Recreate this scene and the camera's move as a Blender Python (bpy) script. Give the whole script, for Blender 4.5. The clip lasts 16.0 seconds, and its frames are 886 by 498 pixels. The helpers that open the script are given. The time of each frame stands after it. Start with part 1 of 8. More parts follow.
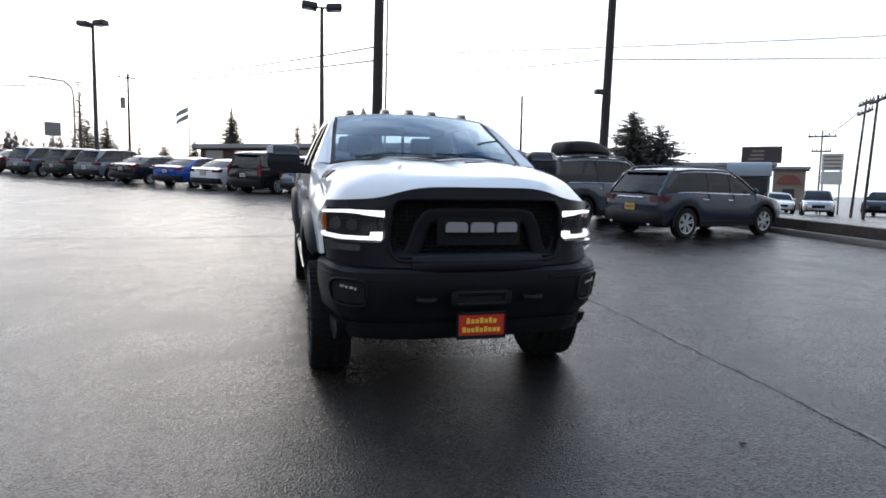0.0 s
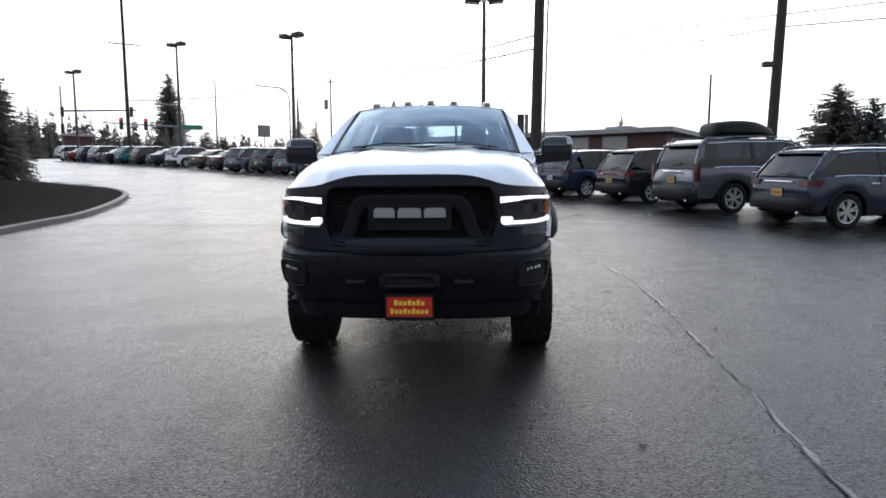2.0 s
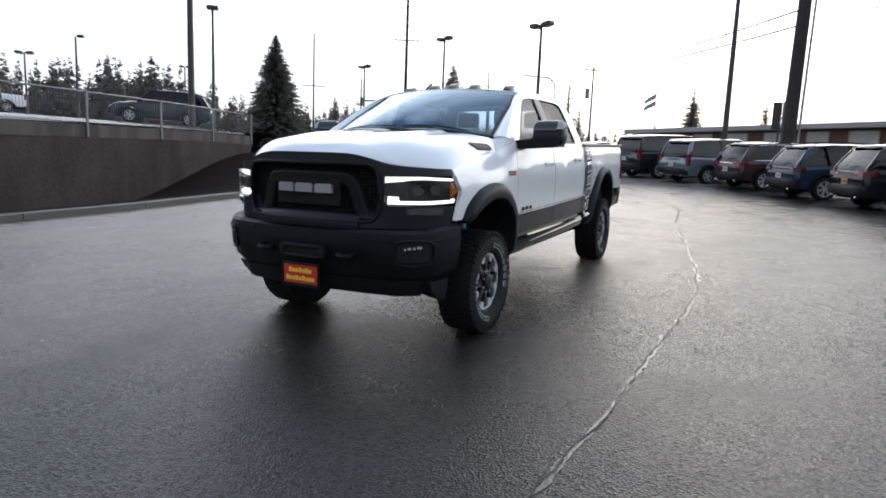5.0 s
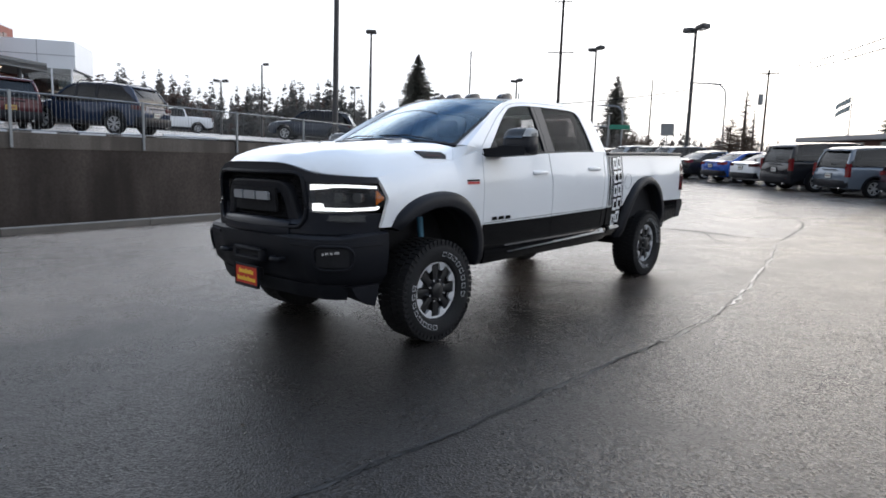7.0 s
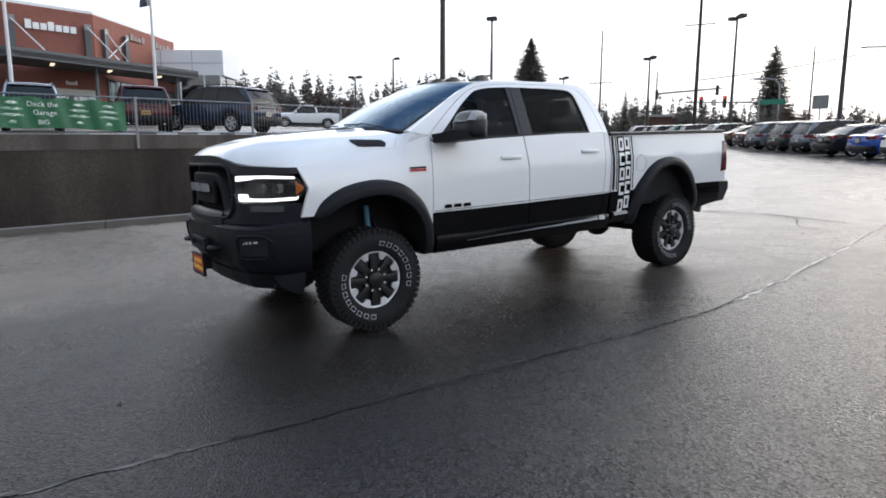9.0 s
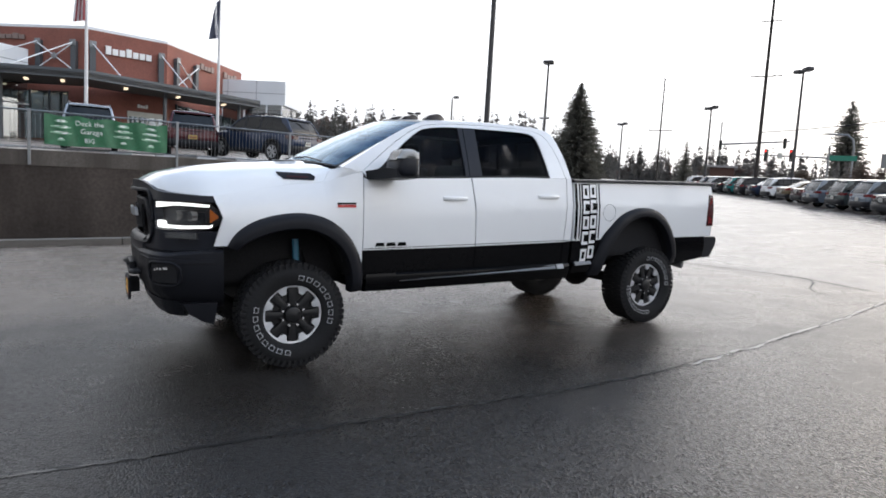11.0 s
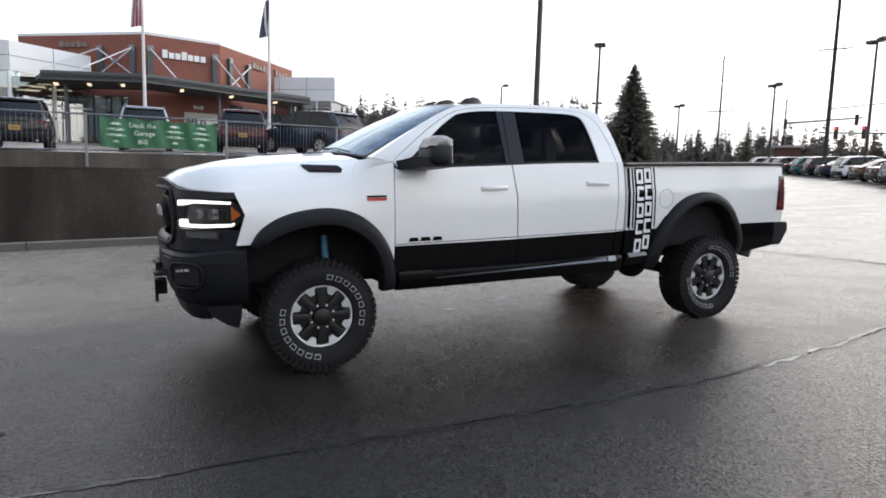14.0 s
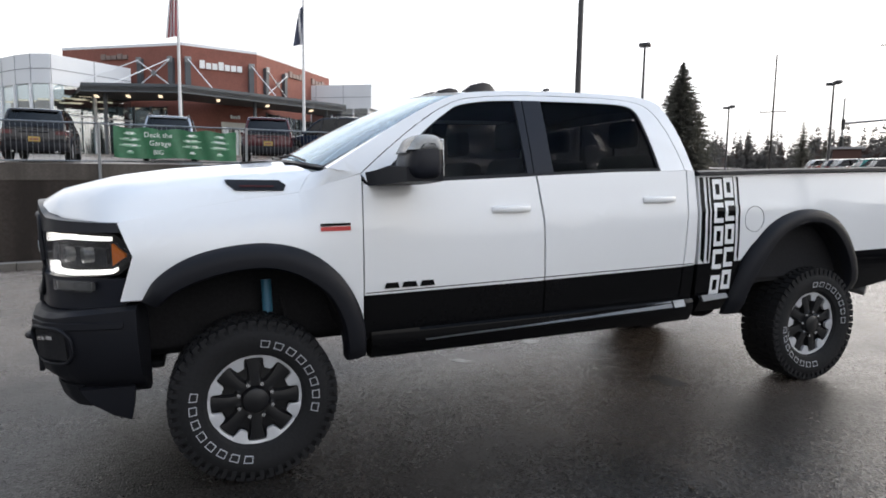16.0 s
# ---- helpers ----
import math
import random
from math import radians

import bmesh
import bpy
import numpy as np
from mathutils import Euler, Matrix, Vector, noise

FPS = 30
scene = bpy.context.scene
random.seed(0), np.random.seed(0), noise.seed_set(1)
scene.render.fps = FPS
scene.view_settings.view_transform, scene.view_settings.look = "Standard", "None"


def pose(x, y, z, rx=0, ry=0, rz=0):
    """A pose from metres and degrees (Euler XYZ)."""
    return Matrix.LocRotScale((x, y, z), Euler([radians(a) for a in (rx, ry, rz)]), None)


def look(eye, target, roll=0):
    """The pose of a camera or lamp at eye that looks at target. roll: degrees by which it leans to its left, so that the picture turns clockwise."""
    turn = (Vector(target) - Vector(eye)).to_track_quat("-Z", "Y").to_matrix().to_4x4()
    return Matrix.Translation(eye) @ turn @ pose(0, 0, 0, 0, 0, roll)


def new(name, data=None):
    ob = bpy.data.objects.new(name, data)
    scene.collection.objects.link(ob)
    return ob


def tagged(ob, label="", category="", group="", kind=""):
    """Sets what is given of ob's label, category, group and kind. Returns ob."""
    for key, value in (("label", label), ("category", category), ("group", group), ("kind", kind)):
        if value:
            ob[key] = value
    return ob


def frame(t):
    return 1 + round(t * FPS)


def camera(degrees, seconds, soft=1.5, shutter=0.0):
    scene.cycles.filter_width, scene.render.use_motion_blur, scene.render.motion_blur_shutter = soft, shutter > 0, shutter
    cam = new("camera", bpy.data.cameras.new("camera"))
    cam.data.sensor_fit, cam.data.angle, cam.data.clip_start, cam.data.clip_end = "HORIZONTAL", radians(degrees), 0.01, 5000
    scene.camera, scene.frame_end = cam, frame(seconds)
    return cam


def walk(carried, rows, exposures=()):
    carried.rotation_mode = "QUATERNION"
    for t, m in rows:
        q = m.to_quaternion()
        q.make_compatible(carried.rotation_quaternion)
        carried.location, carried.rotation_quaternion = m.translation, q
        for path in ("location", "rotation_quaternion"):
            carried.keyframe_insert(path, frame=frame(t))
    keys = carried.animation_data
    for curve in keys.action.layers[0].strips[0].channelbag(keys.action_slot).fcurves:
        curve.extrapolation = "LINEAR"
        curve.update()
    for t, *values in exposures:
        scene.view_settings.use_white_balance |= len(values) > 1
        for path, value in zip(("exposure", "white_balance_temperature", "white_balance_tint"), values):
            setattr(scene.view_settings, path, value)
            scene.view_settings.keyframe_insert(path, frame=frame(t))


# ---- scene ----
cam = camera(71.1, 16.0, soft=1.75)
PATH = [
    (0, (-1.221, -4.687, 1.343), (-0.71, -2.763, 1.15), 1.1),
    (0.5, (-0.806, -4.784, 1.375), (-0.451, -2.824, 1.194), -0.0),
    (1, (-0.383, -4.992, 1.372), (-0.228, -3.006, 1.2), -0.1),
    (1.5, (0.015, -4.991, 1.334), (0.071, -3.01, 1.068), 0.9),
    (2, (0.396, -5.001, 1.34), (0.303, -3.017, 1.109), 0.0),
    (2.5, (0.824, -5.025, 1.338), (0.523, -3.065, 1.081), -0.7),
    (3, (1.235, -4.897, 1.342), (0.812, -2.962, 1.064), 1.2),
    (3.5, (1.675, -4.883, 1.33), (1.109, -2.979, 1.091), 0.0),
    (4, (2.049, -4.792, 1.335), (1.363, -2.93, 1.083), -0.8),
    (4.5, (2.396, -4.56, 1.348), (1.622, -2.743, 1.034), 1.4),
    (5, (2.813, -4.445, 1.327), (1.918, -2.678, 1.047), 2.3),
    (5.2, (2.955, -4.392, 1.341), (1.984, -2.666, 1.059), 1.4),
    (7.3, (4.361, -3.382, 1.351), (3.006, -1.932, 1.104), 1.2),
    (7.5, (4.49, -3.282, 1.349), (3.111, -1.854, 1.108), 0.2),
    (8, (4.801, -3.001, 1.34), (3.327, -1.679, 1.06), 0.7),
    (8.5, (4.971, -2.652, 1.346), (3.419, -1.425, 1.057), 2.1),
    (9, (5.11, -2.32, 1.373), (3.5, -1.173, 1.069), 0.1),
    (11.3, (5.528, -1.351, 1.418), (3.803, -0.354, 1.243), 3.5),
    (11.5, (5.514, -1.341, 1.415), (3.789, -0.341, 1.252), 3.2),
    (12, (5.519, -1.337, 1.414), (3.788, -0.349, 1.244), 3.1),
    (12.5, (5.514, -1.332, 1.415), (3.794, -0.327, 1.233), 3.2),
    (13, (5.513, -1.314, 1.417), (3.787, -0.319, 1.244), 2.5),
    (13.5, (5.48, -1.247, 1.399), (3.711, -0.344, 1.164), 1.2),
    (14, (5.244, -1.11, 1.411), (3.45, -0.256, 1.183), 1.6),
    (14.5, (5.037, -0.961, 1.428), (3.278, -0.044, 1.175), 0.6),
    (15, (4.77, -0.705, 1.452), (2.948, 0.102, 1.281), 1.1),
    (15.5, (4.408, -0.483, 1.451), (2.535, 0.2, 1.287), 2.0),
    (16, (4.036, -0.255, 1.477), (2.187, 0.477, 1.267), 1.0),
]
# the clip's camera brightens and warms its picture a little on the way
TONE = [(0, 0.10, 6350, 10), (3, 0.22, 6400, 10), (5, 0.20, 6450, 10), (8, 0.26, 6600, 10), (11.5, 0.43, 6850, 11), (16, 0.46, 7000, 11)]
walk(cam, [(t, look(eye, target, roll)) for t, eye, target, roll in PATH], TONE)

# ---- sky and sun ----
world = bpy.data.worlds.new("overcast_sky")
scene.world = world
world.use_nodes = True
wn, wl = world.node_tree.nodes, world.node_tree.links
wn.clear()
w_out = wn.new("ShaderNodeOutputWorld")
w_bg = wn.new("ShaderNodeBackground")
w_sky = wn.new("ShaderNodeTexSky")
w_sky.sky_type = "NISHITA"
w_sky.sun_disc = False
w_sky.sun_elevation = radians(26)
w_sky.sun_rotation = radians(-6)
w_sky.dust_density = 4.0
w_tc = wn.new("ShaderNodeTexCoord")
w_map = wn.new("ShaderNodeMapping")
w_map.inputs["Scale"].default_value = (1.0, 1.0, 3.2)
w_noise = wn.new("ShaderNodeTexNoise")
w_noise.inputs["Scale"].default_value = 2.3
w_noise.inputs["Detail"].default_value = 6.0
w_noise.inputs["Roughness"].default_value = 0.55
w_ramp = wn.new("ShaderNodeValToRGB")
w_ramp.color_ramp.elements[0].position = 0.34
w_ramp.color_ramp.elements[0].color = (5.4, 5.7, 6.15, 1)
w_ramp.color_ramp.elements[1].position = 0.60
w_ramp.color_ramp.elements[1].color = (8.8, 9.05, 9.5, 1)
w_mix = wn.new("ShaderNodeMixRGB")
w_mix.inputs["Fac"].default_value = 0.86
w_bg.inputs["Strength"].default_value = 0.138
wl.new(w_tc.outputs["Generated"], w_map.inputs["Vector"])
wl.new(w_map.outputs["Vector"], w_noise.inputs["Vector"])
wl.new(w_noise.outputs["Fac"], w_ramp.inputs["Fac"])
wl.new(w_sky.outputs["Color"], w_mix.inputs["Color1"])
wl.new(w_ramp.outputs["Color"], w_mix.inputs["Color2"])
# thin cloud is brighter towards the hidden sun
w_dot = wn.new("ShaderNodeVectorMath")
w_dot.operation = "DOT_PRODUCT"
w_dot.inputs[1].default_value = (math.sin(radians(-6)) * math.cos(radians(26)), math.cos(radians(-6)) * math.cos(radians(26)), math.sin(radians(26)))
w_halo = wn.new("ShaderNodeMapRange")
w_halo.interpolation_type = "SMOOTHSTEP"
w_halo.inputs["From Min"].default_value = -0.6
w_halo.inputs["From Max"].default_value = 0.85
w_halo.inputs["To Min"].default_value = 0.62
w_halo.inputs["To Max"].default_value = 1.48
w_mul = wn.new("ShaderNodeVectorMath")
w_mul.operation = "SCALE"
wl.new(w_tc.outputs["Generated"], w_dot.inputs[0])
wl.new(w_dot.outputs["Value"], w_halo.inputs["Value"])
wl.new(w_halo.outputs["Result"], w_mul.inputs["Scale"])
wl.new(w_mix.outputs["Color"], w_mul.inputs[0])
# bright low cloud, and thin enough overhead to let the blue through
w_sep = wn.new("ShaderNodeSeparateXYZ")
w_zen = wn.new("ShaderNodeValToRGB")
w_zen.color_ramp.elements[0].position = 0.0
w_zen.color_ramp.elements[0].color = (0.90, 0.90, 0.90, 1)
w_zen.color_ramp.elements[1].position = 1.0
w_zen.color_ramp.elements[1].color = (0.58, 0.74, 0.95, 1)
w_e = w_zen.color_ramp.elements.new(0.47)
w_e.color = (1.42, 1.43, 1.45, 1)
w_e2 = w_zen.color_ramp.elements.new(0.68)
w_e2.color = (0.17, 0.31, 0.54, 1)
w_mul2 = wn.new("ShaderNodeVectorMath")
w_mul2.operation = "MULTIPLY"
wl.new(w_tc.outputs["Generated"], w_sep.inputs[0])
wl.new(w_sep.outputs["Z"], w_zen.inputs["Fac"])
w_gap = wn.new("ShaderNodeMapRange")
w_gap.inputs["From Min"].default_value, w_gap.inputs["From Max"].default_value = 0.46, 0.66
w_puff = wn.new("ShaderNodeMixRGB")
w_puff.inputs["Color2"].default_value = (1.42, 1.43, 1.45, 1)
w_half = wn.new("ShaderNodeMath")
w_half.operation = "MULTIPLY"
w_half.inputs[1].default_value = 0.34
wl.new(w_noise.outputs["Fac"], w_gap.inputs["Value"])
wl.new(w_gap.outputs["Result"], w_half.inputs[0])
wl.new(w_half.outputs[0], w_puff.inputs["Fac"])
wl.new(w_zen.outputs["Color"], w_puff.inputs["Color1"])
w_up = wn.new("ShaderNodeMapRange")
w_up.inputs["From Min"].default_value, w_up.inputs["From Max"].default_value = 0.45, 0.65
w_pick = wn.new("ShaderNodeMixRGB")
wl.new(w_sep.outputs["Z"], w_up.inputs["Value"])
wl.new(w_up.outputs["Result"], w_pick.inputs["Fac"])
wl.new(w_zen.outputs["Color"], w_pick.inputs["Color1"])
wl.new(w_puff.outputs["Color"], w_pick.inputs["Color2"])
wl.new(w_pick.outputs["Color"], w_mul2.inputs[1])
wl.new(w_mul.outputs["Vector"], w_mul2.inputs[0])
# a grey cloud bank lies low over the woods to the west
w_west = wn.new("ShaderNodeVectorMath")
w_west.operation = "DOT_PRODUCT"
w_west.inputs[1].default_value = (-0.82, 0.57, -1.6)
w_bank = wn.new("ShaderNodeMapRange")
w_bank.interpolation_type = "SMOOTHSTEP"
w_bank.inputs["From Min"].default_value = 0.35
w_bank.inputs["From Max"].default_value = 1.0
w_lump = wn.new("ShaderNodeMath")
w_lump.operation = "MULTIPLY_ADD"
w_lump.inputs[1].default_value = 0.9
w_shift = wn.new("ShaderNodeMath")
w_shift.operation = "SUBTRACT"
w_shift.inputs[1].default_value = 0.45
w_grey = wn.new("ShaderNodeMixRGB")
w_grey.inputs["Color1"].default_value = (1, 1, 1, 1)
w_grey.inputs["Color2"].default_value = (0.66, 0.665, 0.69, 1)
w_mul3 = wn.new("ShaderNodeVectorMath")
w_mul3.operation = "MULTIPLY"
wl.new(w_tc.outputs["Generated"], w_west.inputs[0])
wl.new(w_noise.outputs["Fac"], w_lump.inputs[0])
wl.new(w_west.outputs["Value"], w_lump.inputs[2])
wl.new(w_lump.outputs[0], w_shift.inputs[0])
wl.new(w_shift.outputs[0], w_bank.inputs["Value"])
wl.new(w_bank.outputs["Result"], w_grey.inputs["Fac"])
wl.new(w_mul2.outputs["Vector"], w_mul3.inputs[0])
wl.new(w_grey.outputs["Color"], w_mul3.inputs[1])
wl.new(w_mul3.outputs["Vector"], w_bg.inputs["Color"])
wl.new(w_bg.outputs["Background"], w_out.inputs["Surface"])

sun_data = bpy.data.lights.new("sun", "SUN")
sun_data.energy = 0.5
sun_data.angle = radians(75)
sun_data.color = (1.0, 0.96, 0.9)
sun = new("sun", sun_data)
# low behind the truck
SUN_AZ, SUN_EL = radians(-6), radians(26)
sun.matrix_world = look((0, 0, 40), (-40 * math.sin(SUN_AZ) / math.tan(SUN_EL), -40 * math.cos(SUN_AZ) / math.tan(SUN_EL), 0))


# ---- materials ----
def surf(name, color, rough=0.5, metal=0.0, vary=0.15, scale=3.0, fine=60.0, bump=0.0, bump_scale=None, coat=0.0, spec=0.5, emit=None, emit_strength=0.0, rough_vary=0.1, alpha=1.0):
    """Principled surface with colour variation at two scales and fine relief."""
    m = bpy.data.materials.new(name)
    m.use_nodes = True
    n, l = m.node_tree.nodes, m.node_tree.links
    b = n["Principled BSDF"]
    tc = n.new("ShaderNodeTexCoord")
    n1 = n.new("ShaderNodeTexNoise")
    n1.inputs["Scale"].default_value = scale
    n1.inputs["Detail"].default_value = 5
    n2 = n.new("ShaderNodeTexNoise")
    n2.inputs["Scale"].default_value = fine
    n2.inputs["Detail"].default_value = 3
    add = n.new("ShaderNodeMath")
    add.operation = "ADD"
    half = n.new("ShaderNodeMath")
    half.operation = "MULTIPLY"
    half.inputs[1].default_value = 0.5
    l.new(tc.outputs["Object"], n1.inputs["Vector"])
    l.new(tc.outputs["Object"], n2.inputs["Vector"])
    l.new(n1.outputs["Fac"], add.inputs[0])
    l.new(n2.outputs["Fac"], add.inputs[1])
    l.new(add.outputs[0], half.inputs[0])
    ramp = n.new("ShaderNodeValToRGB")
    ramp.color_ramp.elements[0].position = 0.32
    ramp.color_ramp.elements[1].position = 0.68
    ramp.color_ramp.elements[0].color = (*[max(0.0, c * (1 - vary)) for c in color], 1)
    ramp.color_ramp.elements[1].color = (*[min(1.0, c * (1 + vary)) for c in color], 1)
    l.new(half.outputs[0], ramp.inputs["Fac"])
    l.new(ramp.outputs["Color"], b.inputs["Base Color"])
    rr = n.new("ShaderNodeMapRange")
    rr.inputs["To Min"].default_value = max(0.02, rough - rough_vary)
    rr.inputs["To Max"].default_value = min(1.0, rough + rough_vary)
    l.new(n1.outputs["Fac"], rr.inputs["Value"])
    l.new(rr.outputs["Result"], b.inputs["Roughness"])
    b.inputs["Metallic"].default_value = metal
    b.inputs["Specular IOR Level"].default_value = spec
    b.inputs["Coat Weight"].default_value = coat
    b.inputs["Coat Roughness"].default_value = 0.04
    if bump:
        bp = n.new("ShaderNodeBump")
        bp.inputs["Strength"].default_value = bump
        bp.inputs["Distance"].default_value = 0.01
        if bump_scale:
            n3 = n.new("ShaderNodeTexNoise")
            n3.inputs["Scale"].default_value = bump_scale
            n3.inputs["Detail"].default_value = 4
            l.new(tc.outputs["Object"], n3.inputs["Vector"])
            l.new(n3.outputs["Fac"], bp.inputs["Height"])
        else:
            l.new(n2.outputs["Fac"], bp.inputs["Height"])
        l.new(bp.outputs["Normal"], b.inputs["Normal"])
    if emit:
        b.inputs["Emission Color"].default_value = (*emit, 1)
        b.inputs["Emission Strength"].default_value = emit_strength
    return m


def paint(name, color, rough=0.32, metal=0.0, vary=0.04, coat=1.0):
    return surf(name, color, rough=rough, metal=metal, vary=vary, scale=1.4, fine=30, coat=coat, rough_vary=0.05, spec=0.5 * coat)


def glass(name, tint, rough=0.01, f0=0.04, edge=1.0, fall=5.0, sheen=(0.95, 0.97, 1)):
    """Thin tinted pane: a mirror gloss over a see-through tint."""
    m = bpy.data.materials.new(name)
    m.use_nodes = True
    n, l = m.node_tree.nodes, m.node_tree.links
    n.clear()
    out = n.new("ShaderNodeOutputMaterial")
    tr = n.new("ShaderNodeBsdfTransparent")
    tr.inputs["Color"].default_value = (*tint, 1)
    gl = n.new("ShaderNodeBsdfGlossy")
    gl.inputs["Roughness"].default_value = rough
    gl.inputs["Color"].default_value = (*sheen, 1)
    lw = n.new("ShaderNodeLayerWeight")
    lw.inputs["Blend"].default_value = 0.5
    p5 = n.new("ShaderNodeMath")
    p5.operation = "POWER"
    p5.inputs[1].default_value = fall
    ma = n.new("ShaderNodeMath")
    ma.operation = "MULTIPLY_ADD"
    ma.inputs[1].default_value = edge - f0
    ma.inputs[2].default_value = f0
    l.new(lw.outputs["Facing"], p5.inputs[0])
    l.new(p5.outputs[0], ma.inputs[0])
    mx = n.new("ShaderNodeMixShader")
    l.new(ma.outputs[0], mx.inputs["Fac"])
    l.new(tr.outputs["BSDF"], mx.inputs[1])
    l.new(gl.outputs["BSDF"], mx.inputs[2])
    l.new(mx.outputs["Shader"], out.inputs["Surface"])
    return m


def foliage(name, color):
    """Small leaves and needles: light passes through them as well as off them."""
    m = surf(name, color, rough=0.7, spec=0.2, vary=0.4, scale=1.2, fine=7)
    n, l = m.node_tree.nodes, m.node_tree.links
    tl = n.new("ShaderNodeBsdfTranslucent")
    tl.inputs["Color"].default_value = (*[min(1.0, c * 1.3) for c in color], 1)
    mx = n.new("ShaderNodeMixShader")
    mx.inputs["Fac"].default_value = 0.4
    l.new(n["Principled BSDF"].outputs[0], mx.inputs[1])
    l.new(tl.outputs[0], mx.inputs[2])
    l.new(mx.outputs[0], n["Material Output"].inputs["Surface"])
    return m


def streaked(m, colour, amount=0.7, across=1.6, down=0.12):
    """Add damp streaks that run down a wall."""
    n, l = m.node_tree.nodes, m.node_tree.links
    b = n["Principled BSDF"]
    tc = n.new("ShaderNodeTexCoord")
    mp = n.new("ShaderNodeMapping")
    mp.inputs["Scale"].default_value = (across, across, down)
    ns = n.new("ShaderNodeTexNoise")
    ns.inputs["Scale"].default_value = 1.0
    ns.inputs["Detail"].default_value = 5
    rp = n.new("ShaderNodeValToRGB")
    rp.color_ramp.elements[0].position, rp.color_ramp.elements[1].position = 0.42, 0.62
    rp.color_ramp.elements[0].color, rp.color_ramp.elements[1].color = (0, 0, 0, 1), (amount, amount, amount, 1)
    mx = n.new("ShaderNodeMixRGB")
    mx.inputs["Color2"].default_value = (*colour, 1)
    src = b.inputs["Base Color"].links[0].from_socket
    l.new(tc.outputs["Object"], mp.inputs["Vector"])
    l.new(mp.outputs["Vector"], ns.inputs["Vector"])
    l.new(ns.outputs["Fac"], rp.inputs["Fac"])
    l.new(rp.outputs["Color"], mx.inputs["Fac"])
    l.new(src, mx.inputs["Color1"])
    l.new(mx.outputs["Color"], b.inputs["Base Color"])


def asphalt_material():
    """Wet, coarse asphalt: stone grain, dark damp patches, a film of water that varies over the lot, paler to the west;
    sky reflection by the truck is put into the colour.
    """
    m = bpy.data.materials.new("wet_asphalt")
    m.use_nodes = True
    n, l = m.node_tree.nodes, m.node_tree.links
    b = n["Principled BSDF"]
    tc = n.new("ShaderNodeTexCoord")

    def noise_node(scale, detail=4, rough=0.55):
        t = n.new("ShaderNodeTexNoise")
        t.inputs["Scale"].default_value = scale
        t.inputs["Detail"].default_value = detail
        t.inputs["Roughness"].default_value = rough
        l.new(tc.outputs["Object"], t.inputs["Vector"])
        return t

    def ramp_node(src, p0, c0, p1, c1):
        r = n.new("ShaderNodeValToRGB")
        r.color_ramp.elements[0].position, r.color_ramp.elements[1].position = p0, p1
        r.color_ramp.elements[0].color, r.color_ramp.elements[1].color = (*c0, 1), (*c1, 1)
        l.new(src, r.inputs["Fac"])
        return r

    big = noise_node(0.16, 5)
    mid = noise_node(1.1, 5, 0.6)
    vor = n.new("ShaderNodeTexVoronoi")
    vor.inputs["Scale"].default_value = 82
    l.new(tc.outputs["Object"], vor.inputs["Vector"])
    grain = noise_node(45, 6, 0.7)
    c_big = ramp_node(big.outputs["Fac"], 0.35, (0.0072, 0.0062, 0.0056), 0.68, (0.0170, 0.0152, 0.0137))
    c_gr = ramp_node(vor.outputs["Distance"], 0.05, (0.22, 0.22, 0.22), 0.72, (2.3, 2.28, 2.24))
    mul = n.new("ShaderNodeMixRGB")
    mul.blend_type = "MULTIPLY"
    mul.inputs["Fac"].default_value = 0.9
    l.new(c_big.outputs["Color"], mul.inputs["Color1"])
    l.new(c_gr.outputs["Color"], mul.inputs["Color2"])
    # older, paler paving past the seam behind the truck
    sep = n.new("ShaderNodeSeparateXYZ")
    l.new(tc.outputs["Object"], sep.inputs[0])
    past_y = n.new("ShaderNodeMath")
    past_y.operation = "GREATER_THAN"
    past_y.inputs[1].default_value = 8.82
    l.new(sep.outputs["Y"], past_y.inputs[0])
    past_x = n.new("ShaderNodeMath")
    past_x.operation = "LESS_THAN"
    past_x.inputs[1].default_value = 1.3
    l.new(sep.outputs["X"], past_x.inputs[0])
    old = n.new("ShaderNodeMath")
    old.operation = "MULTIPLY"
    l.new(past_y.outputs[0], old.inputs[0])
    l.new(past_x.outputs[0], old.inputs[1])
    age = n.new("ShaderNodeMixRGB")
    age.blend_type = "ADD"
    age.inputs["Color2"].default_value = (0.055, 0.054, 0.052, 1)
    l.new(old.outputs[0], age.inputs["Fac"])
    # the base colour is multiplied paler towards the west
    pale_x = n.new("ShaderNodeMath")
    pale_x.operation = "MULTIPLY_ADD"
    pale_x.inputs[1].default_value = 3.0
    l.new(mid.outputs["Fac"], pale_x.inputs[0])
    # alongside the truck the pale edge moves east: reflected sky as base colour
    sheen_y = n.new("ShaderNodeMapRange")
    sheen_y.inputs["From Min"].default_value, sheen_y.inputs["From Max"].default_value = 0.4, 2.0
    l.new(sep.outputs["Y"], sheen_y.inputs["Value"])
    sheen_x = n.new("ShaderNodeMath")
    sheen_x.operation = "MULTIPLY_ADD"
    sheen_x.inputs[1].default_value = -2.9
    l.new(sheen_y.outputs["Result"], sheen_x.inputs[0])
    l.new(sep.outputs["X"], sheen_x.inputs[2])
    l.new(sheen_x.outputs[0], pale_x.inputs[2])
    pale_mask = n.new("ShaderNodeMapRange")
    pale_mask.interpolation_type = "SMOOTHSTEP"
    pale_mask.inputs["From Min"].default_value, pale_mask.inputs["From Max"].default_value = 1.0, -1.5
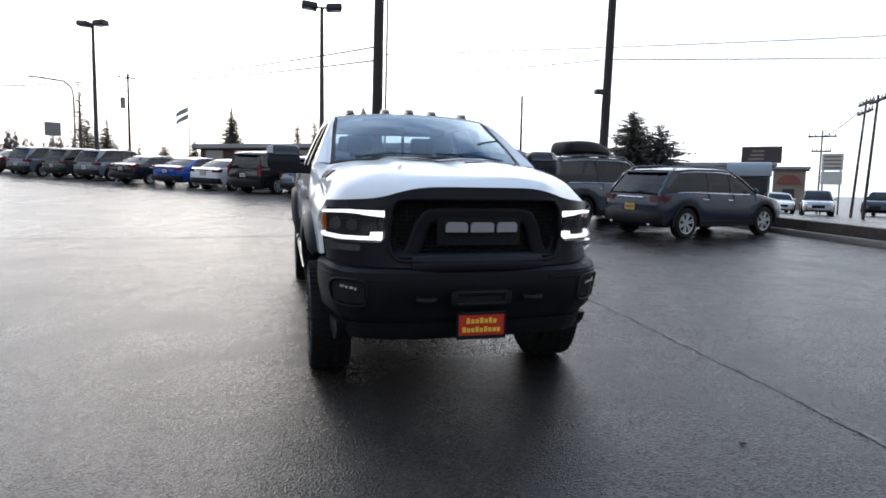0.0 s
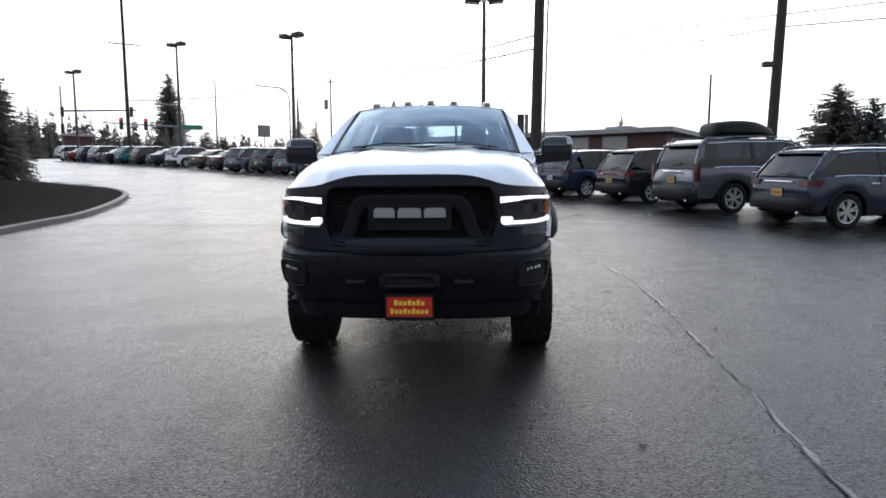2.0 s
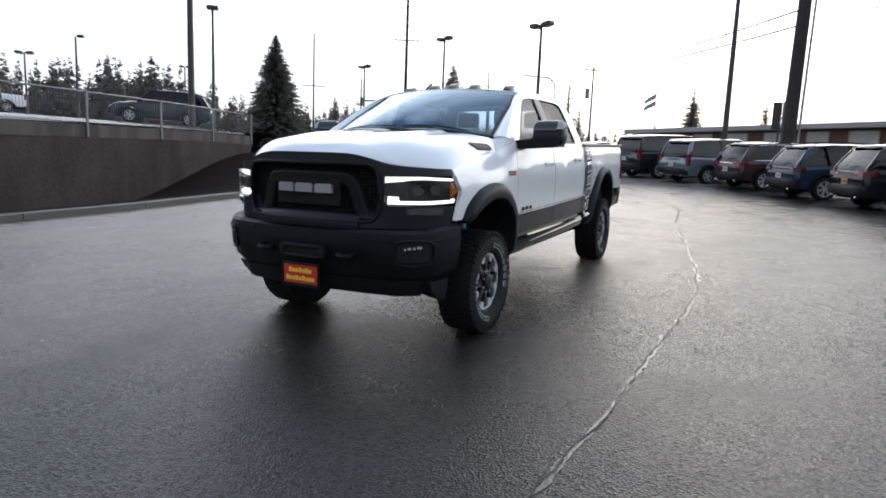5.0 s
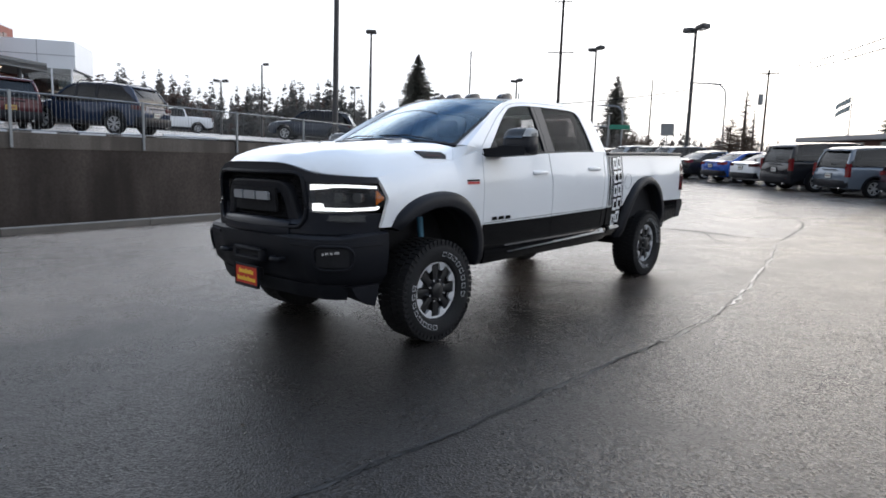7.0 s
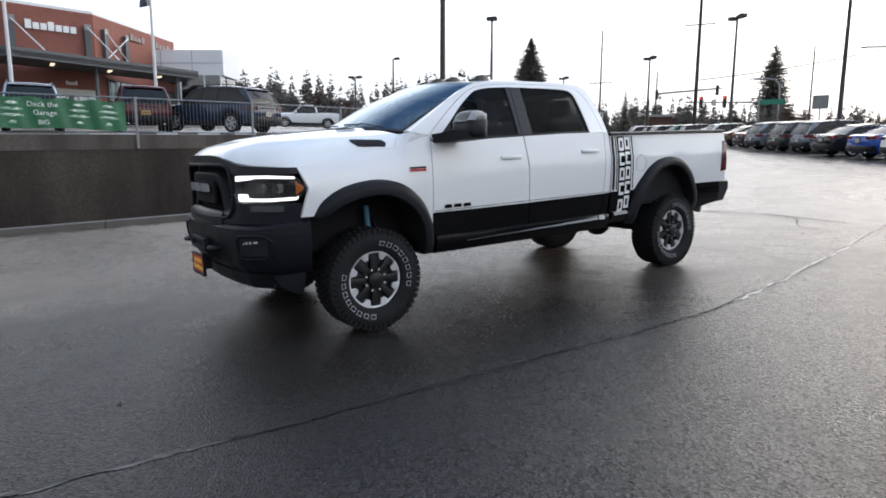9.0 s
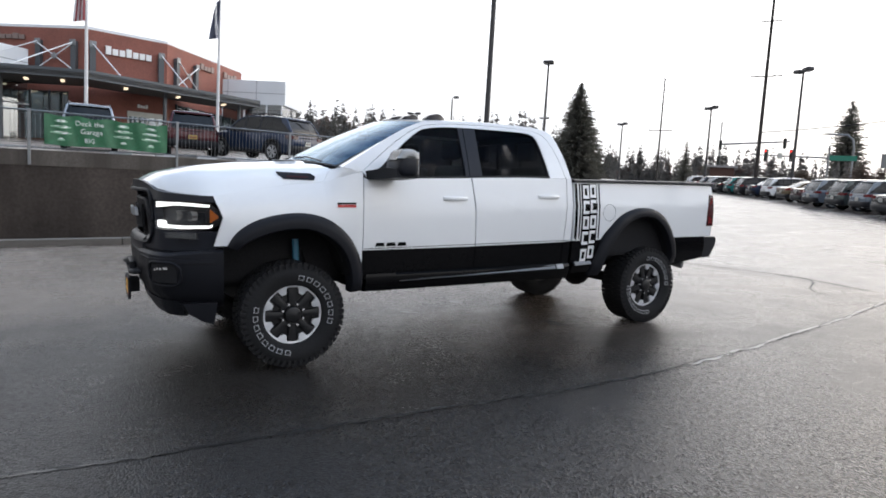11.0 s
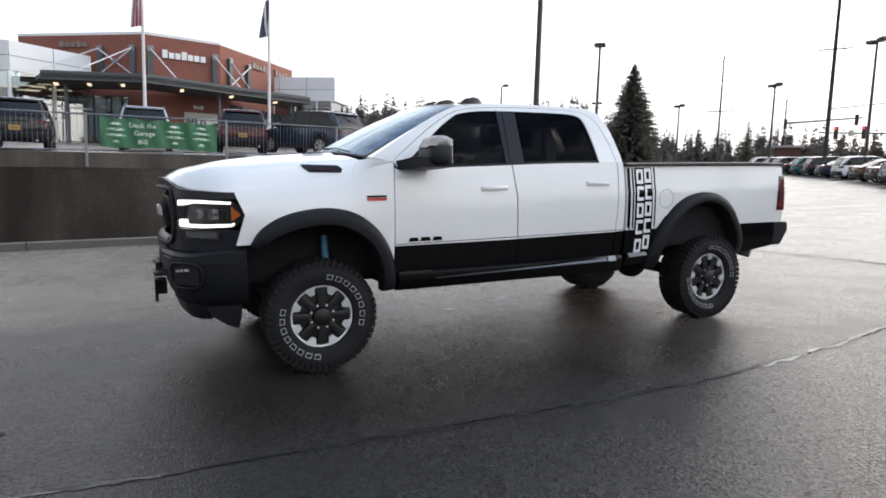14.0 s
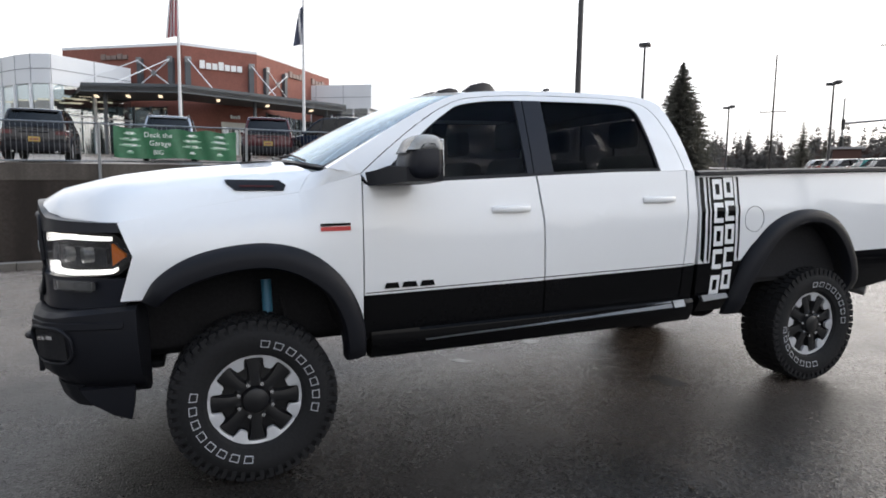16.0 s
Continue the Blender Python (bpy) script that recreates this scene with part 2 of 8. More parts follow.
    l.new(pale_x.outputs[0], pale_mask.inputs["Value"])
    pale = n.new("ShaderNodeMixRGB")
    pale.blend_type = "MULTIPLY"
    pale.inputs["Color2"].default_value = (6.2, 5.7, 5.25, 1)
    l.new(pale_mask.outputs["Result"], pale.inputs["Fac"])
    l.new(mul.outputs["Color"], pale.inputs["Color1"])
    l.new(pale.outputs["Color"], age.inputs["Color1"])
    l.new(age.outputs["Color"], b.inputs["Base Color"])
    mixr = n.new("ShaderNodeMath")
    mixr.operation = "ADD"
    l.new(big.outputs["Fac"], mixr.inputs[0])
    l.new(mid.outputs["Fac"], mixr.inputs[1])
    rr = n.new("ShaderNodeMapRange")
    rr.inputs["From Min"].default_value, rr.inputs["From Max"].default_value = 0.75, 1.25
    rr.inputs["To Min"].default_value, rr.inputs["To Max"].default_value = 0.15, 0.34
    l.new(mixr.outputs[0], rr.inputs["Value"])
    # each stone of the grain carries its own film of water
    cell = n.new("ShaderNodeSeparateColor")
    l.new(vor.outputs["Color"], cell.inputs[0])
    rg = n.new("ShaderNodeMath")
    rg.operation = "MULTIPLY_ADD"
    rg.inputs[1].default_value = 0.09
    l.new(cell.outputs[0], rg.inputs[0])
    l.new(rr.outputs["Result"], rg.inputs[2])
    l.new(rg.outputs[0], b.inputs["Roughness"])
    sp = n.new("ShaderNodeMapRange")
    sp.inputs["To Min"].default_value, sp.inputs["To Max"].default_value = 0.08, 0.56
    l.new(cell.outputs[1], sp.inputs["Value"])
    l.new(sp.outputs["Result"], b.inputs["Specular IOR Level"])
    hsum = n.new("ShaderNodeMath")
    hsum.operation = "ADD"
    l.new(vor.outputs["Distance"], hsum.inputs[0])
    l.new(grain.outputs["Fac"], hsum.inputs[1])
    bp = n.new("ShaderNodeBump")
    bp.inputs["Strength"].default_value = 0.34
    bp.inputs["Distance"].default_value = 0.012
    l.new(hsum.outputs[0], bp.inputs["Height"])
    l.new(bp.outputs["Normal"], b.inputs["Normal"])
    return m


M = {}
M["asphalt"] = asphalt_material()
# pale speckled patches of ground, not standing water
M["water"] = surf("pale_ground_patch", (0.085, 0.080, 0.072), rough=0.34, vary=0.6, spec=0.5, fine=70, bump=0.3, rough_vary=0.04)
M["crack"] = surf("crack_dark", (0.008, 0.008, 0.009), rough=0.6)
M["sealant"] = surf("crack_sealant", (0.020, 0.020, 0.019), spec=0.6, rough=0.3, vary=0.4, fine=40, bump=0.4)
M["sealant_pale"] = surf("washed_out_crack_filler", (0.13, 0.13, 0.125), spec=0.9, rough=0.3, vary=0.4, fine=40, bump=0.4)
M["concrete"] = surf("kerb_concrete", (0.105, 0.095, 0.083), rough=0.6, vary=0.25, fine=45, bump=0.35)
M["wall_concrete"] = surf("stained_wall_concrete", (0.060, 0.050, 0.044), rough=0.85, spec=0.12, vary=0.35, scale=0.7, fine=12, bump=0.3)
M["wall_band"] = surf("wall_cap_concrete", (0.10, 0.088, 0.077), rough=0.8, spec=0.3, vary=0.3, scale=0.9, fine=20, bump=0.3)
streaked(M["wall_concrete"], (0.022, 0.018, 0.016), 0.85, 0.55, 0.12)
streaked(M["wall_band"], (0.05, 0.042, 0.036), 0.8)
M["soil"] = surf("bark_mulch", (0.017, 0.0125, 0.0105), rough=1.0, spec=0.015, vary=0.6, scale=6, fine=60, bump=1.0, bump_scale=35)
M["white"] = surf("white_car_paint", (0.75, 0.76, 0.77), rough=0.3, vary=0.008, scale=0.6, fine=4, coat=0.9, rough_vary=0.0)
M["gloss_black"] = surf("gloss_black_decal", (0.004, 0.004, 0.0045), rough=0.08, spec=0.14, vary=0.1, rough_vary=0.03)
M["plastic"] = surf("textured_black_plastic", (0.0105, 0.0112, 0.0145), rough=0.46, spec=0.15, vary=0.2, fine=300, bump=0.12, rough_vary=0.06)
M["plastic_grey"] = surf("satin_dark_plastic", (0.0105, 0.012, 0.0175), rough=0.33, spec=0.22, vary=0.15, fine=200, rough_vary=0.06)
M["under"] = surf("underbody_black", (0.015, 0.015, 0.0165), rough=0.8, spec=0.15, vary=0.4)
M["rubber"] = surf("tyre_rubber", (0.0135, 0.0135, 0.0145), rough=0.7, spec=0.16, vary=0.3, fine=80, bump=0.15)
M["white_rubber"] = surf("white_tyre_letters", (0.40, 0.41, 0.43), rough=0.6, vary=0.1)
M["chrome"] = surf("chrome", (0.85, 0.86, 0.88), rough=0.12, metal=1.0, vary=0.03, rough_vary=0.04)
M["steel"] = surf("machined_alloy", (0.54, 0.55, 0.57), rough=0.35, metal=0.45, vary=0.06, rough_vary=0.06)
M["sill_shine"] = surf("sill_reflection_grey", (0.12, 0.123, 0.126), rough=0.32, metal=0.5, vary=0.15)
M["black_alloy"] = surf("black_alloy", (0.011, 0.011, 0.012), rough=0.35, spec=0.3, vary=0.1)
M["galv"] = surf("galvanised_steel", (0.22, 0.23, 0.24), rough=0.45, metal=0.7, vary=0.2, scale=5)
M["windscreen"] = glass("windscreen_glass", (0.62, 0.74, 0.82), f0=0.02, fall=4.8, sheen=(0.84, 0.93, 1.0))
M["side_glass"] = glass("front_side_glass", (0.60, 0.60, 0.60), f0=0.005, edge=0.35)
M["privacy_glass"] = glass("privacy_glass", (0.34, 0.33, 0.325), f0=0.004, edge=0.3)
M["car_glass"] = glass("parked_car_glass", (0.08, 0.09, 0.10), f0=0.035, edge=0.7)
M["lens"] = glass("clear_lens", (0.94, 0.95, 0.96))
M["interior"] = surf("dark_interior", (0.024, 0.024, 0.027), rough=0.7)
M["seat"] = surf("grey_seat_cloth", (0.028, 0.027, 0.027), rough=0.8, vary=0.2)
M["led"] = surf("led_light_bar", (0.9, 0.92, 0.95), rough=0.3, emit=(1.0, 0.99, 0.97), emit_strength=1.3)
M["amber"] = surf("amber_lens", (0.50, 0.12, 0.012), rough=0.15, vary=0.1, coat=1.0)
M["tail_red"] = surf("red_tail_lens", (0.15, 0.008, 0.010), rough=0.15, vary=0.2, coat=1.0)
M["tail_dark"] = surf("dark_red_tail_lens", (0.07, 0.012, 0.014), rough=0.15, vary=0.2, coat=1.0)
M["lamp_glass"] = surf("dim_projector_glass", (0.055, 0.055, 0.055), rough=0.15, spec=0.5, vary=0.3, fine=90)
M["smoke_lens"] = surf("smoked_lens", (0.018, 0.013, 0.011), rough=0.25, spec=0.3, coat=0.15)
M["vent_insert"] = surf("deep_red_plastic", (0.05, 0.006, 0.006), rough=0.4, spec=0.2)
M["silver_badge"] = surf("silver_badge", (0.40, 0.415, 0.44), rough=0.35, metal=0.6, vary=0.05)
M["red_badge"] = surf("red_badge", (0.45, 0.03, 0.03), rough=0.35, vary=0.1)
M["plate_red"] = surf("red_dealer_plate", (0.50, 0.03, 0.012), rough=0.4, vary=0.12)
M["plate_yellow"] = surf("yellow_print", (0.85, 0.55, 0.06), rough=0.4, vary=0.05)
M["plate_dealer"] = surf("dull_yellow_dealer_plate", (0.40, 0.27, 0.07), rough=0.4, vary=0.15)
M["blue_shock"] = surf("blue_damper", (0.035, 0.15, 0.24), rough=0.4)
M["brick_dark"] = surf("dark_brick", (0.085, 0.042, 0.034), rough=0.8, vary=0.25, scale=0.6, fine=9, bump=0.2)
M["brick"] = surf("red_brick_facade", (0.24, 0.085, 0.062), rough=0.75, vary=0.22, scale=0.5, fine=9, bump=0.2)
M["fascia"] = surf("dark_steel_fascia", (0.075, 0.085, 0.095), rough=0.5, vary=0.15, scale=0.6)
M["soffit"] = surf("shaded_soffit", (0.10, 0.10, 0.10), rough=0.8)
M["white_panel"] = surf("white_metal_panel", (0.72, 0.75, 0.78), rough=0.4, vary=0.06, scale=0.4)
M["building_glass"] = glass("showroom_glass", (0.60, 0.66, 0.68), f0=0.16)
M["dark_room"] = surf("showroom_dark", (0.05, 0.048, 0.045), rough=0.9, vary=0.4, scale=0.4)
M["lamp_glow"] = surf("ceiling_lamp", (0.9, 0.85, 0.75), emit=(1.0, 0.82, 0.6), emit_strength=0.9)
M["sign_white"] = surf("white_sign_letters", (0.82, 0.82, 0.82), rough=0.4, vary=0.03)
M["sign_grey"] = surf("dull_sign_letters", (0.22, 0.16, 0.14), rough=0.5, vary=0.1)
M["banner"] = surf("green_banner_vinyl", (0.012, 0.115, 0.048), rough=0.42, vary=0.25, scale=2.5, fine=14, bump=0.3, bump_scale=5)
M["banner_white"] = surf("white_banner_print", (0.72, 0.78, 0.74), rough=0.5, vary=0.06)
M["banner_pale"] = surf("pale_green_print", (0.22, 0.42, 0.28), rough=0.5, vary=0.2)
M["pole_wood"] = surf("weathered_pole_wood", (0.034, 0.028, 0.025), rough=0.85, vary=0.35, scale=2, fine=30, bump=0.3)
M["pole_dark"] = surf("dark_painted_steel", (0.035, 0.034, 0.036), rough=0.5, vary=0.2)
M["pole_white"] = surf("white_flagpole", (0.62, 0.63, 0.64), rough=0.4, vary=0.06)
M["wire"] = surf("black_cable", (0.02, 0.02, 0.02), rough=0.6)
M["bark"] = surf("conifer_bark", (0.05, 0.036, 0.028), rough=0.9, vary=0.4, fine=30, bump=0.5)
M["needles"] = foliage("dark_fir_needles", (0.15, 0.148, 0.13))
# far needles: distance haze is mixed into this paler, greyer colour
M["needles_far"] = foliage("haze_tinted_fir_needles", (0.19, 0.185, 0.18))
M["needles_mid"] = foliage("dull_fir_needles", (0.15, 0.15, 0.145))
M["bare_twigs"] = foliage("bare_winter_twigs", (0.15, 0.115, 0.105))
M["dry_leaves"] = foliage("brown_foliage", (0.11, 0.085, 0.07))
M["blinds"] = surf("pale_window_blinds", (0.34, 0.34, 0.33), rough=0.6, vary=0.2, scale=2)
M["roof_tar"] = surf("flat_roof_edge", (0.30, 0.29, 0.29), rough=0.7, vary=0.2, scale=0.5)
M["teal_wall"] = surf("pale_blue_cladding", (0.22, 0.34, 0.40), rough=0.6, vary=0.15, scale=0.3)
M["grey_awning"] = surf("grey_awning_metal", (0.20, 0.23, 0.26), rough=0.45, vary=0.12, scale=0.6)
M["tan_wall"] = surf("tan_stucco", (0.26, 0.21, 0.17), rough=0.8, vary=0.15, scale=0.5)
M["sign_dark"] = surf("dark_billboard", (0.045, 0.03, 0.035), rough=0.5, vary=0.3, scale=0.4)
M["sign_pale"] = surf("pale_sign_board", (0.55, 0.56, 0.52), rough=0.5, vary=0.1)
M["green_sign"] = surf("green_street_sign", (0.01, 0.18, 0.12), rough=0.4, vary=0.1)
M["signal_black"] = surf("signal_housing", (0.015, 0.015, 0.014), rough=0.5)
M["signal_red"] = surf("lit_red_signal", (0.5, 0.02, 0.02), emit=(1.0, 0.05, 0.04), emit_strength=1.6)
M["signal_off"] = surf("unlit_signal_lens", (0.03, 0.03, 0.025), rough=0.2)
M["snow"] = surf("pale_paint_mark", (0.55, 0.56, 0.58), rough=0.7, vary=0.1)
M["leaf"] = surf("dead_leaf", (0.03, 0.022, 0.015), rough=0.8, vary=0.3)
M["flag_blue"] = surf("flag_cloth", (0.10, 0.11, 0.16), rough=0.8, vary=0.2)
M["flag_red"] = surf("flag_red_stripes", (0.30, 0.05, 0.06), rough=0.8, vary=0.2)
M["flag_pale"] = surf("pale_flag_cloth", (0.32, 0.36, 0.36), rough=0.8, vary=0.3)
M["flag_white"] = surf("flag_white_stripes", (0.60, 0.60, 0.62), rough=0.8, vary=0.1)


# ---- mesh helpers ----
def thing(name, m=None, label="", category="", group="", kind=""):
    """A top-level thing: an empty at its base."""
    ob = new(name)
    ob.empty_display_size = 0.1
    if m is not None:
        ob.matrix_world = m
    return tagged(ob, label, category, group, kind)


def finish(bm, smooth=35):
    bmesh.ops.recalc_face_normals(bm, faces=bm.faces[:])
    lim = math.cos(radians(smooth))
    for f in bm.faces:
        f.smooth = smooth > 0
    for e in bm.edges:
        if len(e.link_faces) == 2:
            e.smooth = e.link_faces[0].normal.dot(e.link_faces[1].normal) > lim
    return bm


def mesh_of(name, bm, material, smooth=35):
    finish(bm, smooth)
    me = bpy.data.meshes.new(name)
    bm.to_mesh(me)
    bm.free()
    me.materials.append(material)
    return me


def part(name, bm, material, parent=None, label="", smooth=35, m=None):
    """Link a bmesh as one mesh object under a thing or a part."""
    ob = new(name, mesh_of(name, bm, material, smooth))
    if parent is not None:
        ob.parent = parent
    if m is not None:
        ob.matrix_basis = m
    return tagged(ob, label)


def share(name, me, parent, m, label=""):
    ob = new(name, me)
    ob.parent = parent
    ob.matrix_basis = m
    return tagged(ob, label)


def lone(name, bm, material, label, category, group="", kind="", smooth=35, m=None):
    """A one-mesh thing."""
    ob = part(name, bm, material, None, "", smooth, m)
    return tagged(ob, label, category, group, kind)


def B():
    return bmesh.new()


def box(bm, x0, x1, y0, y1, z0, z1, bevel=0.0, seg=2, m=None):
    vs = [bm.verts.new((x, y, z)) for x in (x0, x1) for y in (y0, y1) for z in (z0, z1)]
    fs = [bm.faces.new([vs[i] for i in q]) for q in ((0, 1, 3, 2), (4, 6, 7, 5), (0, 4, 5, 1), (2, 3, 7, 6), (0, 2, 6, 4), (1, 5, 7, 3))]
    if bevel > 0:
        es = list({e for f in fs for e in f.edges})
        r = bmesh.ops.bevel(bm, geom=es, offset=bevel, segments=seg, profile=0.5, affect="EDGES")
        vs = list({v for f in r["faces"] for v in f.verts} | {v for v in vs if v.is_valid})
    if m is not None:
        bmesh.ops.transform(bm, matrix=m, verts=[v for v in vs if v.is_valid])
    return bm


def frustum(bm, p0, p1, r0, r1=None, seg=12, caps=True):
    """A tapered round bar from p0 to p1."""
    r1 = r0 if r1 is None else r1
    p0, p1 = Vector(p0), Vector(p1)
    d = (p1 - p0).normalized()
    a = d.orthogonal().normalized()
    b = d.cross(a)
    rings = []
    for p, r in ((p0, r0), (p1, r1)):
        rings.append([bm.verts.new(p + (a * math.cos(k * math.tau / seg) + b * math.sin(k * math.tau / seg)) * r) for k in range(seg)])
    for k in range(seg):
        bm.faces.new((rings[0][k], rings[0][(k + 1) % seg], rings[1][(k + 1) % seg], rings[1][k]))
    if caps:
        bm.faces.new(rings[0][::-1])
        bm.faces.new(rings[1])
    return bm


def tube(bm, pts, r, seg=8, closed=False):
    """A round bar along a line of points."""
    pts = [Vector(p) for p in pts]
    rings = []
    up = Vector((0, 0, 1))
    for i, p in enumerate(pts):
        d = (pts[min(i + 1, len(pts) - 1)] - pts[max(i - 1, 0)]).normalized()
        a = d.cross(up)
        a = d.orthogonal().normalized() if a.length < 1e-4 else a.normalized()
        b = a.cross(d)
        rr = r[i] if isinstance(r, (list, tuple)) else r
        rings.append([bm.verts.new(p + (a * math.cos(k * math.tau / seg) + b * math.sin(k * math.tau / seg)) * rr) for k in range(seg)])
    for i in range(len(rings) - 1):
        for k in range(seg):
            bm.faces.new((rings[i][k], rings[i][(k + 1) % seg], rings[i + 1][(k + 1) % seg], rings[i + 1][k]))
    bm.faces.new(rings[0][::-1])
    bm.faces.new(rings[-1])
    return bm


def loft(bm, rings, closed=True, caps=True):
    """Skin rings of equal point count. closed: each ring is a loop."""
    vr = [[bm.verts.new(p) for p in r] for r in rings]
    k = len(vr[0])
    for i in range(len(vr) - 1):
        for j in range(k if closed else k - 1):
            bm.faces.new((vr[i][j], vr[i][(j + 1) % k], vr[i + 1][(j + 1) % k], vr[i + 1][j]))
    if caps and closed:
        bm.faces.new(vr[0][::-1])
        bm.faces.new(vr[-1])
    return vr


def revolve(bm, profile, seg=32, axis="X", closed=False):
    """Turn a profile of (along, radius) round the axis."""
    rings = []
    for k in range(seg):
        a = k * math.tau / seg
        c, s = math.cos(a), math.sin(a)
        rings.append([bm.verts.new((u, r * c, r * s) if axis == "X" else (r * c, r * s, u)) for u, r in profile])
    n = len(profile)
    for k in range(seg):
        for j in range(n if closed else n - 1):
            bm.faces.new((rings[k][j], rings[k][(j + 1) % n], rings[(k + 1) % seg][(j + 1) % n], rings[(k + 1) % seg][j]))
    return bm


def resample(pts, n):
    """n points evenly along a line of points (any dimension)."""
    p = np.array(pts, float)
    d = np.r_[0, np.cumsum(np.linalg.norm(np.diff(p, axis=0), axis=1))]
    t = np.linspace(0, d[-1], n)
    return np.stack([np.interp(t, d, p[:, k]) for k in range(p.shape[1])], 1)


def smooth_line(pts, n):
    """A Catmull-Rom line through the points, n points evenly along it."""
    p = [np.array(q, float) for q in pts]
    p = [2 * p[0] - p[1]] + p + [2 * p[-1] - p[-2]]
    out = []
    for i in range(1, len(p) - 2):
        for t in np.linspace(0, 1, 12, endpoint=False):
            a, b, c, d = p[i - 1], p[i], p[i + 1], p[i + 2]
            out.append(0.5 * (2 * b + (c - a) * t + (2 * a - 5 * b + 4 * c - d) * t * t + (3 * b - a - 3 * c + d) * t ** 3))
    out.append(p[-2])
    return resample(out, n)


def thicken(bm, push):
    """Give an open skin an inner side: push(co) is where a point of the skin lands inside."""
    faces = bm.faces[:]
    r = bmesh.ops.extrude_face_region(bm, geom=faces, use_keep_orig=True)
    for v in [g for g in r["geom"] if isinstance(g, bmesh.types.BMVert)]:
        v.co = push(v.co)
    return bm


def plate(bm, outline, fn, push, step=0.08):
    """A panel: a flat outline (u, v), cut into cells and bent by fn(u, v) -> place, then thickened."""
    vs = [bm.verts.new((u, v, 0)) for u, v in outline]
    f = bm.faces.new(vs)
    f.normal_update()
    bmesh.ops.triangulate(bm, faces=[f], ngon_method="EAR_CLIP")
    us = [p[0] for p in outline]
    ws = [p[1] for p in outline]
    for lo, hi, no in ((min(us), max(us), (1, 0, 0)), (min(ws), max(ws), (0, 1, 0))):
        k = max(1, int((hi - lo) / step))
        for i in range(1, k):
            c = lo + (hi - lo) * i / k
            bmesh.ops.bisect_plane(bm, geom=bm.verts[:] + bm.edges[:] + bm.faces[:], dist=1e-5, plane_co=(c * no[0], c * no[1], 0), plane_no=no)
    bmesh.ops.remove_doubles(bm, verts=bm.verts[:], dist=1e-4)
    for v in bm.verts:
        v.co = fn(v.co.x, v.co.y)
    if push:
        thicken(bm, push)
    return bm


def flat_poly(bm, pts, depth):
    """A flat outline of 3D points, given thickness along the vector depth."""
    a = [bm.verts.new(p) for p in pts]
    b = [bm.verts.new(Vector(p) + Vector(depth)) for p in pts]
    bm.faces.new(a)
    bm.faces.new(b[::-1])
    for i in range(len(a)):
        j = (i + 1) % len(a)
        bm.faces.new((a[i], b[i], b[j], a[j]))
    return bm


def mirrored(bm):
    """The other hand of a part, over the middle plane."""
    o = bm.copy()
    bmesh.ops.transform(o, matrix=Matrix.Diagonal((-1, 1, 1, 1)), verts=o.verts[:])
    bmesh.ops.reverse_faces(o, faces=o.faces[:])
    return o


def pair(name, bm, material, parent, label="", smooth=35):
    """A part on the driver's side and its mirror image."""
    o = mirrored(bm)
    return part(name, bm, material, parent, label, smooth), part(name, o, material, parent, label, smooth)


def sstep(a, b, x):
    t = min(1.0, max(0.0, (x - a) / (b - a)))
    return t * t * (3 - 2 * t)


# the lot slopes up behind the truck and a little to its driver's side
LOT = pose(0, 0, 0, 0, -0.4, 0) @ pose(0, 0, 0, 1.86, 0, 0)


BANK_Y = (-16, -3.4, 1, 4, 5.6, 8.5, 10.6, 13.0, 15.6, 17.7, 20.0, 22.6, 26.2, 33)
BANK_X = (-8.8, -8.8, -8.75, -8.85, -9.1, -9.5, -9.8, -10.5, -11.5, -12.6, -14.6, -18.5, -24, -34)


def ground_z(x, y):
    z = 0.00698 * x + 0.03248 * y
    s = -0.5 * x + 0.866 * y - 14
    z += 0.0215 * max(0.0, s)
    z = min(z, 3.6) if z > -1.5 else -1.5
    z -= 1.5 * sstep(0.12, 0.6, float(np.interp(y, BANK_Y, BANK_X)) - x) * (1 - sstep(24, 30, y))
    east = 0.48 - 0.020 * (x - 12) + 0.03 * max(0.0, y - 14 - 0.8 * (x - 12))
    east = min(max(east, -0.8), 3.6)
    w = sstep(11.9, 12.6, x)
    return z * (1 - w) + east * w


def on_ground(x, y, az, lift=0.0):
    """A pose on the ground, its front (-y) turned to compass az (0: +y, 90: +x), leaning with the slope."""
    e = 0.6
    n = Vector((ground_z(x - e, y) - ground_z(x + e, y), ground_z(x, y - e) - ground_z(x, y + e), 2 * e)).normalized()
    f = Vector((math.sin(radians(az)), math.cos(radians(az)), 0))
    f = (f - n * f.dot(n)).normalized()
    r = f.cross(n)
    return Matrix(((-r.x, -f.x, n.x, x), (-r.y, -f.y, n.y, y), (-r.z, -f.z, n.z, ground_z(x, y) + lift), (0, 0, 0, 1)))


# ---- ground ----
def axis_steps(lo, hi, step):
    far = [150, 240, 400, 800, 1600, 3200]
    near = list(np.arange(lo, hi + 0.01, step))
    return np.array([-f for f in far[::-1] if -f < lo] + near + [f for f in far if f > hi])


def grid_sheet(bm, xs, ys, fn):
    vs = [[bm.verts.new((x, y, fn(x, y))) for y in ys] for x in xs]
    for i in range(len(xs) - 1):
        for j in range(len(ys) - 1):
            bm.faces.new((vs[i][j], vs[i + 1][j], vs[i + 1][j + 1], vs[i][j + 1]))
    return bm


gx = np.unique(np.round(np.concatenate([axis_steps(-100, 100, 2.5), np.arange(10, 14, 0.2), np.arange(-16, -8, 0.25)]), 3))
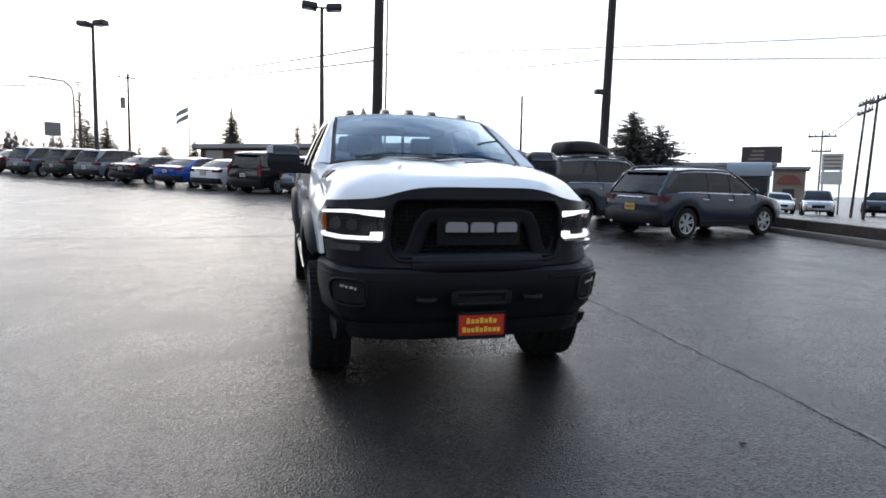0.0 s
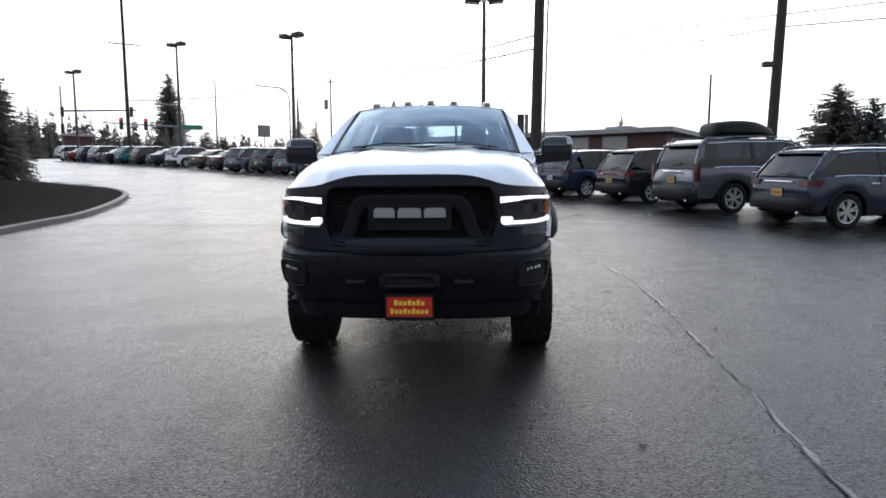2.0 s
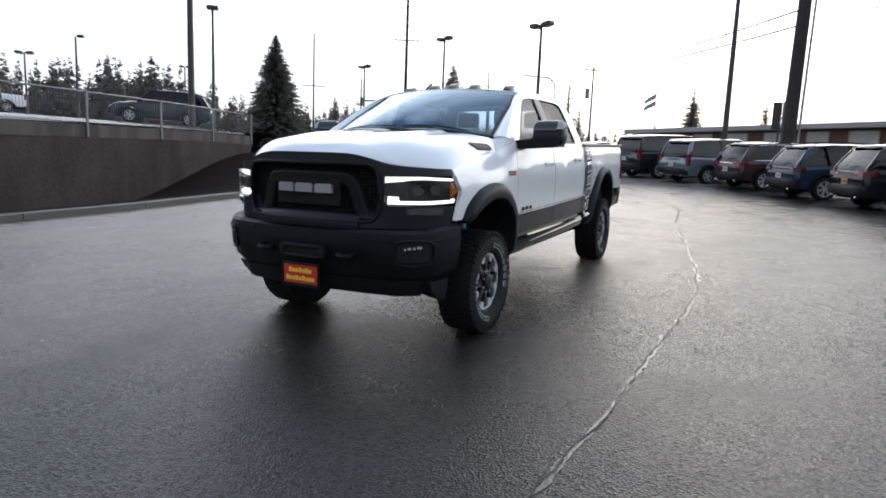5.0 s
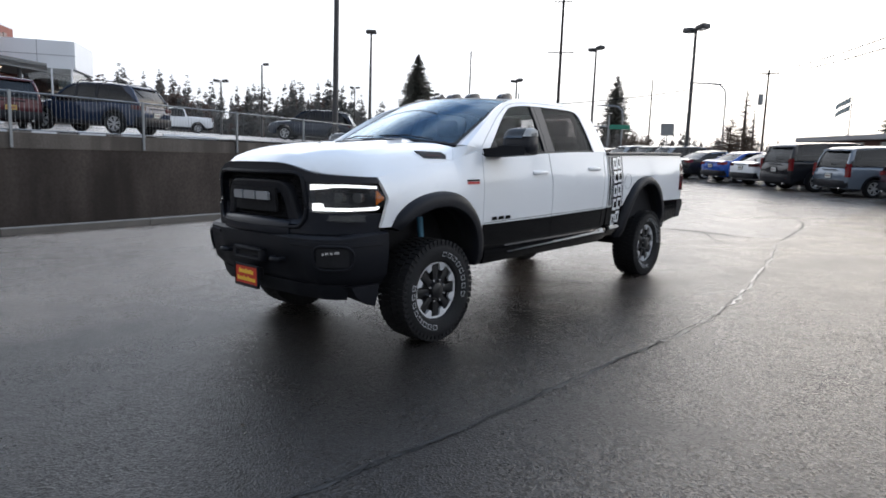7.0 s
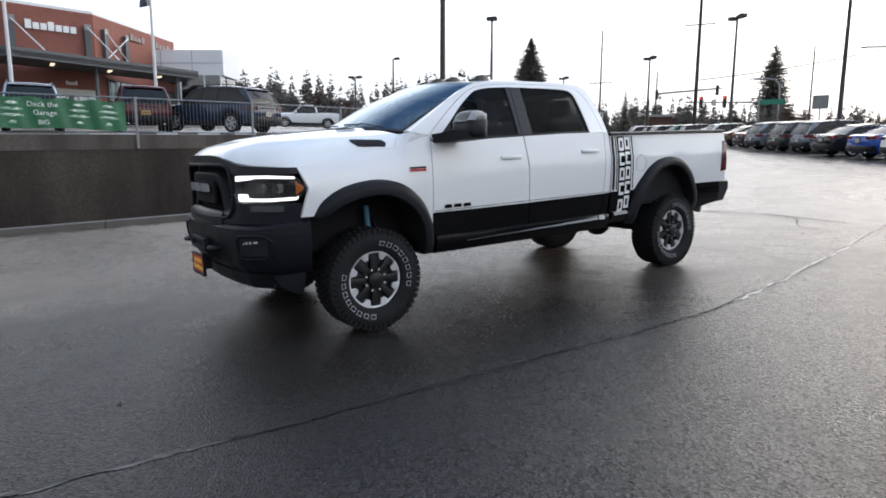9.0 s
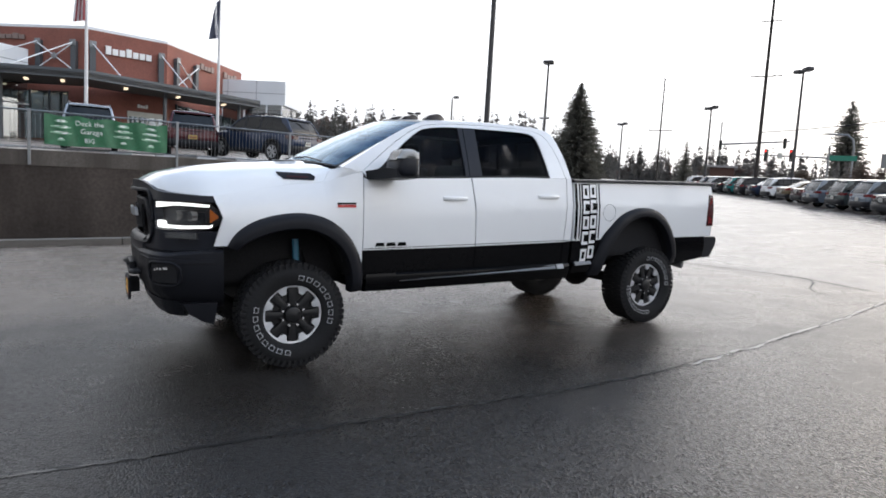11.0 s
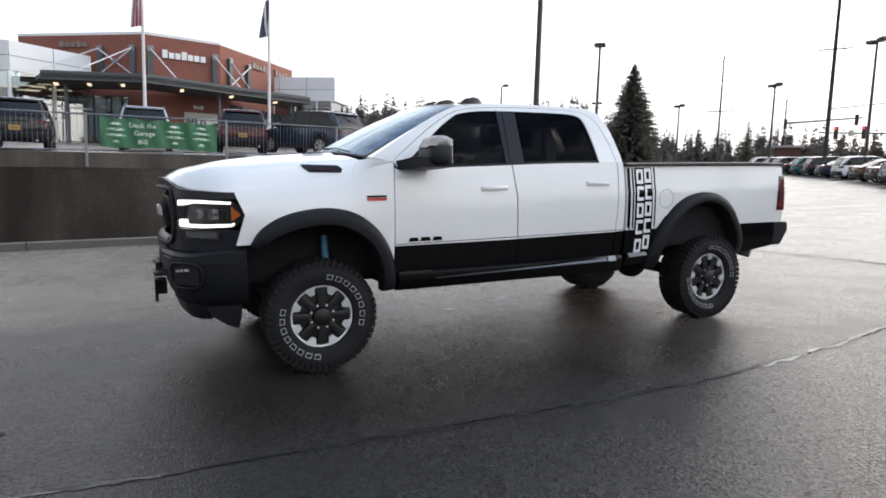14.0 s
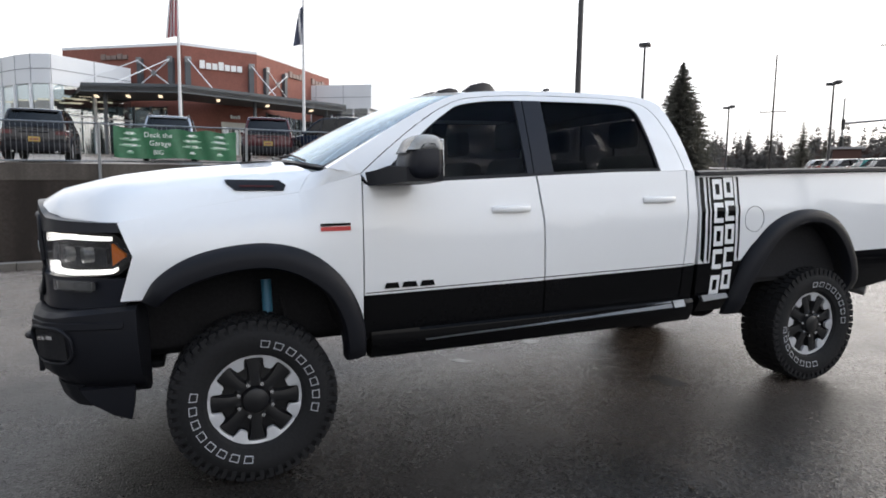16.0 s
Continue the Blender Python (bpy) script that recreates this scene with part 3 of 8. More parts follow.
gy = np.unique(np.concatenate([axis_steps(-60, 120, 2.5), np.arange(-20, 34, 0.8)]))
lone("ground", grid_sheet(B(), gx, gy, ground_z), M["asphalt"], "wet dark grey asphalt car park sloping gently uphill", "car park", kind="structure", smooth=60)


def ribbon(line, width, jitter, lift, seed, step=0.05):
    """A ragged strip lying on the lot along a line of (x, y)."""
    rng = random.Random(seed)
    p = smooth_line(line, max(8, int(sum(math.dist(line[i], line[i + 1]) for i in range(len(line) - 1)) / step)))
    bm = B()
    rows = []
    wob = 0.0
    for i, q in enumerate(p):
        d = p[min(i + 1, len(p) - 1)] - p[max(i - 1, 0)]
        d /= np.linalg.norm(d)
        nrm = np.array((-d[1], d[0]))
        wob = 0.8 * wob + rng.uniform(-jitter, jitter)
        w = width * rng.uniform(0.45, 1.3)
        a, b = q + nrm * (wob + w / 2), q + nrm * (wob - w / 2)
        rows.append((bm.verts.new((*a, ground_z(*a) + lift)), bm.verts.new((*b, ground_z(*b) + lift))))
    for r0, r1 in zip(rows, rows[1:]):
        bm.faces.new((r0[0], r0[1], r1[1], r1[0]))
    return bm


LONG_CRACK = [(1.35, 8.6), (1.51, 7.6), (1.95, 5.3), (2.12, 4.2), (2.28, 2.9), (2.31, 1.9), (2.25, 0.6), (2.22, -0.16), (2.18, -0.95), (2.13, -1.5), (2.06, -2.2), (1.95, -3.4), (1.8, -5.5)]
lone("crack_sealant", ribbon(LONG_CRACK[:5], 0.038, 0.016, 0.0045, 1), M["sealant_pale"], "pale washed-out filler along a crack in the asphalt", "crack", kind="structure")
lone("crack_sealant", ribbon(LONG_CRACK[4:], 0.034, 0.014, 0.0035, 3), M["sealant"], "wet glossy edge of a long crack in the asphalt", "crack", kind="structure")
lone("crack", ribbon(LONG_CRACK, 0.011, 0.012, 0.008, 2), M["crack"], "long dark crack running through the asphalt", "crack", kind="structure")
for k, (line, w) in enumerate((
        ([(-9.4, 8.95), (-6, 8.78), (-3, 8.7), (-0.5, 8.95), (0.9, 8.6)], 0.06),
        ([(-9.3, 24.0), (-6.5, 21.5), (-3, 20.6), (0, 19.0)], 0.03),
        ([(-1.2, 16.4), (0.1, 14.3), (1.0, 11.9), (1.35, 8.6)], 0.04),
        ([(-1.7, 8.8), (-0.3, 9.0), (0.45, 7.9), (0.9, 7.6)], 0.03))):
    lone("crack", ribbon(line, w, 0.008, 0.004, 10 + k, 0.1), M["crack"], "thin dark seam in the wet asphalt", "crack", kind="structure")

# small pale patches and fallen leaves
def patch(cx, cy, rx, ry, turn, seed, lift=0.003):
    rng = random.Random(seed)
    bm = B()
    n = 40
    ph = [rng.uniform(0, 6.28) for _ in range(5)]
    vs = []
    for k in range(n):
        a = math.tau * k / n
        r = 1 + sum(0.22 / (j + 1) * math.sin((j + 2) * a + ph[j]) for j in range(5))
        x, y = rx * r * math.cos(a), ry * r * math.sin(a)
        x, y = cx + x * math.cos(turn) - y * math.sin(turn), cy + x * math.sin(turn) + y * math.cos(turn)
        vs.append(bm.verts.new((x, y, ground_z(x, y) + lift)))
    bm.faces.new(vs)
    return bm


for k, (x, y, rx, ry, tu) in enumerate(((0.62, 2.85, 0.13, 0.08, 0.4), (-0.45, 1.7, 0.09, 0.05, 0.9), (-0.75, 2.5, 0.10, 0.06, 0.5))):
    lone("puddle", patch(x, y, rx, ry, tu, 40 + k), M["water"], "small pale patch on the asphalt", "puddle", group="puddles", kind="structure")


def dead_leaf(x, y, size, seed):
    rng = random.Random(seed)
    bm = B()
    a0 = rng.uniform(0, 6.28)
    rows = []
    for t in np.linspace(-1, 1, 7):
        w = size * 0.45 * (1 - t * t) ** 0.6 + 0.001
        h = size * (0.18 * t * t + 0.05)
        rows.append([(x + math.cos(a0) * t * size - math.sin(a0) * u * w, y + math.sin(a0) * t * size + math.cos(a0) * u * w, ground_z(x, y) + 0.004 + h + 0.25 * w * abs(u)) for u in (-1, 0, 1)])
    loft(bm, rows, closed=False)
    thicken(bm, lambda c: c + Vector((0, 0, -0.003)))
    return lone("dead_leaf", bm, M["leaf"], "small curled brown leaf lying on wet asphalt", "leaf", group="fallen leaves", smooth=60)


for k, (x, y) in enumerate(((2.5, 0.34), (1.89, 1.87), (1.29, -1.87), (3.5, 7.0))):
    dead_leaf(x, y, 0.022, 60 + k)

# ---- kerbs, soil bank, retaining wall ----
WEST_KERB = [(-8.8, -16), (-8.8, -9), (-8.8, -3.4), (-8.75, 1), (-8.85, 4), (-9.1, 5.6), (-9.5, 8.5), (-9.8, 10.6), (-10.5, 13.0), (-11.5, 15.6), (-12.6, 17.7), (-14.6, 20.0), (-18.5, 22.6), (-24, 26.2), (-34, 33)]
WALL_LINE = [(-13.6, -16), (-14.1, -6.4), (-14.6, -2.63), (-15.2, 1.1), (-16.0, 4.8), (-17.0, 8.56), (-18.15, 12.3), (-19.4, 16.0), (-20.6, 19.6)]


def wall_top(y):
    return min(2.2, 1.83 + 0.02 * (y + 3))


def kerb(name, line, n, label):
    """A run of cast kerb lengths with open joints between them."""
    p = smooth_line(line, n)
    prof = [(-0.09, -0.12), (-0.085, 0.10), (-0.06, 0.135), (0.06, 0.14), (0.09, 0.12), (0.09, -0.12)]
    run = thing(name, Matrix.Identity(4), label, "kerb", kind="structure")
    rings = []
    for i, q in enumerate(p):
        d = p[min(i + 1, n - 1)] - p[max(i - 1, 0)]
        d /= np.linalg.norm(d)
        z = ground_z(*q)
        rings.append(([Vector((q[0] + u * d[1], q[1] - u * d[0], z + v)) for u, v in prof], Vector((d[0], d[1], 0))))
    for i in range(0, n - 1, 5):
        piece = rings[i:i + 6]
        if len(piece) < 2:
            continue
        rows = [list(r) for r, d in piece]
        rows[0] = [v + piece[0][1] * 0.008 for v in rows[0]]
        rows[-1] = [v - piece[-1][1] * 0.008 for v in rows[-1]]
        bm = B()
        loft(bm, rows)
        part("kerb_stone", bm, M["concrete"], run, smooth=50)
    return run


kerb("kerb", WEST_KERB, 120, "worn grey concrete kerb round the planting bank")
kerb("kerb", [(11.2, -30), (11.2, -8), (11.25, 2), (11.35, 9), (11.2, 16), (10.6, 20), (8.5, 26)], 80, "grey concrete kerb at the car park's street side")

bm = B()
outer = smooth_line(WEST_KERB, 90)
inner = smooth_line(WALL_LINE + [(-22.5, 21.5), (-27, 24.5), (-35, 31)], 90)
rings = []
for o, i in zip(outer, inner):
    zo = ground_z(*o) + 0.10
    zi = -0.75 + 2.15 * sstep(8.5, 20.0, i[1])
    row = []
    for t in np.linspace(0, 1, 12):
        x, y = o * (1 - t) + i * t
        bump = 0.05 * noise.noise(Vector((x * 0.9, y * 0.9, 0))) * math.sin(math.pi * t)
        row.append((x, y, zo + (zi - zo) * (t ** 1.3) + bump))
    rings.append(row)
loft(bm, rings, closed=False)
lone("planting_bank", bm, M["soil"], "dark wet bark mulch bank behind the kerb", "soil", kind="structure", smooth=60)


def upright_strip(line, n, z0, z1, thick):
    """A wall along a line, from z0(x, y) to z1(x, y)."""
    bm = B()
    p = smooth_line(line, n)
    rings = []
    for i, q in enumerate(p):
        d = p[min(i + 1, n - 1)] - p[max(i - 1, 0)]
        d /= np.linalg.norm(d)
        a = (q[0], q[1])
        b = (q[0] - d[1] * thick, q[1] + d[0] * thick)
        lo, hi = z0(*q), z1(*q)
        rings.append([(*a, lo), (*a, hi), (*b, hi), (*b, lo)])
    loft(bm, rings)
    return bm


lone("wall_retaining", upright_strip(WALL_LINE, 40, lambda x, y: -1.6, lambda x, y: wall_top(y) - 0.42, 0.3), M["wall_concrete"], "dark water-stained concrete retaining wall", "retaining wall", kind="structure", smooth=20)
lone("wall_cap", upright_strip([(x + 0.02, y) for x, y in WALL_LINE], 40, lambda x, y: wall_top(y) - 0.42, lambda x, y: wall_top(y), 0.34), M["wall_band"], "paler concrete band along the top of the retaining wall", "retaining wall", kind="structure", smooth=20)
lone("wall_street", upright_strip([(12.0, -30), (12.0, 3), (12.05, 9), (11.9, 16)], 30, lambda x, y: -0.6, lambda x, y: ground_z(11.5, y) + 0.36, 0.22), M["wall_concrete"], "low dark concrete wall along the street", "low wall", kind="structure", smooth=20)


def terrace_z(x, y):
    return wall_top(y) - 0.02 + 0.045 * max(0.0, -15.5 - x)


bm = B()
rings = []
for q in smooth_line([(-13.6, -120), (-13.6, -40)] + WALL_LINE + [(-24, 26), (-40, 44), (-70, 80)], 90):
    rings.append([(q[0] - d, q[1], terrace_z(q[0] - d, q[1]) if d else wall_top(q[1]) - 0.03) for d in (0.25, 2, 5, 10, 18, 30, 50, 90, 160)])
loft(bm, rings, closed=False)
lone("terrace", bm, M["asphalt"], "raised asphalt forecourt behind the retaining wall", "forecourt", kind="structure", smooth=60)

# ---- fence on the wall ----
fence = thing("fence", Matrix.Translation((0, 0, 0)), "galvanised steel railing fence on top of the retaining wall", "fence")
fence_line = smooth_line(WALL_LINE, 400)
for r0, r1, nm in ((1.05, 0.025, "top_rail"), (0.07, 0.02, "bottom_rail")):
    part(nm, tube(B(), [(q[0] - 0.06, q[1], wall_top(q[1]) + r0) for q in fence_line[::8]], r1, 6), M["galv"], fence)
post_me = mesh_of("post", box(B(), -0.035, 0.035, -0.035, 0.035, -0.40, 1.08, 0.006, 1), M["galv"])
for x, y in WALL_LINE[1:] + [(-13.85, -10.1)]:
    share("post", post_me, fence, Matrix.Translation((x + 0.045, y, wall_top(y))))
bm = B()
d = np.r_[0, np.cumsum(np.linalg.norm(np.diff(fence_line, axis=0), axis=1))]
for s in np.arange(0.1, d[-1], 0.115):
    x, y = np.interp(s, d, fence_line[:, 0]) - 0.06, np.interp(s, d, fence_line[:, 1])
    zt = wall_top(y)
    box(bm, x - 0.0035, x + 0.0035, y - 0.0035, y + 0.0035, zt + 0.06, zt + 1.04)
tagged(part("railing_bar", bm, M["galv"], fence, "thin upright railing bars", smooth=0), kind="stuff")

# pale wheel stops behind the fence
def wheel_stop(x, y, length):
    bm = B()
    loft(bm, [[(x + u, y + v, terrace_z(x, y) + h) for u, h in ((-0.07, -0.01), (-0.06, 0.07), (-0.03, 0.10), (0.03, 0.10), (0.06, 0.07), (0.07, -0.01))] for v in (-length / 2, length / 2)])
    return lone("wheel_stop", bm, M["snow"], "pale painted wheel stop at the forecourt's edge", "wheel stop", group="wheel stops", smooth=30)


for y, n_ in ((-0.4, 0.6), (0.85, 0.6), (2.1, 0.6), (3.45, 0.7), (4.75, 0.7), (6.9, 1.9)):
    wheel_stop(float(np.interp(y, [q[1] for q in WALL_LINE], [q[0] for q in WALL_LINE])) - 0.62, y, n_)

# ---- green banner on the fence ----
banner = thing("banner", Matrix.Translation((-15.0, -0.73, 0)), "green vinyl banner tied to the railing, with white print", "banner")


def banner_pt(u, v):
    """u 0 to 1 along, v 0 to 1 upward; the cloth hangs in shallow folds."""
    y = -2.29 + 3.1 * u
    x = np.interp(y, [q[1] for q in WALL_LINE], [q[0] for q in WALL_LINE]) + 0.10
    fold = 0.025 * math.sin(u * 17) * (1 - v) + 0.018 * math.sin(u * 41 + v * 3)
    sag = 0.05 * math.sin(u * math.pi * 4) ** 2
    return Vector((x + fold + 15.0, y + 0.73, 2.02 + 0.82 * v - sag * v - 0.02 * (1 - v) * math.sin(9 * u)))


bm = B()
loft(bm, [[banner_pt(u, v) for v in np.linspace(0, 1, 9)] for u in np.linspace(0, 1, 60)], closed=False)
thicken(bm, lambda c: c - Vector((0.012, 0, 0)))
part("cloth", bm, M["banner"], banner, smooth=60)


def banner_patch(u0, u1, v0, v1, mat, name="print_mark", round_=0.3):
    bm = B()
    n = 12
    pts = []
    for k in range(n):
        a = math.tau * k / n
        cu, cv = abs(math.cos(a)) ** round_ * math.copysign(1, math.cos(a)), abs(math.sin(a)) ** round_ * math.copysign(1, math.sin(a))
        u, v = (u0 + u1) / 2 + cu * (u1 - u0) / 2, (v0 + v1) / 2 + cv * (v1 - v0) / 2
        pts.append(banner_pt(u, v) + Vector((0.012, 0, 0)))
    flat_poly(bm, pts, (0.004, 0, 0))
    part(name, bm, mat, banner, smooth=0)


def lettering(name, text, size, m, mat, parent, label="", extrude=0.002, align="CENTER"):
    """Raised letters in the built-in font, turned into a mesh."""
    cu = bpy.data.curves.new(name, "FONT")
    cu.body, cu.size, cu.extrude, cu.align_x, cu.align_y = text, size, extrude, align, "CENTER"
    cu.resolution_u = 3
    tmp = new(name, cu)
    me = bpy.data.meshes.new_from_object(tmp.evaluated_get(bpy.context.evaluated_depsgraph_get()))
    bpy.data.objects.remove(tmp)
    me.materials.clear()
    me.materials.append(mat)
    ob = new(name, me)
    ob.parent = parent
    ob.matrix_basis = m
    return tagged(ob, label)


def on_banner(u, v):
    return Matrix.Translation(banner_pt(u, v) + Vector((0.075, 0, 0))) @ pose(0, 0, 0, 90, 0, 90)


lettering("lettering", "Deck the", 0.19, on_banner(0.345, 0.80), M["banner_white"], banner)
lettering("lettering", "Garage", 0.19, on_banner(0.36, 0.52), M["banner_white"], banner)
lettering("lettering", "BIG", 0.17, on_banner(0.345, 0.20), M["banner_white"], banner)
for uc in (0.125, 0.62, 0.855):
    for vc, w in ((0.82, 0.10), (0.62, 0.16), (0.42, 0.17), (0.20, 0.06)):
        banner_patch(uc - w / 2, uc + w / 2, vc - 0.035, vc + 0.035, M["banner_pale"], round_=0.6)
        banner_patch(uc - w / 3, uc + w / 3, vc - 0.015, vc + 0.065, M["banner_white"], round_=0.8)


# ---- the white pickup truck: y runs to its rear from the front axle, x to its driver's side ----
truck = thing("pickup_truck", LOT, "white crew-cab off-road pickup with black bumpers, flares and lower stripe", "pickup truck")


def table(v, xs, ys):
    return float(np.interp(v, xs, ys))


def fender_top(y):
    return table(y, (-0.95, -0.56, -0.3, 0.0, 0.26, 0.4, 0.56), (1.22, 1.288, 1.335, 1.378, 1.405, 1.45, 1.50))


def fender_edge(y):
    return table(y, (-0.95, -0.56, 0.0, 0.26, 0.56), (0.90, 0.915, 0.907, 0.903, 0.945))


def skin(y, z):
    """Half width of the body side."""
    x = 0.992 - 0.05 * ((1.12 - z) / 0.55) ** 2 if z < 1.12 else 0.992 - 0.034 * ((z - 1.12) / 0.33) ** 1.6
    if y < 0.56:
        tap = 0.028 * (max(0.0, -y) / 0.56) ** 2
        zt, xe = fender_top(y), fender_edge(y)
        q = max(0.0, min(1.15, (z - 1.10) / (zt - 1.10)))
        x2 = 0.992 - tap - (0.05 * ((1.12 - z) / 0.55) ** 2 if z < 1.12 else 0) - (0.992 - tap - xe) * q ** 2.2
        w = sstep(0.30, 0.56, y)
        x = x2 * (1 - w) + x * w
    # soft crease along the shoulder
    return x + 0.006 * math.exp(-((z - 1.235) / 0.03) ** 2) * sstep(0.2, 0.8, y)


def side_pt(y, z):
    return Vector((skin(y, z), y, z))


def side_panel(outline, step=0.07, depth=0.03):
    return plate(B(), outline, side_pt, lambda c: c + Vector((-depth, 0, 0)), step)


front_line = [(0.0, -0.962), (0.25, -0.955), (0.46, -0.925), (0.56, -0.885), (0.64, -0.82), (0.76, -0.725), (0.86, -0.63), (0.912, -0.555)]


def hood_front(x):
    return table(abs(x), [p[0] for p in front_line], [p[1] for p in front_line])


def hood_base(x, y):
    ax = abs(x)
    zt, xe = fender_top(y), fender_edge(y)
    zc = table(y, (-0.97, -0.92, -0.85, -0.6, -0.33, 0.0, 0.2, 0.45), (1.392, 1.425, 1.458, 1.510, 1.543, 1.564, 1.575, 1.582))
    z = zt + (zc - zt) * (1 - min(1.0, ax / xe) ** 8.0)
    z -= 0.022 * sstep(0.40, 0.47, ax) * sstep(-0.75, -0.4, y) * (1 - sstep(0.72, 0.85, ax))
    return z - 0.015 * math.exp(-(x / 0.10) ** 2) * sstep(-0.9, -0.4, y)


def hood_z(x, y):
    """The bonnet: a crowned sheet that bends down to its front edge over the grille and lamps."""
    yf = hood_front(x)
    edge = table(abs(x), (0, 0.2, 0.32, 0.40, 0.46, 0.52, 0.58, 0.64, 0.70, 0.78, 0.86, 0.912), (1.388, 1.388, 1.385, 1.376, 1.363, 1.346, 1.326, 1.313, 1.306, 1.298, 1.290, 1.287))
    return hood_base(x, y) + (edge - hood_base(x, yf)) * math.exp(-max(0.0, y - yf) / 0.13)


# bonnet, fenders, doors, bed
rear_line = [(0.905, 0.0), (0.900, 0.26), (0.83, 0.335), (0.6, 0.275), (0.3, 0.225), (0.0, 0.205)]
half = front_line + [(0.912, -0.3)] + rear_line
outline = half + [(-x, y) for x, y in half[-2:0:-1]]
part("hood", plate(B(), outline, lambda x, y: Vector((x, y, hood_z(x, y))), lambda c: c + Vector((0, 0, -0.025)), 0.055), M["white"], truck, "white bonnet with a raised centre")
# droplet-speckled reflection before the windscreen, put in as a coloured sheet
bm = plate(B(), [(-0.40, 0.02), (0.40, 0.02), (0.42, 0.19), (-0.42, 0.19)], lambda x, y: Vector((x, y, hood_z(x, y) + 0.009)), None, 0.03)
part("hood_reflection", bm, surf("speckled_bonnet_reflection", (0.25, 0.25, 0.26), rough=0.4, vary=0.95, scale=30, fine=90), truck, "speckled dark reflection coloured onto the bonnet")
for s in (-1, 1):
    part("hood_line", tube(B(), [(s * x, y, hood_z(x, y) + 0.001) for x, y in ((0.10, -0.28), (0.22, -0.24), (0.30, -0.12), (0.33, 0.02))], 0.006, 5), M["plastic_grey"], truck)

arch_mid_f = [(-0.445, 0.935), (-0.37, 1.0), (-0.24, 1.07), (-0.06, 1.112), (0.12, 1.108), (0.28, 1.05), (0.40, 0.94), (0.48, 0.80), (0.515, 0.66)]
fender = [(-0.555, 1.286), (-0.53, 1.22), (-0.497, 1.137), (-0.515, 1.08), (-0.56, 0.935)] + arch_mid_f + [(0.552, 0.66), (0.552, 0.86), (0.556, 1.2), (0.566, 1.495)] + [(y, fender_top(y)) for y in (0.4, 0.26, 0.13, 0.0, -0.15, -0.3, -0.43)]
pair("fender", side_panel(fender, 0.06), M["white"], truck)
front_door = [(0.560, 0.874), (1.613, 0.876), (1.607, 1.2), (1.573, 1.470), (1.0, 1.452), (0.60, 1.433), (0.572, 1.45), (0.562, 1.2)]
rear_door = [(1.624, 0.878), (2.618, 0.890), (2.642, 1.2), (2.652, 1.492), (2.1, 1.488), (1.585, 1.472), (1.618, 1.2)]
doors = {}
for nm, out in (("front_door", front_door), ("rear_door", rear_door)):
    doors[nm] = pair(nm, side_panel(out, 0.08), M["white"], truck)
low_f = [(0.560, 0.645), (1.616, 0.655), (1.614, 0.872), (0.560, 0.872)]
low_r = [(1.625, 0.655), (2.606, 0.665), (2.616, 0.886), (1.625, 0.874)]
for nm, out in (("front_door", low_f), ("rear_door", low_r)):
    b1 = side_panel(out, 0.1)
    b2 = mirrored(b1)
    for b, d in zip((b1, b2), doors[nm]):
        part("lower_stripe", b, M["gloss_black"], d, "gloss black lower stripe")
pair("cab_corner", side_panel([(2.627, 0.892), (2.712, 0.896), (2.722, 1.2), (2.720, 1.49), (2.662, 1.492), (2.651, 1.2)], 0.1), M["white"], truck)
pair("cab_corner_stripe", side_panel([(2.615, 0.62), (2.70, 0.62), (2.712, 0.892), (2.626, 0.888)], 0.1), M["gloss_black"], truck)
arch_mid_r = [(3.10, 0.90), (3.19, 1.0), (3.33, 1.10), (3.48, 1.155), (3.67, 1.178), (3.86, 1.15), (4.01, 1.05), (4.11, 0.92)]
bed = [(2.742, 0.898)] + arch_mid_r + [(4.13, 0.902), (4.79, 0.902), (4.79, 1.015), (4.695, 1.02), (4.705, 1.2), (4.735, 1.365), (4.79, 1.37), (4.785, 1.45), (4.74, 1.468), (2.742, 1.462)]
pair("bed_side", side_panel(bed, 0.08), M["white"], truck)
pair("bed_stripe", side_panel([(2.742, 0.60), (3.05, 0.60), (3.08, 0.75), (3.10, 0.893), (2.742, 0.893)], 0.1), M["gloss_black"], truck)
bm = B()
loft(bm, [[(0.93, y, 1.455 + d), (0.985, y, 1.462 + d), (0.982, y, 1.482 + d), (0.95, y, 1.492 + d), (0.86, y, 1.490 + d), (0.86, y, 1.44 + d)] for y, d in ((2.735, 0), (3.5, 0.008), (4.3, 0.012), (4.78, 0.008))])
pair("bed_rail_cap", bm, M["plastic"], truck)
bm = B()
box(bm, -0.90, 0.90, 4.765, 4.805, 0.90, 1.46, 0.012, 2)
tg = part("tailgate", bm, M["white"], truck, "white tailgate")
part("tailgate_handle", box(B(), -0.12, 0.12, 4.80, 4.825, 1.28, 1.36, 0.01, 1), M["plastic"], tg)
bm = B()
box(bm, -0.88, 0.88, 2.76, 2.80, 0.75, 1.44)
box(bm, -0.88, 0.88, 2.76, 4.78, 0.72, 0.76)
box(bm, 0.86, 0.90, 2.76, 4.78, 0.75, 1.44)
box(bm, -0.90, -0.86, 2.76, 4.78, 0.75, 1.44)
part("bed_liner", bm, M["under"], truck, "black bed liner", smooth=0)

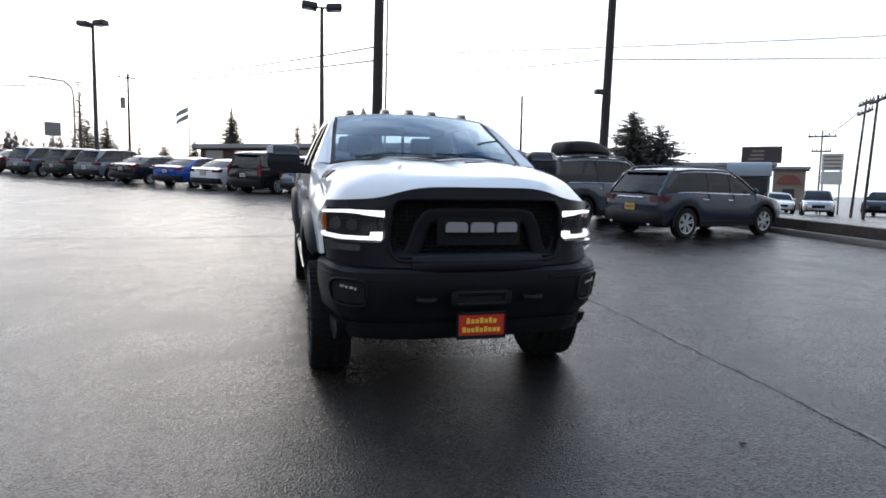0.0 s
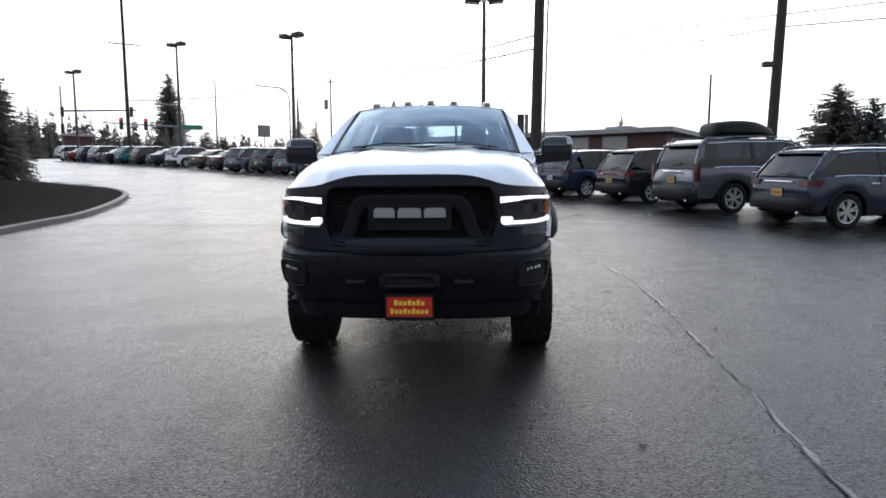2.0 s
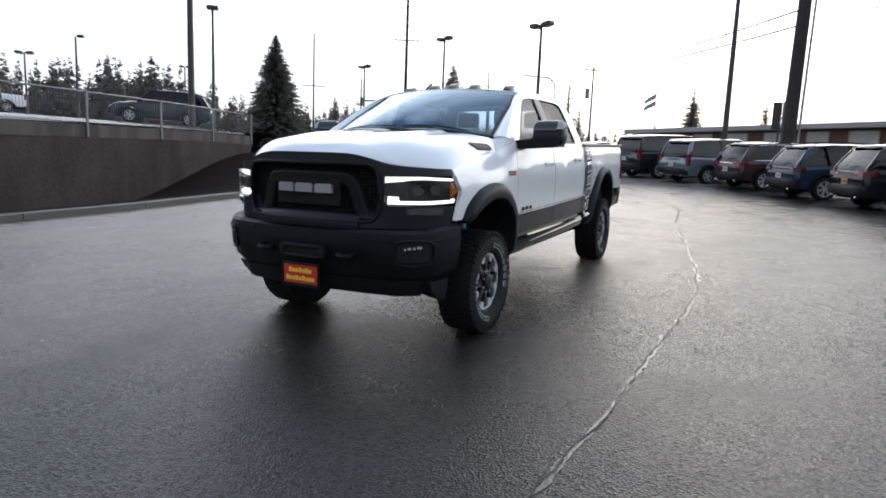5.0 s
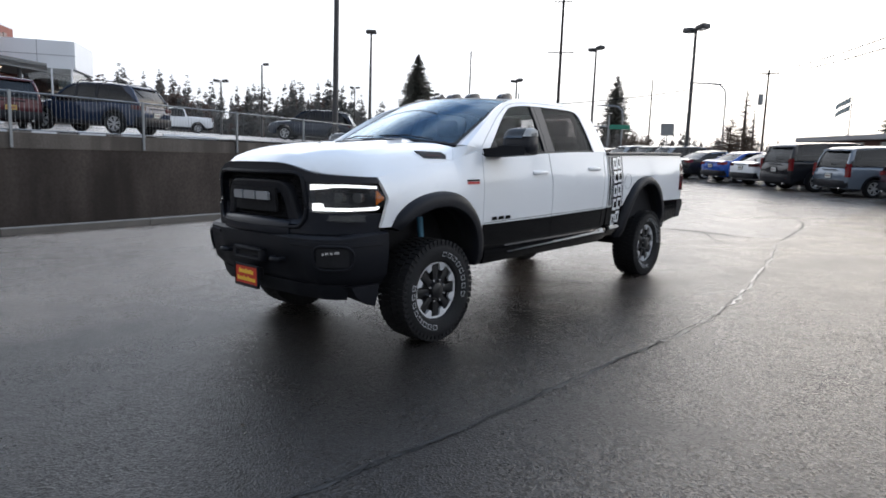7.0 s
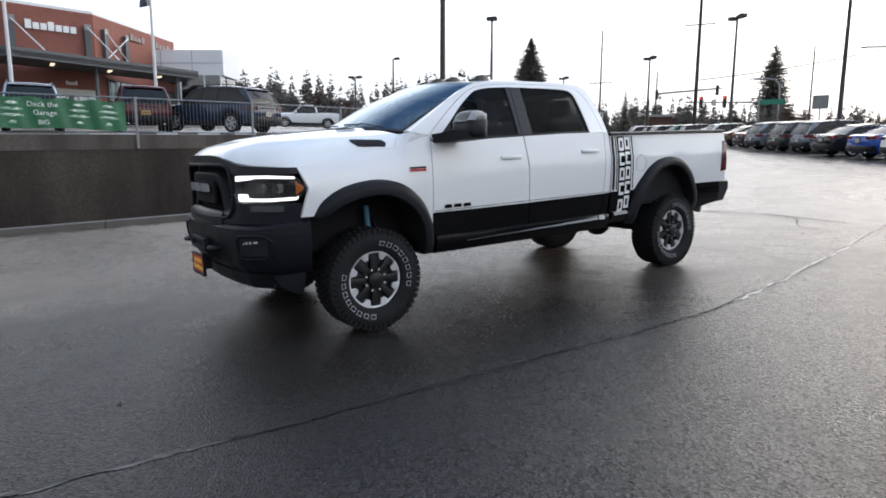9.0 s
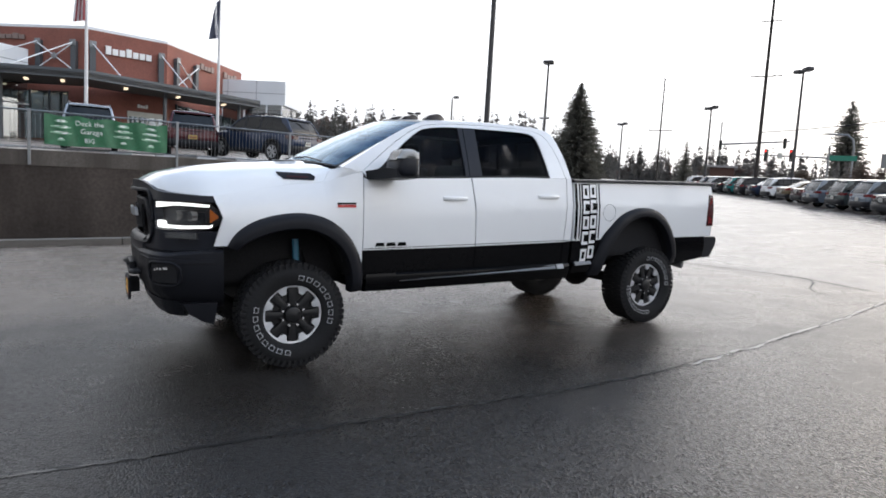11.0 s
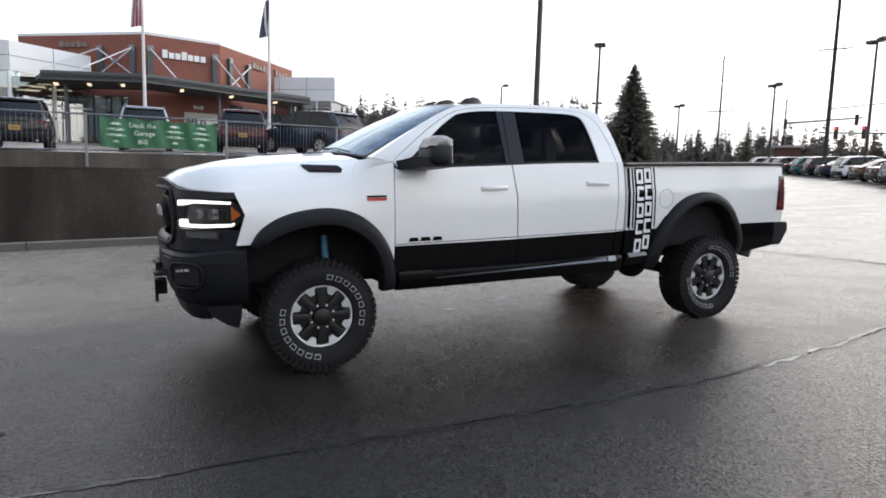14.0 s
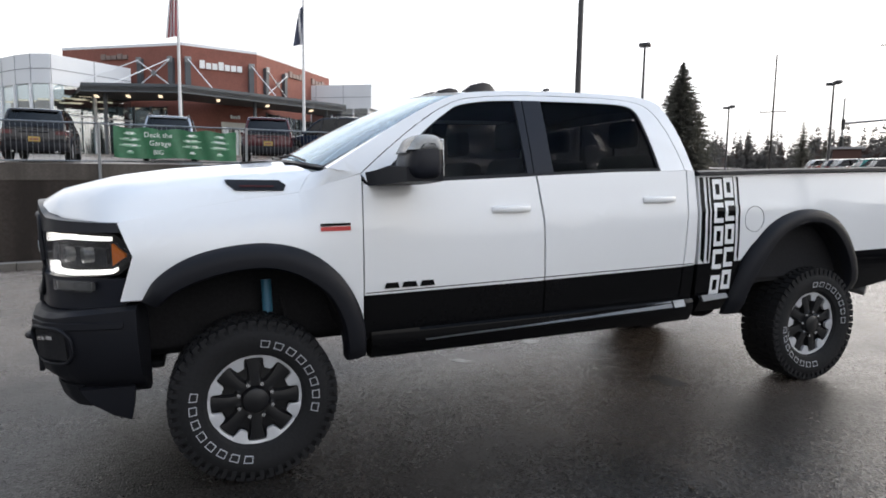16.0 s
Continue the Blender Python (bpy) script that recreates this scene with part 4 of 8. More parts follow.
# cab above the doors
GH_OUT = smooth_line([(0.40, 1.525), (0.62, 1.655), (0.86, 1.795), (1.06, 1.893), (1.25, 1.95), (1.6, 1.975), (2.2, 1.977), (2.48, 1.96), (2.60, 1.91), (2.665, 1.78), (2.70, 1.63), (2.720, 1.492)], 64)
GH_MID = smooth_line([(0.566, 1.497), (0.72, 1.62), (0.92, 1.765), (1.09, 1.865), (1.25, 1.918), (1.6, 1.945), (2.15, 1.947), (2.40, 1.928), (2.51, 1.88), (2.58, 1.77), (2.625, 1.63), (2.655, 1.494)], 64)
GH_IN = smooth_line([(0.605, 1.437), (0.78, 1.58), (0.95, 1.725), (1.09, 1.825), (1.21, 1.882), (1.5, 1.912), (2.1, 1.915), (2.32, 1.904), (2.395, 1.868), (2.425, 1.78), (2.448, 1.64), (2.465, 1.492)], 64)


def gh_x(z):
    return 0.957 - 0.235 * max(0.0, (z - 1.45) / 0.52) ** 1.12


def gh_pt(q, inset=0.0):
    return Vector((gh_x(q[1]) - inset, q[0], q[1]))


def gh_strip(a, b, shrink_a=0.0, shrink_b=0.0, inset=0.0):
    bm = B()
    rows = []
    for p, q in zip(a, b):
        d = (q - p) / max(1e-6, np.linalg.norm(q - p))
        p, q = p + d * shrink_a, q - d * shrink_b
        rows.append([gh_pt(p * (1 - t) + q * t, inset) for t in (0, 0.33, 0.67, 1)])
    loft(bm, rows, closed=False)
    return thicken(bm, lambda c: c + Vector((-0.03, 0, -0.004)))


pair("cab_frame", gh_strip(GH_OUT, GH_MID, 0, 0.003), M["white"], truck)
pair("door_frame", gh_strip(GH_MID, GH_IN, 0.003, 0), M["white"], truck)
pair("window_seal", gh_strip(GH_IN, GH_IN * 0.985 + np.array((1.55, 1.70)) * 0.015, 0, 0, 0.006), M["plastic"], truck)
# sill trims and pillar between the doors
pair("sill_trim", thicken((lambda bm: (loft(bm, [[gh_pt((y, z + 0.0)), gh_pt((y, z + 0.016))] for y, z in ((0.605, 1.436), (1.0, 1.455), (1.573, 1.473), (2.1, 1.490), (2.465, 1.494))], closed=False), bm)[1])(B()), lambda c: c + Vector((-0.02, 0, 0))), M["plastic"], truck)
bm = B()
loft(bm, [[gh_pt((y0, z)), gh_pt((y1, z))] for z, y0, y1 in ((1.475, 1.528, 1.565), (1.6, 1.53, 1.572), (1.75, 1.535, 1.580), (1.915, 1.54, 1.592))], closed=False)
thicken(bm, lambda c: c + Vector((-0.03, 0, 0)))
pair("pillar_cover", bm, M["plastic_grey"], truck, "satin black pillar cover")
bm = B()
loft(bm, [[gh_pt((y0, z)), gh_pt((y1, z))] for z, y0, y1 in ((1.478, 1.571, 1.70), (1.6, 1.578, 1.70), (1.75, 1.586, 1.71), (1.915, 1.598, 1.72))], closed=False)
thicken(bm, lambda c: c + Vector((-0.03, 0, 0)))
pair("pillar_cover", bm, M["plastic_grey"], truck, "satin black pillar cover")


def gh_glass(outline):
    return plate(B(), outline, lambda u, v: gh_pt((u, v), 0.014), lambda c: c + Vector((-0.005, 0, 0)), 0.12)


top_in = [tuple(p) for p in GH_IN]
fw = [p for p in top_in if p[0] < 1.545]
rw = [p for p in top_in if p[0] > 1.69]
for s, nm, out, mat in ((1, "front_window", [(0.605, 1.434)] + fw + [(1.545, 1.912), (1.545, 1.47)], "side_glass"), (1, "rear_window", [(1.69, 1.474)] + [(1.69, 1.913)] + rw, "privacy_glass")):
    bm = gh_glass(out)
    pair(nm, bm, M[mat], truck, "tinted side window")

# windscreen and roof


def ws_pt(u, t):
    """u -1 to 1 across, t 0 at the foot to 1 at the roof."""
    x = u * (0.815 * (1 - t) + 0.712 * t)
    y0, z0 = 0.235 + 0.165 * u * u, 1.580 - 0.056 * u * u
    y1, z1 = 1.09 + 0.15 * u * u, 1.985 - 0.040 * u * u
    return Vector((x, y0 + (y1 - y0) * t, z0 + (z1 - z0) * t + 0.020 * math.sin(math.pi * t) * (1 - 0.3 * u * u)))


bm = B()
loft(bm, [[ws_pt(u, t) for t in np.linspace(0.03, 0.985, 10)] for u in np.linspace(-0.975, 0.975, 22)], closed=False)
thicken(bm, lambda c: c + Vector((0, 0.004, -0.004)))
part("windscreen", bm, M["windscreen"], truck, "raked windscreen with sky reflections", smooth=60).visible_shadow = False
bm = B()
loft(bm, [[ws_pt(u, t) + Vector((0, 0, 0.002)) for u in (0.96, 0.985, 1.005)] for t in np.linspace(0, 1, 12)], closed=False)
thicken(bm, lambda c: c + Vector((0, 0, -0.02)))
pair("windscreen_seal", bm, M["plastic"], truck)
bm = B()
loft(bm, [[ws_pt(u, t) + Vector((0, -0.002, 0.004)) for t in (0.0, 0.01, 0.022)] for u in np.linspace(-0.98, 0.98, 20)], closed=False)
thicken(bm, lambda c: c + Vector((0, 0.01, -0.02)))
part("screen_band", bm, M["plastic"], truck)
bm = B()
stations = [(y, table(y, [q[0] for q in GH_OUT[16:54]], [q[1] for q in GH_OUT[16:54]])) for y in (1.25, 1.4, 1.6, 1.9, 2.2, 2.4, 2.5, 2.57, 2.61)]
rows = []
for k, (y, zo) in enumerate(stations):
    xr = gh_x(zo)
    row = []
    for u in np.linspace(-1, 1, 25):
        yy = y - (0.16 * (1 - u * u) if k == 0 else 0.10 * (1 - u * u) * max(0, 1 - k / 3))
        crown = (0.036 if k else 0.036) * (1 - abs(u) ** 3) * (1 if k < 7 else 0.75)
        ridge = 0.006 * (math.cos(u * 6 * math.pi) if abs(u) < 0.75 else -1) * (1 if 1 < k < 7 else 0)
        row.append((u * xr, yy, zo + crown + ridge))
    rows.append(row)
loft(bm, rows, closed=False)
thicken(bm, lambda c: c + Vector((0, 0, -0.03)))
part("roof", bm, M["white"], truck, smooth=60)
bm = B()
for w, y0, y1, z0, z1 in ((1, 2.60, 2.715, 1.90, 1.48),):
    outer = [(0.70, 2.61, 1.93), (0.76, 2.655, 1.80), (0.90, 2.715, 1.49)]
    inner = [(0.56, 2.63, 1.86), (0.60, 2.66, 1.78), (0.64, 2.70, 1.52)]
    ring_o = outer + [(-x, y, z) for x, y, z in outer[::-1]]
    ring_i = inner + [(-x, y, z) for x, y, z in inner[::-1]]
    loft(bm, [[a, b] for a, b in zip(ring_o + [ring_o[0]], ring_i + [ring_i[0]])], closed=False)
thicken(bm, lambda c: c + Vector((0, -0.04, 0)))
part("cab_back", bm, M["white"], truck, smooth=20)
bm = B()
flat_poly(bm, [(x, y + 0.0, z) for x, y, z in ring_i], (0, -0.006, 0))
part("back_window", bm, M["lens"], truck, "rear cab window", smooth=0).visible_shadow = False
for s in (-0.21, 0.21):
    part("window_bar", box(B(), s - 0.014, s + 0.014, 2.655, 2.685, 1.52, 1.86), M["plastic"], truck, smooth=0)
part("cab_back_lower", box(B(), -0.93, 0.93, 2.67, 2.71, 0.70, 1.50), M["interior"], truck, smooth=0)

bm = B()
rows = []
oy, oz = [q[0] for q in GH_OUT[:30]], [q[1] for q in GH_OUT[:30]]
for t in np.linspace(0, 1, 18):
    w = ws_pt(1.0, t) + Vector((0, 0, 0.004))
    g = gh_pt((w.y, table(w.y, oy, oz)))
    rows.append([w, w.lerp(g, 0.5) + Vector((0.004, -0.004, 0.006)), g])
loft(bm, rows, closed=False)
thicken(bm, lambda c: c + Vector((-0.01, 0.01, -0.02)))
pair("front_pillar", bm, M["white"], truck, smooth=60)
bm = B()
ra = [Vector((fender_edge(y), y, fender_top(y))) for y in (0.0, 0.26, 0.33, 0.40, 0.48, 0.566)]
rb_ = [Vector((0.905, 0.0, hood_z(0.905, 0.0) + 0.002)), Vector((0.83, 0.335, hood_z(0.83, 0.335))), Vector((0.845, 0.375, 1.512)), gh_pt((0.405, 1.527)), gh_pt((0.48, table(0.48, oy, oz))), gh_pt((0.566, 1.497))]
loft(bm, [[a, a.lerp(b, 0.5) + Vector((0.004, 0, 0.004)), b] for a, b in zip(ra[1:], rb_[1:])], closed=False)
thicken(bm, lambda c: c + Vector((-0.02, 0, -0.015)))
pair("cowl_corner", bm, M["white"], truck, smooth=60)

# interior
bm = B()
loft(bm, [[(u * (gh_x(zo) - 0.05), y, zo - 0.022 + 0.028 * (1 - u * u)) for u in np.linspace(-1, 1, 9)] for y, zo in stations], closed=False)
thicken(bm, lambda c: c + Vector((0, 0, -0.02)))
part("headliner", bm, M["interior"], truck, "dark roof lining", smooth=60)
part("dashboard", box(B(), -0.80, 0.80, 0.48, 0.86, 1.12, 1.44, 0.07, 3), M["interior"], truck)
part("cab_floor", box(B(), -0.90, 0.90, 0.56, 2.68, 0.62, 0.72), M["interior"], truck, smooth=0)
for s in (1, -1):
    for y, dz in ((1.30, 0), (2.20, 0.02)):
        st = part("seat", box(B(), s * 0.42 - 0.27, s * 0.42 + 0.27, y - 0.25, y + 0.28, 0.85, 1.06 + dz, 0.06, 3), M["seat"], truck)
        bm = box(B(), s * 0.42 - 0.26, s * 0.42 + 0.26, 0, 0.15, 0, 0.60, 0.06, 3)
        part("seat_back", bm, M["seat"], st, m=Matrix.Translation((0, y + 0.20, 1.02 + dz)) @ pose(0, 0, 0, -14, 0, 0))
        part("headrest", box(B(), s * 0.42 - 0.13, s * 0.42 + 0.13, y + 0.33, y + 0.43, 1.64 + dz, 1.82 + dz, 0.04, 3), M["seat"], st)
part("seat_back", box(B(), -0.16, 0.16, 2.38, 2.48, 1.0, 1.58, 0.04, 2), M["seat"], truck)
bm = B()
revolve(bm, [(0.02 * math.cos(a), 0.19 + 0.018 * math.sin(a)) for a in np.linspace(0, math.tau, 9)[:-1]], 28, "Z", closed=True)
sw = part("steering_wheel", bm, M["interior"], truck, m=Matrix.Translation((0.42, 0.98, 1.32)) @ pose(0, 0, 0, -62, 0, 0))
part("wheel_hub", box(B(), -0.17, 0.17, -0.05, 0.05, -0.02, 0.02, 0.015, 2), M["interior"], sw)
part("rear_view_mirror", box(B(), -0.12, 0.12, 0.93, 0.96, 1.80, 1.87, 0.012, 2), M["interior"], truck)
part("screen_sticker", plate(B(), [(-0.62, 0.86), (-0.48, 0.86), (-0.48, 0.93), (-0.62, 0.93)], lambda x, t: ws_pt(x / 0.74, t) + Vector((0, 0.008, -0.006)), None, 0.2), M["sign_pale"], truck, "pale paper sticker inside the windscreen")
part("cowl", plate(B(), [(-0.74, -1), (0.74, -1), (0.74, 1), (-0.74, 1)], lambda x, v: Vector((x, 0.25 + 0.12 * (x / 0.86) ** 2 + 0.02 * v + 0.01, 1.548 - 0.06 * (x / 0.86) ** 2 - 0.01 * v)), lambda c: c + Vector((0, 0, -0.03)), 0.15), M["plastic"], truck)
for x0, x1 in ((0.62, 0.02), (-0.02, -0.62)):
    part("wiper", tube(B(), [ws_pt(x0 / 0.81, 0.03) + Vector((0, -0.02, 0.012)), ws_pt((x0 + x1) / 1.62, 0.06) + Vector((0, 0, 0.014)), ws_pt(x1 / 0.81, 0.055) + Vector((0, 0, 0.010))], 0.006, 6), M["plastic"], truck)

# roof marker lamps and aerial
for x in (-0.55, -0.225, 0.0, 0.225, 0.55):
    y = 1.30 + 0.10 * (x / 0.55) ** 2
    bm = B()
    loft(bm, [[(x + w * c, y + dy, z) for c, z in ((-1, 1.995 - 0.03 * abs(x)), (-0.7, 2.012 + h - 0.03 * abs(x)), (0.7, 2.012 + h - 0.03 * abs(x)), (1, 1.995 - 0.03 * abs(x)))] for dy, w, h in ((-0.09, 0.034, -0.004), (-0.05, 0.044, 0.026), (0.02, 0.047, 0.042), (0.07, 0.042, 0.036), (0.11, 0.024, 0.006))], closed=True)
    part("roof_marker_lamp", bm, M["smoke_lens"], truck, "small smoked roof marker lamp")
bm = B()
loft(bm, [[(-0.40 + s * w, 1.52 + dy, z) for s, z in ((-1, 2.0), (0, 2.0 + h), (1, 2.0))] for dy, w, h in ((-0.10, 0.02, 0.01), (-0.03, 0.03, 0.055), (0.05, 0.03, 0.10), (0.09, 0.02, 0.06))], closed=True)
part("roof_aerial", bm, M["plastic"], truck, "dark shark-fin aerial")

# flares
FLARE_F_OUT = [(-0.475, 0.932), (-0.41, 1.03), (-0.28, 1.115), (-0.10, 1.163), (0.10, 1.170), (0.28, 1.12), (0.43, 1.0), (0.52, 0.85), (0.56, 0.70), (0.568, 0.55)]
FLARE_F_IN = [(-0.405, 0.90), (-0.345, 0.955), (-0.22, 1.01), (-0.06, 1.045), (0.10, 1.045), (0.24, 0.995), (0.36, 0.90), (0.43, 0.77), (0.455, 0.65), (0.46, 0.54)]
FLARE_R_OUT = [(2.99, 0.54), (3.03, 0.68), (3.13, 0.90), (3.28, 1.08), (3.45, 1.18), (3.66, 1.221), (3.87, 1.19), (4.04, 1.08), (4.16, 0.90), (4.22, 0.75), (4.235, 0.62)]
FLARE_R_IN = [(3.12, 0.54), (3.16, 0.70), (3.26, 0.88), (3.39, 1.03), (3.53, 1.10), (3.68, 1.127), (3.83, 1.10), (3.96, 1.0), (4.06, 0.86), (4.11, 0.74), (4.12, 0.62)]
for out, inn in ((FLARE_F_OUT, FLARE_F_IN), (FLARE_R_OUT, FLARE_R_IN)):
    a, b = smooth_line(out, 48), smooth_line(inn, 48)
    bm = B()
    rows = []
    for k, (p, q) in enumerate(zip(a, b)):
        ends = min(1.0, min(k, 47 - k) / 4 + 0.55)
        x0 = skin(p[0], min(p[1], 1.3)) if out is FLARE_F_OUT else skin(max(p[0], 0.6), p[1])
        top = x0 + 0.06 * ends
        rows.append([(x0 - 0.012, *p), (x0 + 0.022 * ends, *(p * 0.97 + q * 0.03)), (top - 0.008, *(p * 0.72 + q * 0.28)), (top, *(p * 0.4 + q * 0.6)), (top - 0.004, *(p * 0.08 + q * 0.92)), (top - 0.02, *q), (0.86, *(q * 0.98 + p * 0.02))])
    loft(bm, rows, closed=False)
    pair("wheel_flare", bm, M["plastic"], truck, "matt black wheel arch flare", smooth=40)
    bm = B()
    b = [q for q in b if q[1] > 0.66]
    loft(bm, [[(0.97, *q), (0.50, q[0], q[1] + 0.03)] for q in b], closed=False)
    flat_poly(bm, [(0.50, q[0], q[1] + 0.03) for q in b], (-0.02, 0, 0))
    pair("arch_liner", bm, M["under"], truck, smooth=40)

# rocker: gloss black sill; its reflection line is a pale strip that widens towards the rear
bm = B()
loft(bm, [[(0.94, y, 0.672), (0.985, y, 0.680), (1.004 + e, y, 0.668), (1.008 + e, y, 0.640), (1.002 + e, y, 0.595), (0.955, y, 0.535), (0.86, y, 0.522), (0.86, y, 0.672)] for y, e in ((0.59, -0.03), (0.85, -0.004), (1.5, 0.0), (2.3, 0.0), (2.62, 0.0), (2.70, -0.012))])
pair("sill_panel", bm, M["gloss_black"], truck, "gloss black sill", smooth=40)
bm = B()
loft(bm, [[(0.94, y, 0.672), (0.985, y, 0.690), (1.004, y, 0.67), (0.95, y, 0.58), (0.86, y, 0.57)] for y in (2.75, 2.98)])
pair("sill_panel", bm, M["gloss_black"], truck, smooth=40)


# the shine along the sill's shoulder, modelled as a thin pale wedge
def sill_reflection(stations):
    bm = B()
    loft(bm, [[(0.990, y, z + w / 2), (0.998, y, z + w / 2), (1.018, y, z - w / 2), (1.014, y, z - w / 2 - 0.004), (0.990, y, z - w / 2)] for y, z, w in stations])
    return bm


pair("sill_reflection", sill_reflection(((0.88, 0.618, 0.002), (1.2, 0.627, 0.009), (1.7, 0.640, 0.019), (2.2, 0.652, 0.028), (2.52, 0.659, 0.034))), M["sill_shine"], truck, "pale reflection line on the sill, built as a tapering strip", smooth=25)
pair("sill_reflection", sill_reflection(((2.535, 0.659, 0.040), (2.62, 0.661, 0.040))), M["galv"], truck, "bright end of the sill's built reflection line", smooth=25)
pair("sill_reflection", sill_reflection(((2.765, 0.676, 0.034), (2.97, 0.682, 0.026))), M["sill_shine"], truck, smooth=25)

# ---- nose ----


def nose_y(x, z):
    ax = abs(x)
    y = -1.005 + 0.10 * (min(ax, 0.6) / 0.6) ** 2.2
    if ax > 0.6:
        y += 0.41 * (min(1.0, (ax - 0.6) / 0.37)) ** 1.75
    return y + 0.03 * sstep(1.15, 1.40, z) + 0.012 * math.sin((z - 0.9) * 9) * (ax < 0.6)


def nose_pt(x, z, out=0.0):
    return Vector((x, nose_y(x, z) - out, z))


def nose_panel(outline, depth=0.05, out=0.0, step=0.06):
    return plate(B(), outline, lambda x, z: nose_pt(x, z, out), lambda c: c + Vector((0, depth, 0)), step)


top_edge = [(x, hood_z(x, hood_front(x)) + 0.001) for x in (0.0, 0.2, 0.32, 0.40, 0.46, 0.52, 0.58, 0.64, 0.70, 0.78, 0.86, 0.912)]
bot_edge = [(0.925, 1.245), (0.80, 1.248), (0.60, 1.248), (0.572, 1.252), (0.545, 1.290), (0.46, 1.318), (0.0, 1.320)]
hp = top_edge + bot_edge
part("grille_header", nose_panel(hp + [(-x, z) for x, z in hp[-2:0:-1]], 0.06, 0.012), M["plastic_grey"], truck, "satin black panel over the grille")
side = [(0.0, 0.890), (0.915, 0.890), (0.928, 1.035), (0.615, 1.045), (0.588, 1.075), (0.588, 1.245), (0.552, 1.287), (0.51, 1.312), (0.550, 1.25), (0.560, 1.18), (0.566, 1.04), (0.54, 0.962), (0.48, 0.930), (0.0, 0.930)]
pair("grille_surround", nose_panel(side, 0.06, 0.006), M["plastic_grey"], truck, "satin black grille surround")
lip = smooth_line([(0.0, 1.318), (0.43, 1.316), (0.53, 1.29), (0.560, 1.20), (0.566, 1.04), (0.535, 0.958), (0.45, 0.932), (0.0, 0.930)], 40)
lip = [tuple(p) for p in lip]
part("grille_rim", tube(B(), [nose_pt(x, z, 0.012) for x, z in lip + [(-x, z) for x, z in lip[-2::-1]]], 0.014, 8), M["plastic"], truck)
part("grille_back", box(B(), -0.58, 0.58, -0.84, -0.82, 0.90, 1.33), M["under"], truck, smooth=0)
bm = B()
for k in range(15):
    z = 0.940 + 0.026 * k
    tube(bm, [(x, nose_y(x, z) + 0.075, z) for x in np.linspace(-0.55, 0.55, 9)], 0.006, 4)
for k in range(35):
    x = -0.544 + 0.032 * k
    tube(bm, [(x, nose_y(x, 1.1) + 0.075, 0.925), (x, nose_y(x, 1.3) + 0.075, 1.315)], 0.006, 4)
part("grille_mesh", bm, M["under"], truck, "black honeycomb grille mesh")
# inner grille frame: an arch over the badge with pockets each side
half_fr = [(0.565, 1.055), (0.552, 0.985), (0.505, 0.950), (0.450, 0.958), (0.408, 1.02), (0.375, 1.12), (0.340, 1.185), (0.285, 1.213)]
fr = smooth_line([(-x, z) for x, z in half_fr] + [(0.0, 1.218)] + half_fr[::-1], 84)
bm = B()
rows = []
for k, (x, z) in enumerate(fr):
    d = fr[min(k + 1, 83)] - fr[max(k - 1, 0)]
    n_ = np.array((-d[1], d[0])) / np.linalg.norm(d)
    row = []
    for o, y in ((-0.056, 0.080), (-0.053, 0.042), (-0.040, 0.030), (-0.020, 0.027), (0.022, 0.022), (0.034, 0.020), (0.046, 0.034), (0.052, 0.080)):
        xx, zz = x + n_[0] * o, z + n_[1] * o
        row.append((xx, nose_y(xx, zz) + y, zz))
    rows.append(row)
loft(bm, rows)
part("grille_frame", bm, M["plastic"], truck, "raised satin black inner grille frame", smooth=60)
for s in (-1, 1):
    bm = B()
    loft(bm, [[(s * x, nose_y(x, 1.0) + y, z) for x in (0.42, 0.465, 0.51, 0.55)] for y, z in ((-0.012, 0.955), (0.02, 0.985), (0.065, 1.010))], closed=False)
    thicken(bm, lambda c: c + Vector((0, 0.02, -0.03)))
    part("grille_pocket", bm, M["plastic_grey"], truck, "sloping satin pocket floor", smooth=60)
bm = B()
loft(bm, [[(x, nose_y(x, 0.9) - o, z - 0.012 * (abs(x) / 0.4) ** 2) for o, z in ((-0.03, 0.990), (-0.004, 0.984), (0.014, 0.962), (0.022, 0.925), (0.022, 0.890), (0.012, 0.870), (-0.03, 0.866))] for x in np.linspace(-0.43, 0.43, 17)])
part("grille_lower_bar", bm, M["plastic_grey"], truck, smooth=60)
# plain silver badge blocks
for x0, x1 in ((-0.228, -0.092), (-0.072, 0.078), (0.098, 0.234)):
    bm = nose_panel([(x0, 1.114), (x1, 1.114), (x1, 1.160), (x1 - 0.014, 1.175), (x0 + 0.014, 1.175), (x0, 1.160)], 0.02, 0.024, 0.05)
    part("badge_block", bm, M["silver_badge"], truck, "plain silver badge block")
part("badge_back", nose_panel([(-0.27, 1.03), (0.27, 1.03), (0.27, 1.20), (-0.27, 1.20)], 0.02, -0.012), M["under"], truck)


# headlamps
def lamp_path(s):
    """s 0 at the grille to 1 at the side tip."""
    x = table(s, (0, 0.3, 0.55, 0.75, 0.9, 1), (0.592, 0.74, 0.855, 0.925, 0.955, 0.972))
    y = table(s, (0, 0.3, 0.55, 0.75, 0.9, 1), (-0.895, -0.832, -0.745, -0.645, -0.560, -0.495))
    return x, y


